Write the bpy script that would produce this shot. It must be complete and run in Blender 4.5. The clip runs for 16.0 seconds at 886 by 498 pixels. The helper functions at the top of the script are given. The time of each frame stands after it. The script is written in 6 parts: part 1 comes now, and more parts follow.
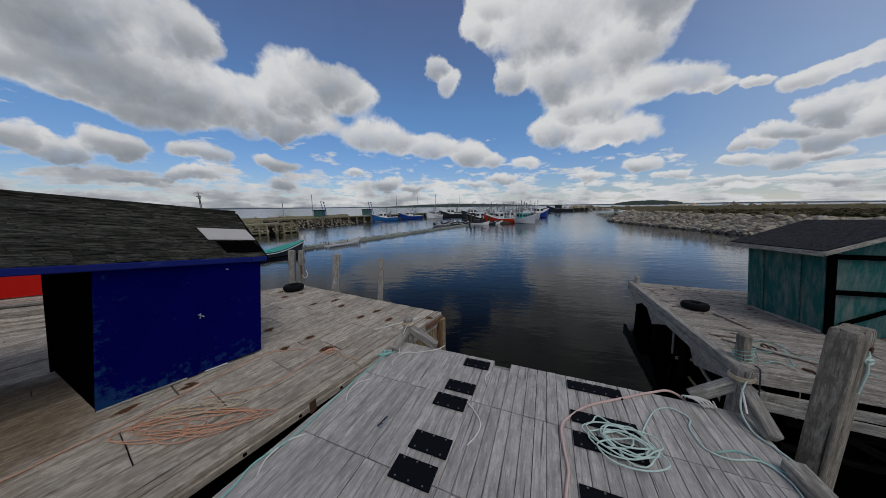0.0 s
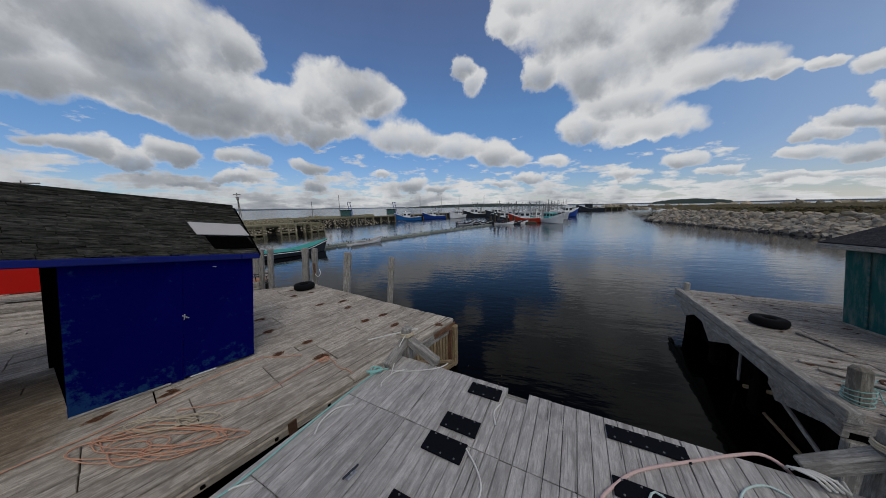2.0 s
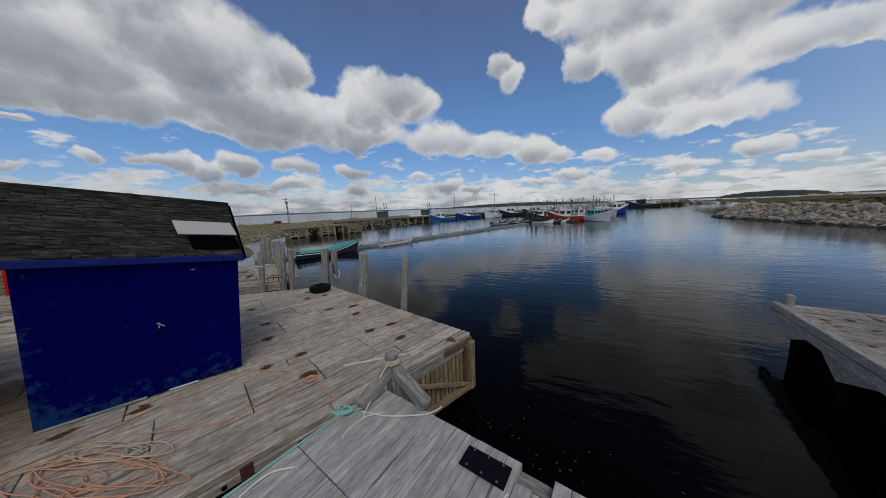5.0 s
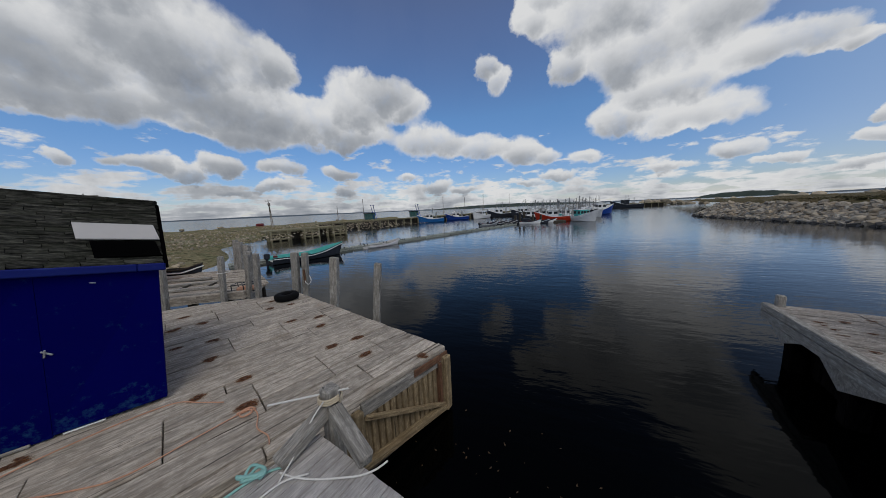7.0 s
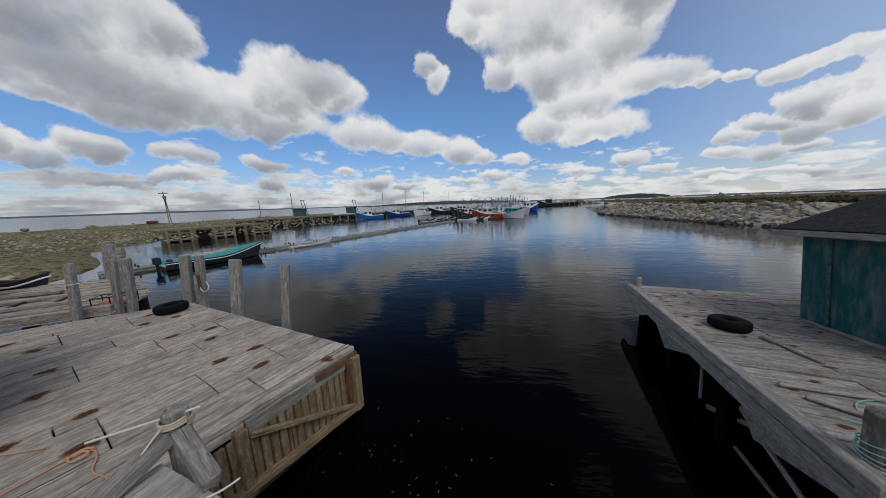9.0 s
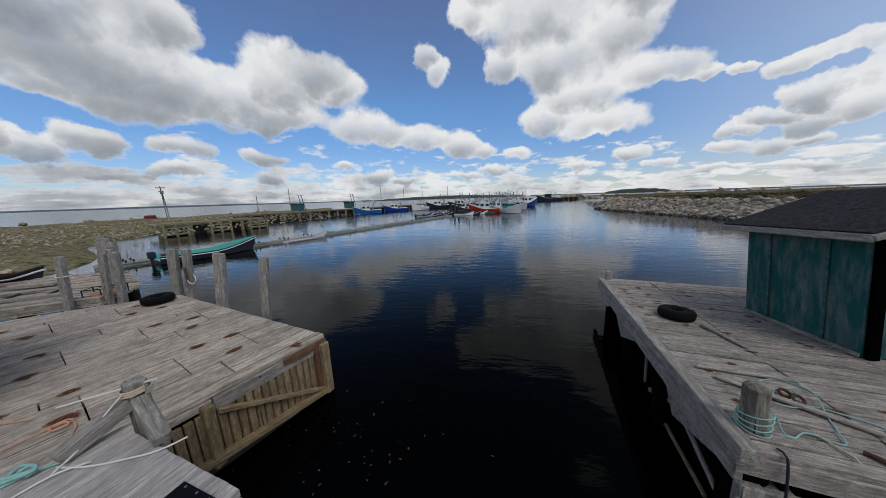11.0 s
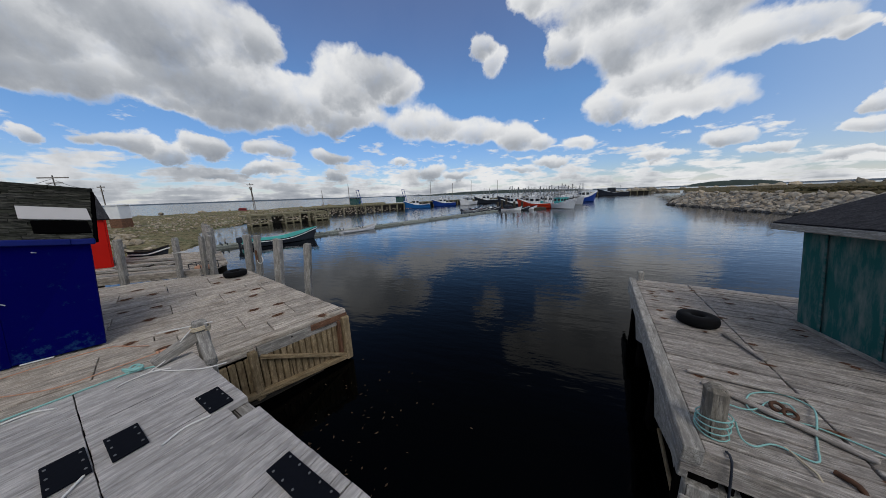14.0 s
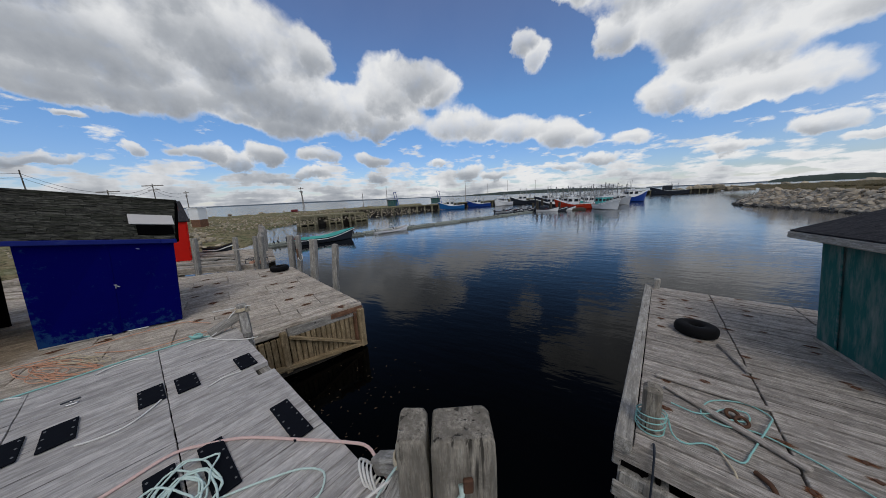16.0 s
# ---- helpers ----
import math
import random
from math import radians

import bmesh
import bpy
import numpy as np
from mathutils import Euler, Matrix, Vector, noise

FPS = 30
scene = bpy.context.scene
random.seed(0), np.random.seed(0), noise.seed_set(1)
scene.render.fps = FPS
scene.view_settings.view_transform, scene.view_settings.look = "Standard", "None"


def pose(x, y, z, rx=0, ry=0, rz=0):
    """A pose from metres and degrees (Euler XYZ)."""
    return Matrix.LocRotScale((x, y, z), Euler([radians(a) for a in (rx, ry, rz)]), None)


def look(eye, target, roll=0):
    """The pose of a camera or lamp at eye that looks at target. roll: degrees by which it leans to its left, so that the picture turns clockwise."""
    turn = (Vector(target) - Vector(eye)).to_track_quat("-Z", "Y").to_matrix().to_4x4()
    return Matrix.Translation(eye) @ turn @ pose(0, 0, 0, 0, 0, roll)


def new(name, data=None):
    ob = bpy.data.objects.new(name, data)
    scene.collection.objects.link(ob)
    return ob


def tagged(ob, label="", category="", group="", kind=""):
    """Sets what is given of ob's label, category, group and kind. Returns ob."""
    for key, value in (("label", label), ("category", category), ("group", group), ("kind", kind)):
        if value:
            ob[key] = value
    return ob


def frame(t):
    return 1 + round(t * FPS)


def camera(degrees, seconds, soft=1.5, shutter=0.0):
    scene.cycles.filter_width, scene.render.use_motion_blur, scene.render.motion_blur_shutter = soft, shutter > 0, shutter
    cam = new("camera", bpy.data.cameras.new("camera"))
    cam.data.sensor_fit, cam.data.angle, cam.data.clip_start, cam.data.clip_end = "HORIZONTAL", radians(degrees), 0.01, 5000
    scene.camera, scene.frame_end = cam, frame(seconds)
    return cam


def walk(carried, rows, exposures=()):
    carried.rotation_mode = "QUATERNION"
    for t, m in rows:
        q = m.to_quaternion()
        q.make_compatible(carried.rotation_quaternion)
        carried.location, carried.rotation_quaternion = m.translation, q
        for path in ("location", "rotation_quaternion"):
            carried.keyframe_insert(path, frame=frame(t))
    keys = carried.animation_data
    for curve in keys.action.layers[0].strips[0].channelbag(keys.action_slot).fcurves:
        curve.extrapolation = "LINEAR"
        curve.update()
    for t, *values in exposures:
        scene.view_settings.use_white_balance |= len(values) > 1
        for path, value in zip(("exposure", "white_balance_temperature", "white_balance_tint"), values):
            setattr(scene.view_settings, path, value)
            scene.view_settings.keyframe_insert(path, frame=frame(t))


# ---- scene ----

# ================= camera and walk =================
cam = camera(120.1, 16.0, 0.9)
PATH = [
    (0, (0.822, 0.412, 2.266), (0.533, 2.364, 1.938), -0.7),
    (0.5, (0.862, 0.529, 2.25), (0.54, 2.475, 1.923), -0.5),
    (1, (0.884, 0.695, 2.234), (0.52, 2.634, 1.905), -0.6),
    (1.5, (0.94, 0.867, 2.179), (0.519, 2.794, 1.847), -1.0),
    (2, (0.95, 1.009, 2.142), (0.478, 2.925, 1.818), -1.0),
    (2.5, (0.92, 1.162, 2.123), (0.393, 3.063, 1.799), -1.0),
    (3, (0.979, 1.319, 2.068), (0.388, 3.204, 1.753), -1.2),
    (3.5, (1.053, 1.496, 2.033), (0.389, 3.355, 1.711), -2.0),
    (4, (1.089, 1.606, 2.028), (0.38, 3.448, 1.705), -1.9),
    (6.5, (1.127, 2.232, 1.984), (0.372, 4.059, 1.677), -2.6),
    (7, (1.203, 2.361, 1.964), (0.537, 4.222, 1.657), -2.6),
    (7.5, (1.273, 2.482, 1.94), (0.725, 4.379, 1.626), -2.4),
    (8, (1.407, 2.528, 1.941), (0.978, 4.453, 1.609), -2.1),
    (8.5, (1.577, 2.466, 1.962), (1.26, 4.411, 1.62), -2.0),
    (9, (1.71, 2.438, 1.956), (1.473, 4.393, 1.608), -1.9),
    (11.5, (2.421, 2.245, 1.975), (2.18, 4.191, 1.581), -1.8),
    (12, (2.536, 2.227, 1.981), (2.232, 4.164, 1.587), -2.0),
    (12.5, (2.654, 2.197, 1.965), (2.275, 4.12, 1.566), -2.2),
    (13, (2.762, 2.21, 1.943), (2.303, 4.114, 1.541), -2.2),
    (13.5, (2.847, 2.215, 1.974), (2.307, 4.096, 1.558), -2.1),
    (14, (3.058, 2.085, 1.952), (2.447, 3.943, 1.537), -2.0),
    (14.5, (3.284, 2.005, 1.995), (2.599, 3.836, 1.576), -2.2),
    (15, (3.474, 1.955, 2.014), (2.716, 3.758, 1.597), -2.4),
    (15.5, (3.644, 1.95, 2.035), (2.82, 3.725, 1.625), -2.5),
    (16, (3.771, 1.931, 2.054), (2.9, 3.686, 1.654), -2.6),
]
walk(cam, [(t, look(eye, target, roll)) for t, eye, target, roll in PATH], exposures=[(0, -0.20), (4, -0.18), (7, -0.12), (9, 0.02), (11.5, 0.10), (16, 0.09)])

# ================= world, sun =================
SUN_AZ, SUN_EL = 140.0, 55.0  # degrees from +y towards +x, above the horizon


def mth(nt, op, a, b=None, clamp=False):
    n = nt.nodes.new("ShaderNodeMath")
    n.operation, n.use_clamp = op, clamp
    for i, v in enumerate((a, b)):
        if v is None:
            continue
        if isinstance(v, (int, float)):
            n.inputs[i].default_value = v
        else:
            nt.links.new(v, n.inputs[i])
    return n.outputs[0]


def ramp(nt, fac, stops):
    n = nt.nodes.new("ShaderNodeValToRGB")
    while len(n.color_ramp.elements) < len(stops):
        n.color_ramp.elements.new(0.5)
    for e, (p, c) in zip(n.color_ramp.elements, stops):
        e.position = p
        e.color = (*c, 1) if len(c) == 3 else c
    nt.links.new(fac, n.inputs[0])
    return n.outputs[0]


def mix(nt, fac, a, b, blend="MIX"):
    n = nt.nodes.new("ShaderNodeMix")
    n.data_type, n.blend_type = "RGBA", blend
    for i, v in ((0, fac), (6, a), (7, b)):
        if isinstance(v, (int, float)):
            n.inputs[i].default_value = v
        elif isinstance(v, tuple):
            n.inputs[i].default_value = (*v, 1)
        else:
            nt.links.new(v, n.inputs[i])
    return n.outputs[2]


def noise_tex(nt, vec, scale, detail=6, rough=0.55, distort=0.0):
    n = nt.nodes.new("ShaderNodeTexNoise")
    n.inputs["Scale"].default_value, n.inputs["Detail"].default_value = scale, detail
    n.inputs["Roughness"].default_value, n.inputs["Distortion"].default_value = rough, distort
    if vec is not None:
        nt.links.new(vec, n.inputs["Vector"])
    return n.outputs["Fac"]


# cumulus clouds: azimuth, elevation, half width, half height (degrees)
WEST_CLOUDS = [
    (-58.8, 19.8, 10.6, 6.7), (-49.3, 25.0, 4.2, 3.8), (-53.8, 14.8, 7.7, 3.4), (-61.9, 14.8, 4.2, 2.4), (-44.3, 16.7, 8.1, 4.5), (-35.5, 20.1, 8.0, 6.0),
    (-29.7, 22.6, 6.4, 4.8), (-24.9, 20.5, 4.7, 3.5), (-36.6, 15.3, 8.9, 3.1), (-21.8, 13.7, 8.2, 3.9), (-11.5, 12.1, 8.3, 2.8),
    (-59.5, 9.0, 3.1, 2.0), (-63.6, 7.4, 3.1, 1.3), (-50.1, 9.0, 3.5, 2.0), (-40.0, 8.4, 5.5, 1.6), (-39.6, 5.2, 2.9, 1.1), (-57.9, 4.9, 2.6, 0.9),
    (-51.9, 5.5, 3.9, 1.1), (-26.8, 6.6, 2.8, 0.9), (-20.2, 5.1, 4.4, 1.4), (-14.3, 4.0, 3.4, 1.0), (-82, 34, 26, 12), (-76.4, 16.5, 9.4, 3.5),
]
FAR_WEST_CLOUDS = [
    (-76.0, 21.0, 11.3, 6.4), (-60.1, 24.8, 14.5, 6.6), (-67.7, 16.6, 11.7, 3.7), (-79.3, 15.0, 6.6, 2.4), (-50.5, 17.4, 6.7, 4.4),
    (-74.9, 8.1, 1.9, 1.2), (-67.3, 8.6, 3.5, 1.4), (-82.5, 6.6, 4.5, 0.8), (-57.2, 9.1, 3.1, 1.7), (-78.8, 11.8, 2.6, 0.7),
]
NORTH_CLOUDS = [
    (-2.5, 10.8, 5.3, 3.0), (1.0, 9.3, 4.8, 2.2), (9.7, 8.1, 4.0, 1.7), (12.2, 30.4, 12.2, 6.5), (17.4, 23.6, 10.9, 6.0), (25.9, 25.3, 6.8, 6.0),
    (31.6, 18.7, 7.4, 3.0), (36.9, 16.6, 3.4, 1.3), (40.8, 15.9, 1.6, 0.8), (6.0, 24.0, 3.6, 3.2), (0.5, 30.8, 4.2, 3.0), 
    (1.8, 33.1, 5.3, 2.7), (14.4, 14.2, 5.7, 3.2), (23.5, 12.3, 8.4, 3.2), (20.9, 11.1, 5.6, 2.1), (-10.1, 26.4, 3.0, 2.3), (-7.4, 23.4, 3.2, 3.4),
    (28.2, 6.7, 4.3, 1.4), (21.3, 4.9, 4.6, 1.1), (32.2, 4.5, 3.7, 0.9), (4.0, 5.5, 5.3, 1.0), (-2.0, 4.2, 4.9, 0.9), (39, 36, 14, 6.5), (29, 32, 10, 6), (28, 47, 5, 1.6), (20.5, 17.2, 8.5, 3.4),
]
EAST_CLOUDS = [
    (48.4, 15.4, 3.6, 2.0), (44.6, 15.1, 2.8, 1.6), (50.6, 13.2, 2.7, 2.8), (46.7, 11.8, 3.0, 1.8), (50.6, 9.3, 2.9, 2.5), (42.8, 9.9, 3.2, 1.3),
    (46.5, 8.7, 3.5, 1.9), (40.6, 8.5, 2.3, 1.3), (43.9, 6.0, 3.1, 1.8), (39.2, 6.0, 2.7, 1.4), (47.4, 6.2, 2.5, 1.1), (46.2, 2.8, 4.0, 0.9),
    (39.6, 2.8, 3.6, 0.8), (62, 13, 8, 5), (70, 21, 9, 6),
]


def make_world():
    w = bpy.data.worlds.new("sky")
    scene.world = w
    w.use_nodes = True
    nt = w.node_tree
    nt.nodes.clear()
    L = nt.links.new
    sky = nt.nodes.new("ShaderNodeTexSky")
    sky.sky_type, sky.sun_disc = "NISHITA", False
    sky.sun_elevation, sky.sun_rotation = radians(SUN_EL), radians(SUN_AZ)
    sky.air_density, sky.dust_density, sky.ozone_density = 1.0, 0.2, 1.5
    bg_sky = nt.nodes.new("ShaderNodeBackground")
    bg_sky.inputs["Strength"].default_value = SKY
    blue = nt.nodes.new("ShaderNodeHueSaturation")
    blue.inputs["Saturation"].default_value = 1.36
    blue.inputs["Value"].default_value = 1.42
    L(sky.outputs[0], blue.inputs["Color"])
    tc = nt.nodes.new("ShaderNodeTexCoord")
    d = tc.outputs["Generated"]
    sep = nt.nodes.new("ShaderNodeSeparateXYZ")
    L(d, sep.inputs[0])
    x, y, z = sep.outputs
    el = mth(nt, "MULTIPLY", mth(nt, "ARCSINE", z), 57.2958)
    az = mth(nt, "MULTIPLY", mth(nt, "ARCTAN2", x, y), 57.2958)
    tint = mix(nt, 1.0, blue.outputs[0], (0.66, 0.95, 1.12), "MULTIPLY")
    near_sea = ramp(nt, mth(nt, "DIVIDE", el, 60.0, True), [(0.0, (0.84, 0.62, 0.72)), (0.135, (0.95, 0.80, 0.90)), (0.3, (0.84, 0.98, 1.0)), (0.55, (0.52, 0.68, 0.80)), (0.75, (0.28, 0.37, 0.48)), (1.0, (0.27, 0.35, 0.46))])
    L(mix(nt, 1.0, tint, near_sea, "MULTIPLY"), bg_sky.inputs["Color"])
    # ragged outlines
    big = noise_tex(nt, d, 7.5, 8, 0.60)
    fine = noise_tex(nt, d, 22.0, 8, 0.65)
    other = nt.nodes.new("ShaderNodeVectorMath")
    other.operation = "ADD"
    other.inputs[1].default_value = (3.1, 7.7, 1.3)
    L(d, other.inputs[0])
    big2 = noise_tex(nt, other.outputs[0], 7.0, 8, 0.56)
    az2 = mth(nt, "ADD", az, mth(nt, "MULTIPLY", mth(nt, "SUBTRACT", big, 0.5), 10.0))
    el2 = mth(nt, "ADD", el, mth(nt, "MULTIPLY", mth(nt, "SUBTRACT", big2, 0.5), 7.0))
    dens, shade = None, None
    for a0, e0, wa, he in FAR_WEST_CLOUDS + WEST_CLOUDS + NORTH_CLOUDS + EAST_CLOUDS:
        u = mth(nt, "DIVIDE", mth(nt, "SUBTRACT", az2, a0), wa)
        v = mth(nt, "DIVIDE", mth(nt, "SUBTRACT", el2, e0), he)
        r = mth(nt, "SUBTRACT", 1.0, mth(nt, "ADD", mth(nt, "MULTIPLY", u, u), mth(nt, "MULTIPLY", v, v)))
        r = mth(nt, "MAXIMUM", r, -1.0)
        w8 = mth(nt, "ADD", r, 0.45, True)
        w8 = mth(nt, "MULTIPLY", w8, w8)
        dens = w8 if dens is None else mth(nt, "ADD", dens, w8)
        s = mth(nt, "MULTIPLY", mth(nt, "MAXIMUM", r, 0.0), mth(nt, "SUBTRACT", 0.42, v))
        shade = s if shade is None else mth(nt, "MAXIMUM", shade, s)
    # rows of small puffs towards the horizon, open field elsewhere
    plane = nt.nodes.new("ShaderNodeCombineXYZ")
    L(mth(nt, "DIVIDE", az, 5.5), plane.inputs[0])
    L(mth(nt, "DIVIDE", mth(nt, "POWER", mth(nt, "MAXIMUM", el, 0.0), 0.75), 0.85), plane.inputs[1])
    rows = noise_tex(nt, plane.outputs[0], 0.95, 7, 0.58)
    low = mth(nt, "SUBTRACT", 1.0, mth(nt, "DIVIDE", el, 11.0), True)
    rowd = mth(nt, "ADD", mth(nt, "MULTIPLY", mth(nt, "SUBTRACT", rows, 0.50), 6.5), mth(nt, "SUBTRACT", mth(nt, "MULTIPLY", low, 1.9), 1.0))
    west = mth(nt, "MULTIPLY", mth(nt, "SUBTRACT", 30.0, az), 0.006)
    rowd = mth(nt, "ADD", rowd, mth(nt, "MINIMUM", mth(nt, "MAXIMUM", west, -0.5), 0.35))
    rowd = mth(nt, "SUBTRACT", rowd, mth(nt, "MULTIPLY", mth(nt, "DIVIDE", mth(nt, "SUBTRACT", el, 13.0), 8.0, True), 1.6))
    back = mth(nt, "MULTIPLY", mth(nt, "SUBTRACT", mth(nt, "ABSOLUTE", az), 92.0), 0.02, True)
    backd = mth(nt, "MULTIPLY", mth(nt, "MULTIPLY", mth(nt, "SUBTRACT", big, 0.42), 6.0), back)
    empty = mth(nt, "SUBTRACT", 1.0, mth(nt, "MULTIPLY", dens, 3.5), True)
    dens = mth(nt, "SUBTRACT", mth(nt, "MINIMUM", dens, 1.1), mth(nt, "ADD", 0.34, mth(nt, "MULTIPLY", empty, 0.7)))
    dens = mth(nt, "ADD", dens, mth(nt, "MULTIPLY", mth(nt, "SUBTRACT", fine, 0.5), 0.65))
    dens = mth(nt, "ADD", dens, mth(nt, "MULTIPLY", mth(nt, "SUBTRACT", big, 0.5), 0.75))
    allc = mth(nt, "MAXIMUM", mth(nt, "MAXIMUM", dens, rowd), backd)
    n = nt.nodes.new("ShaderNodeMapRange")
    n.interpolation_type = "SMOOTHSTEP"
    n.inputs["From Min"].default_value, n.inputs["From Max"].default_value = -0.22, 0.80
    L(allc, n.inputs["Value"])
    hz = mth(nt, "SUBTRACT", 1.0, mth(nt, "DIVIDE", el, 3.4), True)
    cover = mth(nt, "MAXIMUM", n.outputs[0], mth(nt, "MULTIPLY", hz, 0.62))
    veil = mth(nt, "MULTIPLY", mth(nt, "DIVIDE", mth(nt, "SUBTRACT", az, 8.0), 55.0, True), 0.46)  # thin haze on the sunny side
    cover = mth(nt, "MAXIMUM", cover, veil)
    sh = mth(nt, "ADD", mth(nt, "MULTIPLY", shade, 0.80), mth(nt, "MULTIPLY", mth(nt, "SUBTRACT", big2, 0.5), 1.9))
    sh = mth(nt, "ADD", sh, mth(nt, "MULTIPLY", mth(nt, "SUBTRACT", fine, 0.5), 0.22))
    sh = mth(nt, "ADD", sh, mth(nt, "MAXIMUM", mth(nt, "MULTIPLY", mth(nt, "SUBTRACT", -5.0, az), 0.0030), -0.20))
    sh = mth(nt, "ADD", sh, mth(nt, "MULTIPLY", mth(nt, "SUBTRACT", rows, 0.30), mth(nt, "MULTIPLY", low, 1.05)))
    sh = mth(nt, "MULTIPLY", sh, mth(nt, "POWER", n.outputs[0], 0.7))  # thin rims and haze stay white
    sh = mth(nt, "ADD", sh, mth(nt, "MULTIPLY", hz, mth(nt, "ADD", mth(nt, "MULTIPLY", mth(nt, "SUBTRACT", rows, 0.5), 1.6), 0.16)))  # grey bases of the far rows
    col = ramp(nt, sh, [(0.0, (0.97, 0.98, 0.99)), (0.22, (0.82, 0.84, 0.87)), (0.58, (0.50, 0.53, 0.575)), (1.0, (0.34, 0.37, 0.42))])
    bg_cloud = nt.nodes.new("ShaderNodeBackground")
    bg_cloud.inputs["Strength"].default_value = CLOUD
    L(col, bg_cloud.inputs["Color"])
    m = nt.nodes.new("ShaderNodeMixShader")
    L(cover, m.inputs[0])
    L(bg_sky.outputs[0], m.inputs[1])
    L(bg_cloud.outputs[0], m.inputs[2])
    out = nt.nodes.new("ShaderNodeOutputWorld")
    L(m.outputs[0], out.inputs[0])


SKY, CLOUD = 0.075, 0.76
make_world()
sun = new("sun", bpy.data.lights.new("sun", "SUN"))
sun.data.energy, sun.data.angle, sun.data.color = 1.05, radians(26), (1.0, 0.96, 0.90)
sa, se = radians(SUN_AZ), radians(SUN_EL)
sun.matrix_world = look((60 * math.sin(sa) * math.cos(se), 60 * math.cos(sa) * math.cos(se), 60 * math.sin(se)), (0, 0, 0))

# ================= materials =================
MATS = {}


def material(name):
    m = bpy.data.materials.new(name)
    m.use_nodes = True
    nt = m.node_tree
    return m, nt, nt.nodes["Principled BSDF"]


def coords(nt, scale, shift=True):
    """Object coordinates, moved at random from piece to piece."""
    tc = nt.nodes.new("ShaderNodeTexCoord")
    vec = tc.outputs["Object"]
    if shift:
        oi = nt.nodes.new("ShaderNodeObjectInfo")
        gi = nt.nodes.new("ShaderNodeNewGeometry")
        both = mth(nt, "ADD", mth(nt, "MULTIPLY", oi.outputs["Random"], 37.0), mth(nt, "MULTIPLY", gi.outputs["Random Per Island"], 23.0))
        add = nt.nodes.new("ShaderNodeVectorMath")
        add.operation = "ADD"
        nt.links.new(vec, add.inputs[0])
        nt.links.new(both, add.inputs[1])
        vec = add.outputs[0]
    mp = nt.nodes.new("ShaderNodeMapping")
    mp.inputs["Scale"].default_value = scale
    nt.links.new(vec, mp.inputs["Vector"])
    return mp.outputs[0], vec


def bump(nt, bsdf, height, strength=0.4, dist=0.01):
    b = nt.nodes.new("ShaderNodeBump")
    b.inputs["Strength"].default_value, b.inputs["Distance"].default_value = strength, dist
    nt.links.new(height, b.inputs["Height"])
    nt.links.new(b.outputs[0], bsdf.inputs["Normal"])


def wood(name, light, mid, dark, stain=(0.09, 0.06, 0.04), stain_amount=0.25, vary=0.35, rough=0.85, spec=0.2, hairy=0.7):
    m, nt, p = material(name)
    g, vec = coords(nt, (2.4, 30, 30))
    grain = noise_tex(nt, g, 2.0, 9, 0.7, 0.5)
    g2, _ = coords(nt, (2.6, 13, 13))
    streak = noise_tex(nt, g2, 1.8, 7, 0.65)
    col = ramp(nt, grain, [(0.28, dark), (0.46, mid), (0.66, light)])
    g3, _ = coords(nt, (8, 80, 80))
    fibre = noise_tex(nt, g3, 1.4, 7, 0.75, 0.4)
    col = mix(nt, mth(nt, "MULTIPLY", ramp(nt, fibre, [(0.36, (1, 1, 1)), (0.47, (0, 0, 0))]), hairy), col, tuple(c * 0.55 for c in dark))
    col = mix(nt, mth(nt, "MULTIPLY", ramp(nt, fibre, [(0.54, (0, 0, 0)), (0.66, (1, 1, 1))]), hairy), col, tuple(min(1, c * 1.3) for c in light))
    col = mix(nt, ramp(nt, streak, [(0.44, (0, 0, 0)), (0.64, (1, 1, 1))]), col, tuple(c * 0.62 for c in mid))
    blot = noise_tex(nt, vec, 2.3, 5, 0.6)
    col = mix(nt, mth(nt, "MULTIPLY", ramp(nt, blot, [(0.56, (0, 0, 0)), (0.75, (1, 1, 1))]), stain_amount), col, stain)
    mott = noise_tex(nt, vec, 11.0, 8, 0.7)
    col = mix(nt, ramp(nt, mott, [(0.36, (0.75, 0.75, 0.75)), (0.50, (0, 0, 0))]), col, tuple(0.6 * a + 0.4 * b for a, b in zip(dark, mid)))
    g4, _ = coords(nt, (0.7, 26, 26))
    crack = noise_tex(nt, g4, 1.7, 3, 0.5, 0.25)
    split = ramp(nt, crack, [(0.30, (1, 1, 1)), (0.355, (0, 0, 0))])
    col = mix(nt, mth(nt, "MULTIPLY", split, 0.85), col, tuple(c * 0.35 for c in dark))
    oi = nt.nodes.new("ShaderNodeObjectInfo")
    val = mth(nt, "ADD", mth(nt, "MULTIPLY", oi.outputs["Random"], vary), 1.08 - vary / 2)
    hsv = nt.nodes.new("ShaderNodeHueSaturation")
    nt.links.new(val, hsv.inputs["Value"])
    nt.links.new(col, hsv.inputs["Color"])
    nt.links.new(hsv.outputs[0], p.inputs["Base Color"])
    p.inputs["Roughness"].default_value = rough
    p.inputs["Specular IOR Level"].default_value = spec
    bump(nt, p, mth(nt, "SUBTRACT", mth(nt, "ADD", grain, fibre), split), 0.9, 0.008)
    MATS[name] = m
    return m


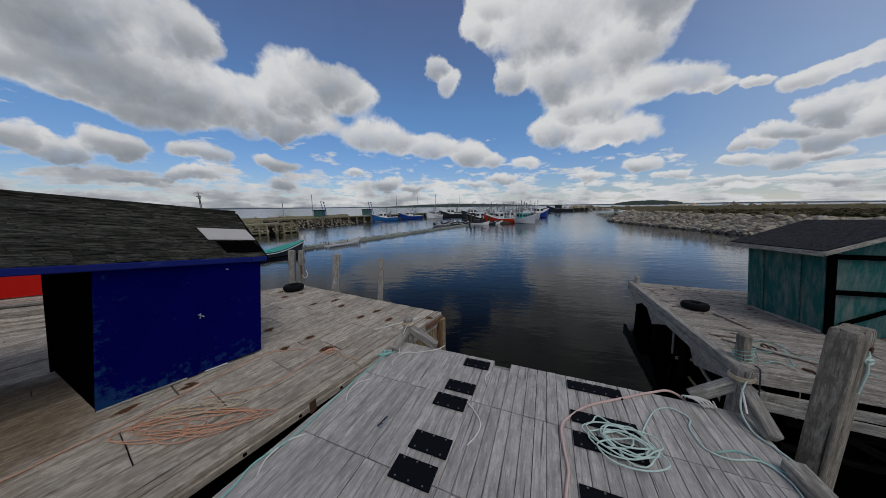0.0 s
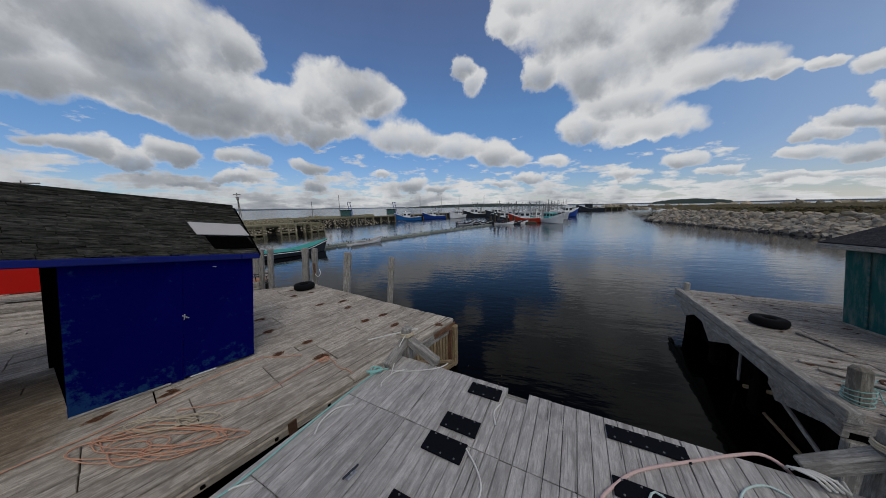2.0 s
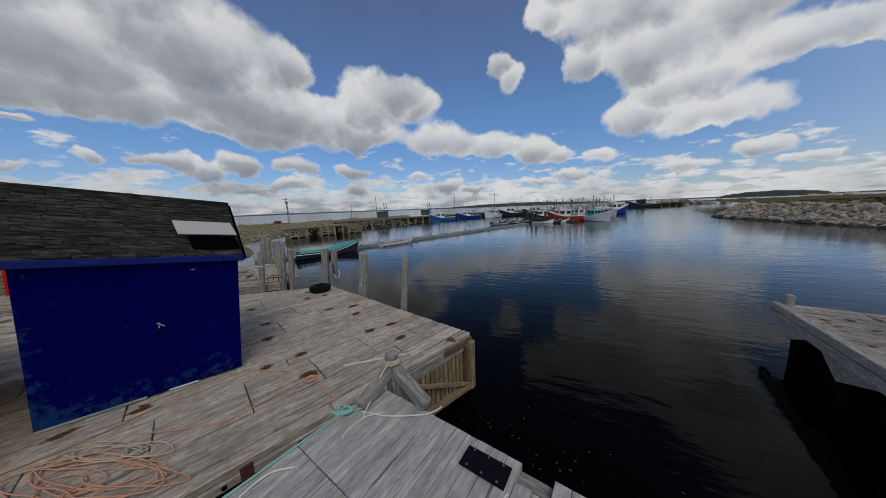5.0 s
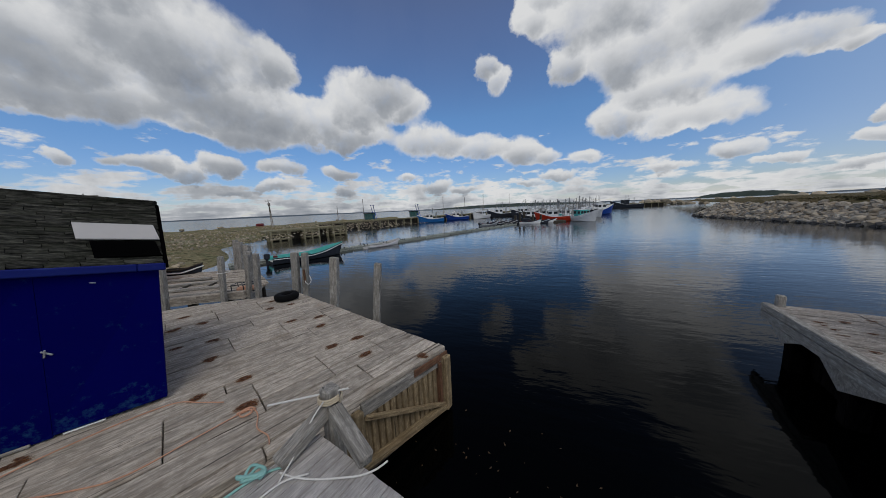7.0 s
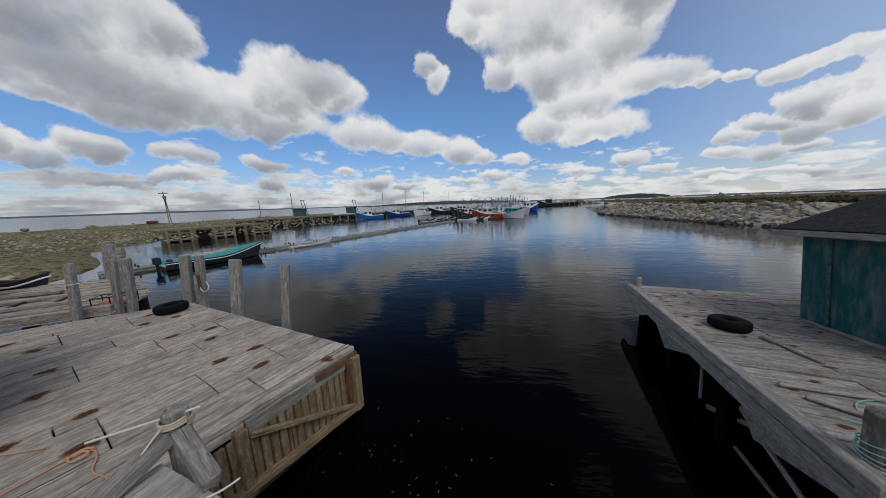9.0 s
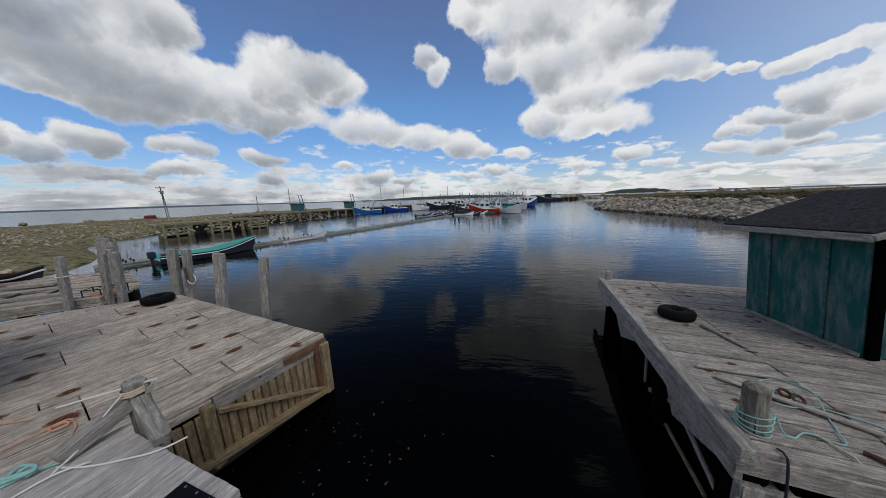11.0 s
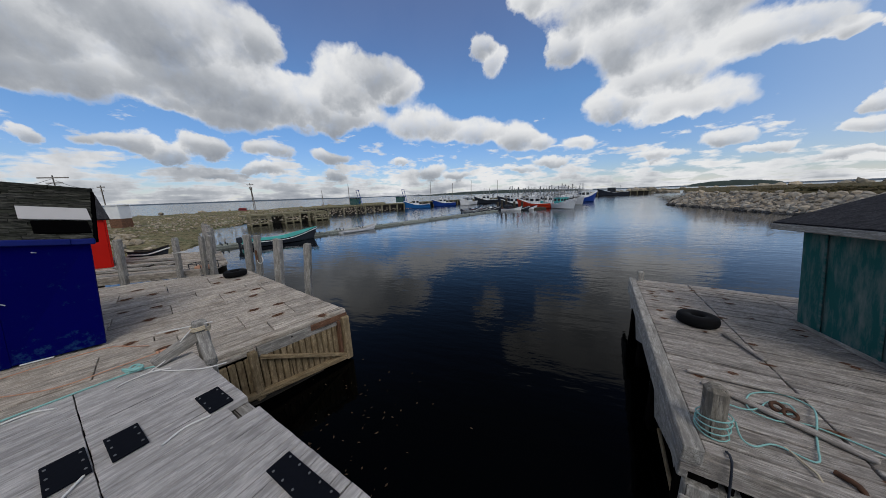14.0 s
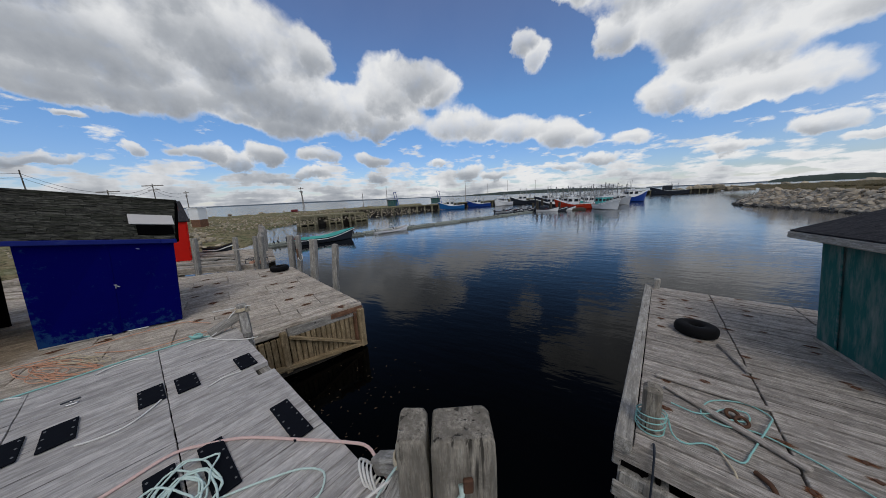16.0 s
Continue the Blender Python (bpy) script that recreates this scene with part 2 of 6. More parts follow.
def paint(name, color, worn, wear=0.25, rough=0.6, scale=(5, 5, 5), base_wear=0.0):
    m, nt, p = material(name)
    g, vec = coords(nt, scale, False)
    n1 = noise_tex(nt, g, 1.2, 9, 0.68)
    n2 = noise_tex(nt, vec, 1.7, 4)
    col = mix(nt, n2, tuple(c * 0.86 for c in color), tuple(min(1, c * 1.12) for c in color))
    f = ramp(nt, n1, [(0.60 - base_wear, (0, 0, 0)), (0.72 - base_wear * 0.3, (1, 1, 1))])
    col = mix(nt, mth(nt, "MULTIPLY", f, wear), col, worn)
    nt.links.new(col, p.inputs["Base Color"])
    p.inputs["Roughness"].default_value = rough
    p.inputs["Specular IOR Level"].default_value = 0.12
    bump(nt, p, n1, 0.25, 0.006)
    MATS[name] = m
    return m


def plain(name, color, rough=0.6, metal=0.0, var=0.2, scale=9.0, relief=0.2):
    m, nt, p = material(name)
    g, vec = coords(nt, (1, 1, 1))
    n1 = noise_tex(nt, vec, scale, 6)
    col = mix(nt, n1, tuple(c * (1 - var) for c in color), tuple(min(1, c * (1 + var)) for c in color))
    nt.links.new(col, p.inputs["Base Color"])
    p.inputs["Roughness"].default_value, p.inputs["Metallic"].default_value = rough, metal
    bump(nt, p, n1, relief, 0.01)
    MATS[name] = m
    return m


wood("deck_old", (0.61, 0.545, 0.46), (0.425, 0.37, 0.305), (0.13, 0.108, 0.085), (0.17, 0.125, 0.08), 0.55, 0.4, 0.85, 0.2, 0.55)
wood("deck_float", (0.54, 0.513, 0.486), (0.43, 0.404, 0.38), (0.24, 0.225, 0.212), (0.26, 0.24, 0.225), 0.35, 0.26, 0.85, 0.2, 0.3)
wood("deck_right", (0.50, 0.455, 0.40), (0.315, 0.28, 0.245), (0.075, 0.065, 0.054), (0.10, 0.07, 0.045), 0.4)
wood("timber_grey", (0.42, 0.40, 0.36), (0.29, 0.27, 0.24), (0.11, 0.10, 0.085), (0.12, 0.10, 0.07), 0.4)
wood("timber_dark", (0.37, 0.335, 0.275), (0.24, 0.212, 0.172), (0.05, 0.043, 0.034), (0.05, 0.045, 0.035), 0.4)
# Near-black: shade under the decks put into the colour; bolt heads share it.
wood("timber_shade_black", (0.010, 0.009, 0.008), (0.006, 0.005, 0.005), (0.003, 0.003, 0.002), (0.008, 0.008, 0.006), 0.3, 0.3, 1.0, 0.0)
wood("timber_fender", (0.38, 0.295, 0.18), (0.25, 0.185, 0.105), (0.09, 0.058, 0.03), (0.12, 0.07, 0.03), 0.4)
wood("timber_rusty", (0.22, 0.12, 0.07), (0.15, 0.075, 0.045), (0.05, 0.03, 0.02), (0.20, 0.09, 0.04), 0.5)
# Dark brown for wet timber; far wharves use it as the shade behind piles.
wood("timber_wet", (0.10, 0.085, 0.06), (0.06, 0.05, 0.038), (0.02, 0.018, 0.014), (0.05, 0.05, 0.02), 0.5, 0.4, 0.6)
wood("wharf_far", (0.34, 0.30, 0.19), (0.23, 0.205, 0.13), (0.09, 0.08, 0.05), (0.10, 0.12, 0.05), 0.5)
wood("float_grey", (0.40, 0.42, 0.38), (0.30, 0.32, 0.28), (0.16, 0.17, 0.14), (0.14, 0.18, 0.10), 0.4)


def brown_shade_patch(name):
    """Brown dirt and unbleached boards by the shed's bay, with its shade painted in."""
    nt = MATS[name].node_tree
    p = nt.nodes["Principled BSDF"]
    was = p.inputs["Base Color"].links[0].from_socket
    geo = nt.nodes.new("ShaderNodeNewGeometry")
    sep = nt.nodes.new("ShaderNodeSeparateXYZ")
    nt.links.new(geo.outputs["Position"], sep.inputs[0])
    rough = noise_tex(nt, geo.outputs["Position"], 1.6, 7, 0.68)
    u = mth(nt, "DIVIDE", mth(nt, "ADD", sep.outputs[0], 4.7), 1.75)
    v = mth(nt, "DIVIDE", mth(nt, "SUBTRACT", sep.outputs[1], 1.7), 1.35)
    r = mth(nt, "ADD", mth(nt, "MULTIPLY", u, u), mth(nt, "MULTIPLY", v, v))
    f = ramp(nt, mth(nt, "ADD", r, mth(nt, "MULTIPLY", mth(nt, "SUBTRACT", rough, 0.5), 2.4)), [(0.45, (1, 1, 1)), (1.25, (0, 0, 0))])
    nt.links.new(mix(nt, mth(nt, "MULTIPLY", f, 0.85), was, mix(nt, 1.0, was, (0.52, 0.44, 0.34), "MULTIPLY")), p.inputs["Base Color"])


brown_shade_patch("deck_old")


def old_shingle():
    m, nt, p = material("shingle")
    g, vec = coords(nt, (1.6, 9.0, 9.0))
    n1 = noise_tex(nt, g, 3.2, 9, 0.75, 0.3)
    n2 = noise_tex(nt, vec, 2.0, 5, 0.6)
    col = ramp(nt, n1, [(0.34, (0.004, 0.004, 0.004)), (0.46, (0.024, 0.024, 0.021)), (0.56, (0.065, 0.064, 0.054)), (0.70, (0.15, 0.145, 0.118))])
    col = mix(nt, ramp(nt, n2, [(0.45, (0, 0, 0)), (0.7, (0.7, 0.7, 0.7))]), col, (0.022, 0.025, 0.016))
    oi = nt.nodes.new("ShaderNodeObjectInfo")
    hsv = nt.nodes.new("ShaderNodeHueSaturation")
    nt.links.new(mth(nt, "ADD", mth(nt, "MULTIPLY", oi.outputs["Random"], 0.5), 0.70), hsv.inputs["Value"])
    nt.links.new(col, hsv.inputs["Color"])
    nt.links.new(hsv.outputs[0], p.inputs["Base Color"])
    p.inputs["Roughness"].default_value = 1.0
    p.inputs["Specular IOR Level"].default_value = 0.05
    bump(nt, p, n1, 0.9, 0.02)
    MATS["shingle"] = m


def rust_stain_material():
    """Iron rust soaked into the boards: strongest in the middle, ragged and see-through at its rim."""
    m, nt, p = material("rust_stain")
    g, vec = coords(nt, (1, 1, 1))
    tc = nt.nodes.new("ShaderNodeTexCoord")
    far = nt.nodes.new("ShaderNodeVectorMath")
    far.operation = "LENGTH"
    nt.links.new(tc.outputs["Object"], far.inputs[0])
    n1 = noise_tex(nt, vec, 3.2, 7, 0.7, 0.6)
    body = mth(nt, "SUBTRACT", mth(nt, "ADD", n1, 0.30), mth(nt, "MULTIPLY", far.outputs["Value"], 0.62))
    alpha = ramp(nt, body, [(0.26, (0, 0, 0)), (0.47, (0.93, 0.93, 0.93))])
    nt.links.new(ramp(nt, body, [(0.30, (0.22, 0.11, 0.05)), (0.5, (0.11, 0.042, 0.018)), (0.70, (0.03, 0.014, 0.009))]), p.inputs["Base Color"])
    nt.links.new(alpha, p.inputs["Alpha"])
    p.inputs["Roughness"].default_value = 0.95
    p.inputs["Specular IOR Level"].default_value = 0.1
    MATS["rust_stain"] = m


rust_stain_material()
old_shingle()
wood("shingle_slate", (0.06, 0.06, 0.065), (0.032, 0.032, 0.036), (0.012, 0.012, 0.014), (0.05, 0.05, 0.05), 0.3, 0.4, 1.0, 0.05)
paint("blue_paint", (0.0008, 0.0010, 0.080), (0.004, 0.012, 0.10), 0.15, 0.85, (3, 3, 8))
paint("blue_trim", (0.006, 0.013, 0.125), (0.05, 0.08, 0.20), 0.5, 0.55, (3, 14, 14))
paint("teal_paint", (0.014, 0.094, 0.090), (0.15, 0.175, 0.165), 0.9, 0.8, (7, 7, 1.5), 0.16)
paint("red_paint", (0.48, 0.010, 0.005), (0.32, 0.02, 0.012), 0.4, 0.55)
paint("white_paint", (0.75, 0.75, 0.74), (0.5, 0.48, 0.44), 0.4, 0.5)
paint("hull_blue", (0.02, 0.13, 0.36), (0.10, 0.2, 0.35), 0.3, 0.4)
paint("hull_navy", (0.012, 0.05, 0.26), (0.06, 0.1, 0.2), 0.3, 0.4)
paint("hull_red", (0.55, 0.05, 0.02), (0.3, 0.05, 0.03), 0.3, 0.4)
paint("hull_aqua", (0.10, 0.45, 0.42), (0.3, 0.5, 0.48), 0.3, 0.4)
paint("hull_dark", (0.03, 0.035, 0.045), (0.08, 0.08, 0.08), 0.3, 0.4)
paint("deck_teal", (0.08, 0.38, 0.34), (0.2, 0.4, 0.36), 0.4, 0.5)
MATS["blue_paint"].node_tree.nodes["Principled BSDF"].inputs["Specular IOR Level"].default_value = 0.03


def chipped_foot(name, worn, reach):
    """Paint scuffed off the foot and the open end of the plywood."""
    nt = MATS[name].node_tree
    p = nt.nodes["Principled BSDF"]
    was = p.inputs["Base Color"].links[0].from_socket
    tc = nt.nodes.new("ShaderNodeTexCoord")
    sep = nt.nodes.new("ShaderNodeSeparateXYZ")
    nt.links.new(tc.outputs["Object"], sep.inputs[0])
    foot = mth(nt, "SUBTRACT", 1.0, mth(nt, "DIVIDE", sep.outputs[2], reach), True)
    geo = nt.nodes.new("ShaderNodeNewGeometry")
    from_edge = nt.nodes.new("ShaderNodeVectorMath")
    from_edge.operation = "DOT_PRODUCT"
    from_edge.inputs[1].default_value = (0.51, 0.86, 0.0)
    nt.links.new(geo.outputs["Position"], from_edge.inputs[0])
    edge = mth(nt, "SUBTRACT", 1.0, mth(nt, "DIVIDE", mth(nt, "SUBTRACT", from_edge.outputs["Value"], 0.26), 0.34), True)
    chips = noise_tex(nt, tc.outputs["Object"], 9.0, 8, 0.72)
    bare = mth(nt, "ADD", mth(nt, "MULTIPLY", foot, 0.19), mth(nt, "MULTIPLY", edge, 0.16))
    f = ramp(nt, mth(nt, "ADD", bare, chips), [(0.61, (0, 0, 0)), (0.75, (0.85, 0.85, 0.85))])
    nt.links.new(mix(nt, f, was, worn), p.inputs["Base Color"])


chipped_foot("blue_paint", (0.012, 0.045, 0.13), 0.35)
plain("board_pale", (0.44, 0.42, 0.40), 0.5, 0, 0.06)
# Near-black tar; on the shed's inner walls it stands for the shade inside.
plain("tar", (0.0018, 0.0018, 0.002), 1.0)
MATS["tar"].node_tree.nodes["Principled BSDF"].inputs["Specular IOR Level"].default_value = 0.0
plain("rubber", (0.005, 0.005, 0.0055), 0.85, 0, 0.3, 30)
plain("rubber_mat", (0.004, 0.005, 0.008), 0.85, 0, 0.3, 40)
MATS["rubber_mat"].node_tree.nodes["Principled BSDF"].inputs["Specular IOR Level"].default_value = 0.08
MATS["rubber"].node_tree.nodes["Principled BSDF"].inputs["Specular IOR Level"].default_value = 0.12
plain("rust", (0.075, 0.033, 0.016), 0.9, 0.0, 0.7, 25)
plain("steel", (0.42, 0.42, 0.43), 0.45, 0.9, 0.2)
plain("screw_dark", (0.16, 0.16, 0.16), 0.6, 0.5, 0.3)
plain("galvanised", (0.50, 0.52, 0.55), 0.4, 0.8, 0.15)
plain("weed", (0.055, 0.032, 0.014), 1.0, 0, 0.6, 12)
plain("rope_orange", (0.56, 0.30, 0.19), 0.9, 0, 0.25, 60, 0.6)
plain("rope_white", (0.66, 0.64, 0.60), 0.9, 0, 0.15, 60, 0.6)
plain("rope_teal", (0.24, 0.46, 0.42), 0.9, 0, 0.25, 60, 0.6)
plain("rope_green", (0.50, 0.62, 0.57), 0.9, 0, 0.2, 60, 0.6)
plain("rope_pink", (0.60, 0.42, 0.38), 0.9, 0, 0.2, 60, 0.6)
plain("rope_tan", (0.50, 0.42, 0.30), 0.9, 0, 0.2, 60, 0.6)


def stone(name, color, warm):
    m, nt, p = material(name)
    g, vec = coords(nt, (1, 1, 1))
    n1 = noise_tex(nt, vec, 2.5, 8, 0.7)
    oi = nt.nodes.new("ShaderNodeObjectInfo")
    gi = nt.nodes.new("ShaderNodeNewGeometry")
    one = mth(nt, "FRACT", mth(nt, "ADD", oi.outputs["Random"], gi.outputs["Random Per Island"]))
    col = mix(nt, one, color, warm)
    col = mix(nt, ramp(nt, n1, [(0.33, (0.7, 0.7, 0.7)), (0.48, (0, 0, 0))]), col, tuple(c * 0.5 for c in color))
    hsv = nt.nodes.new("ShaderNodeHueSaturation")
    nt.links.new(mth(nt, "ADD", mth(nt, "MULTIPLY", mth(nt, "FRACT", mth(nt, "MULTIPLY", one, 7.3)), 0.55), 0.78), hsv.inputs["Value"])
    nt.links.new(col, hsv.inputs["Color"])
    nt.links.new(hsv.outputs[0], p.inputs["Base Color"])
    p.inputs["Roughness"].default_value = 0.95
    bump(nt, p, n1, 0.6, 0.05)
    MATS[name] = m


stone("rock", (0.33, 0.30, 0.25), (0.34, 0.275, 0.195))
stone("rock_brown", (0.30, 0.26, 0.19), (0.36, 0.29, 0.20))
plain("rock_wet", (0.035, 0.032, 0.028), 0.6, 0, 0.5, 2.0, 0.6)
plain("car_red", (0.13, 0.008, 0.010), 0.5)
plain("dark_glass", (0.02, 0.025, 0.03), 0.08)
plain("mast", (0.25, 0.25, 0.25), 0.6)
plain("pole_wood", (0.20, 0.18, 0.16), 0.9)
plain("forest", (0.030, 0.045, 0.035), 1.0, 0, 0.4, 0.02)
# Haze of the distance is put into this bluish grey.
plain("far_shore_haze", (0.09, 0.115, 0.14), 1.0, 0, 0.15, 0.004)


def ground_material(name, k, warm=1.0):
    m, nt, p = material(name)
    tc = nt.nodes.new("ShaderNodeTexCoord")
    n1 = noise_tex(nt, tc.outputs["Object"], 0.22, 9, 0.7)
    n2 = noise_tex(nt, tc.outputs["Object"], 2.6, 9, 0.75)
    col = ramp(nt, n1, [(0.36, (0.13, 0.14, 0.075)), (0.45, (0.22, 0.20, 0.12)), (0.52, (0.25, 0.20, 0.125)), (0.58, (0.17, 0.175, 0.095)), (0.68, (0.38, 0.34, 0.27))])
    col = mix(nt, ramp(nt, n2, [(0.38, (1, 1, 1)), (0.52, (0, 0, 0))]), col, (0.035, 0.032, 0.016))
    col = mix(nt, ramp(nt, n2, [(0.58, (0, 0, 0)), (0.66, (0.8, 0.8, 0.8))]), col, (0.38, 0.34, 0.26))
    col = mix(nt, 1.0, col, (k * warm, k, k * 0.9 / warm), "MULTIPLY")
    nt.links.new(col, p.inputs["Base Color"])
    p.inputs["Roughness"].default_value = 1.0
    p.inputs["Specular IOR Level"].default_value = 0.1
    bump(nt, p, n2, 0.8, 0.15)
    MATS[name] = m


def water_material():
    m, nt, p = material("harbour_water")
    tc = nt.nodes.new("ShaderNodeTexCoord")
    mp = nt.nodes.new("ShaderNodeMapping")
    mp.inputs["Rotation"].default_value = (0, 0, radians(12))
    mp.inputs["Scale"].default_value = (0.55, 1.5, 1)
    nt.links.new(tc.outputs["Object"], mp.inputs["Vector"])
    a = noise_tex(nt, mp.outputs[0], 2.6, 3, 0.5)
    b = noise_tex(nt, mp.outputs[0], 0.35, 3, 0.5)
    calm = ramp(nt, noise_tex(nt, tc.outputs["Object"], 0.05, 3), [(0.35, (0.25, 0.25, 0.25)), (0.65, (1, 1, 1))])
    h = mth(nt, "ADD", mth(nt, "MULTIPLY", mth(nt, "MULTIPLY", a, calm), 0.32), mth(nt, "MULTIPLY", b, 0.32))
    bump(nt, p, h, 0.42, 0.12)
    normal = p.inputs["Normal"].links[0].from_socket
    p.inputs["Base Color"].default_value = (0.0005, 0.0007, 0.0007, 1)
    p.inputs["Specular IOR Level"].default_value = 0.0
    p.inputs["Roughness"].default_value = 1.0
    gloss = nt.nodes.new("ShaderNodeBsdfGlossy")
    # a light breeze ruffles the open water more than the lee of the wharves
    away = nt.nodes.new("ShaderNodeVectorMath")
    away.operation = "LENGTH"
    nt.links.new(tc.outputs["Object"], away.inputs[0])
    far = mth(nt, "MULTIPLY", mth(nt, "SUBTRACT", away.outputs["Value"], 14.0), 0.035, True)
    nt.links.new(mth(nt, "ADD", 0.05, mth(nt, "MULTIPLY", far, 0.075)), gloss.inputs["Roughness"])
    nt.links.new(normal, gloss.inputs["Normal"])
    fr = nt.nodes.new("ShaderNodeFresnel")
    fr.inputs["IOR"].default_value = 1.33
    nt.links.new(normal, fr.inputs["Normal"])
    fac = mth(nt, "MULTIPLY", mth(nt, "POWER", fr.outputs[0], 1.64), 2.6, True)
    fac = mth(nt, "MINIMUM", fac, 0.80)
    ms = nt.nodes.new("ShaderNodeMixShader")
    nt.links.new(fac, ms.inputs[0])
    nt.links.new(p.outputs[0], ms.inputs[1])
    nt.links.new(gloss.outputs[0], ms.inputs[2])
    nt.links.new(ms.outputs[0], nt.nodes["Material Output"].inputs["Surface"])
    MATS["harbour_water"] = m


ground_material("shore_ground", 1.0)
ground_material("dry_grass", 0.46, 1.10)
ground_material("scrub", 0.30, 1.06)
water_material()

# ================= building blocks =================
WATER = -0.95
SEA = -1.35  # water level in the units in which the far shore and the boats are laid out
DRAW_IN = Matrix.Translation((2.0, 2.0, 1.98)) @ Matrix.Scale(0.88, 4) @ Matrix.Translation((-2.0, -2.0, -1.98))  # scales that layout about the camera, to keep its view with the sea at WATER


def far_off(ob):
    ob.matrix_basis = DRAW_IN @ ob.matrix_basis
    return ob


def base(name, at, label="", category="", group="", kind=""):
    e = new(name)
    e.location = at
    e.empty_display_size = 0.1
    return tagged(e, label, category, group, kind)


def link(name, me, parent=None, matrix=None, label=""):
    ob = new(name, me)
    if matrix is not None:
        ob.matrix_basis = matrix
    if parent is not None:
        ob.parent = parent
        up = parent.parent
        inv = Matrix.Translation(parent.location).inverted() if parent.type == "EMPTY" else parent.matrix_basis.inverted()
        if parent.type != "EMPTY" and up is not None:
            ob.parent = parent
        ob.matrix_parent_inverse = inv
    return tagged(ob, label) if label else ob


def mesh(name, verts, faces, mat, smooth=False):
    me = bpy.data.meshes.new(name)
    me.from_pydata([tuple(v) for v in verts], [], faces)
    me.materials.append(MATS[mat])
    if smooth:
        me.shade_smooth()
    me.update()
    return me


BOXES = {}


def box_mesh(l, w, h, mat, ch=0.008):
    key = (round(l, 3), round(w, 3), round(h, 3), mat, ch)
    if key not in BOXES:
        bm = bmesh.new()
        bmesh.ops.create_cube(bm, size=1)
        bmesh.ops.scale(bm, vec=(l, w, h), verts=bm.verts)
        if ch > 0:
            bmesh.ops.bevel(bm, geom=bm.edges[:], offset=min(ch, min(l, w, h) * 0.3), segments=1, affect="EDGES")
        me = bpy.data.meshes.new("block")
        bm.to_mesh(me)
        bm.free()
        me.materials.append(MATS[mat])
        BOXES[key] = me
    return BOXES[key]


def beam(name, p0, p1, w, h, mat, parent=None, label="", ch=0.01, twist=0.0):
    """A squared timber from p0 to p1, w across and h deep; its length runs along its own x."""
    a, b = Vector(p0), Vector(p1)
    d = b - a
    x = d.normalized()
    up = Vector((0, 0, 1)) if abs(x.z) < 0.95 else Vector((0.24, 0.97, 0))
    y = up.cross(x).normalized()
    z = x.cross(y)
    m = Matrix((x, y, z)).transposed().to_4x4()
    m.translation = (a + b) / 2
    if twist:
        m = m @ pose(0, 0, 0, twist, 0, 0)
    return link(name, box_mesh(d.length, w, h, mat, ch), parent, m, label)


def smooth_line(points, step=0.03, closed=False):
    pts = [Vector(p) for p in points]
    ext = [2 * pts[0] - pts[1], *pts, 2 * pts[-1] - pts[-2]]
    out = []
    for i in range(1, len(ext) - 2):
        p0, p1, p2, p3 = ext[i - 1:i + 3]
        n = max(2, int((p2 - p1).length / step))
        for k in range(n):
            t = k / n
            out.append(0.5 * ((2 * p1) + (p2 - p0) * t + (2 * p0 - 5 * p1 + 4 * p2 - p3) * t * t + (3 * p1 - p0 - 3 * p2 + p3) * t ** 3))
    out.append(pts[-1])
    return out


def tube_mesh(name, line, r, mat, sides=6):
    verts, faces = [], []
    n = len(line)
    for i, p in enumerate(line):
        t = (line[min(i + 1, n - 1)] - line[max(i - 1, 0)])
        t = t.normalized() if t.length > 1e-9 else Vector((1, 0, 0))
        s = t.cross(Vector((0, 0, 1)))
        s = s.normalized() if s.length > 1e-4 else Vector((1, 0, 0))
        u = s.cross(t)
        rr = r(i / max(1, n - 1)) if callable(r) else r
        for k in range(sides):
            a = 2 * math.pi * k / sides
            verts.append(p + rr * (math.cos(a) * s + math.sin(a) * u))
    for i in range(n - 1):
        for k in range(sides):
            a, b = i * sides + k, i * sides + (k + 1) % sides
            faces.append((a, b, b + sides, a + sides))
    faces.append(tuple(range(sides)))
    faces.append(tuple(range((n - 1) * sides, n * sides))[::-1])
    return mesh(name, verts, faces, mat, True)


def rope(points, r, mat, label, name="rope", step=0.03):
    ob = new(name, tube_mesh(name, smooth_line(points, step), r, mat))
    return tagged(ob, label, "rope")


def on(z, pts):
    return [(x, y, z) for x, y in pts]


def prism(name, poly, z0, z1, mat, parent=None, label=""):
    n = len(poly)
    v = [(x, y, z0) for x, y in poly] + [(x, y, z1) for x, y in poly]
    f = [tuple(range(n))[::-1], tuple(range(n, 2 * n))] + [(i, (i + 1) % n, (i + 1) % n + n, i + n) for i in range(n)]
    return link(name, mesh(name, v, f, mat), parent, None, label)


def span(poly, u, v, off):
    """Where the line at the offset off along v crosses the outline: the least and greatest place along u."""
    hits = []
    for (x0, y0), (x1, y1) in zip(poly, poly[1:] + poly[:1]):
        o0, o1 = x0 * v[0] + y0 * v[1] - off, x1 * v[0] + y1 * v[1] - off
        if (o0 <= 0) != (o1 <= 0):
            k = o0 / (o0 - o1)
            hits.append((x0 + k * (x1 - x0)) * u[0] + (y0 + k * (y1 - y0)) * u[1])
    return (min(hits), max(hits)) if len(hits) >= 2 else None


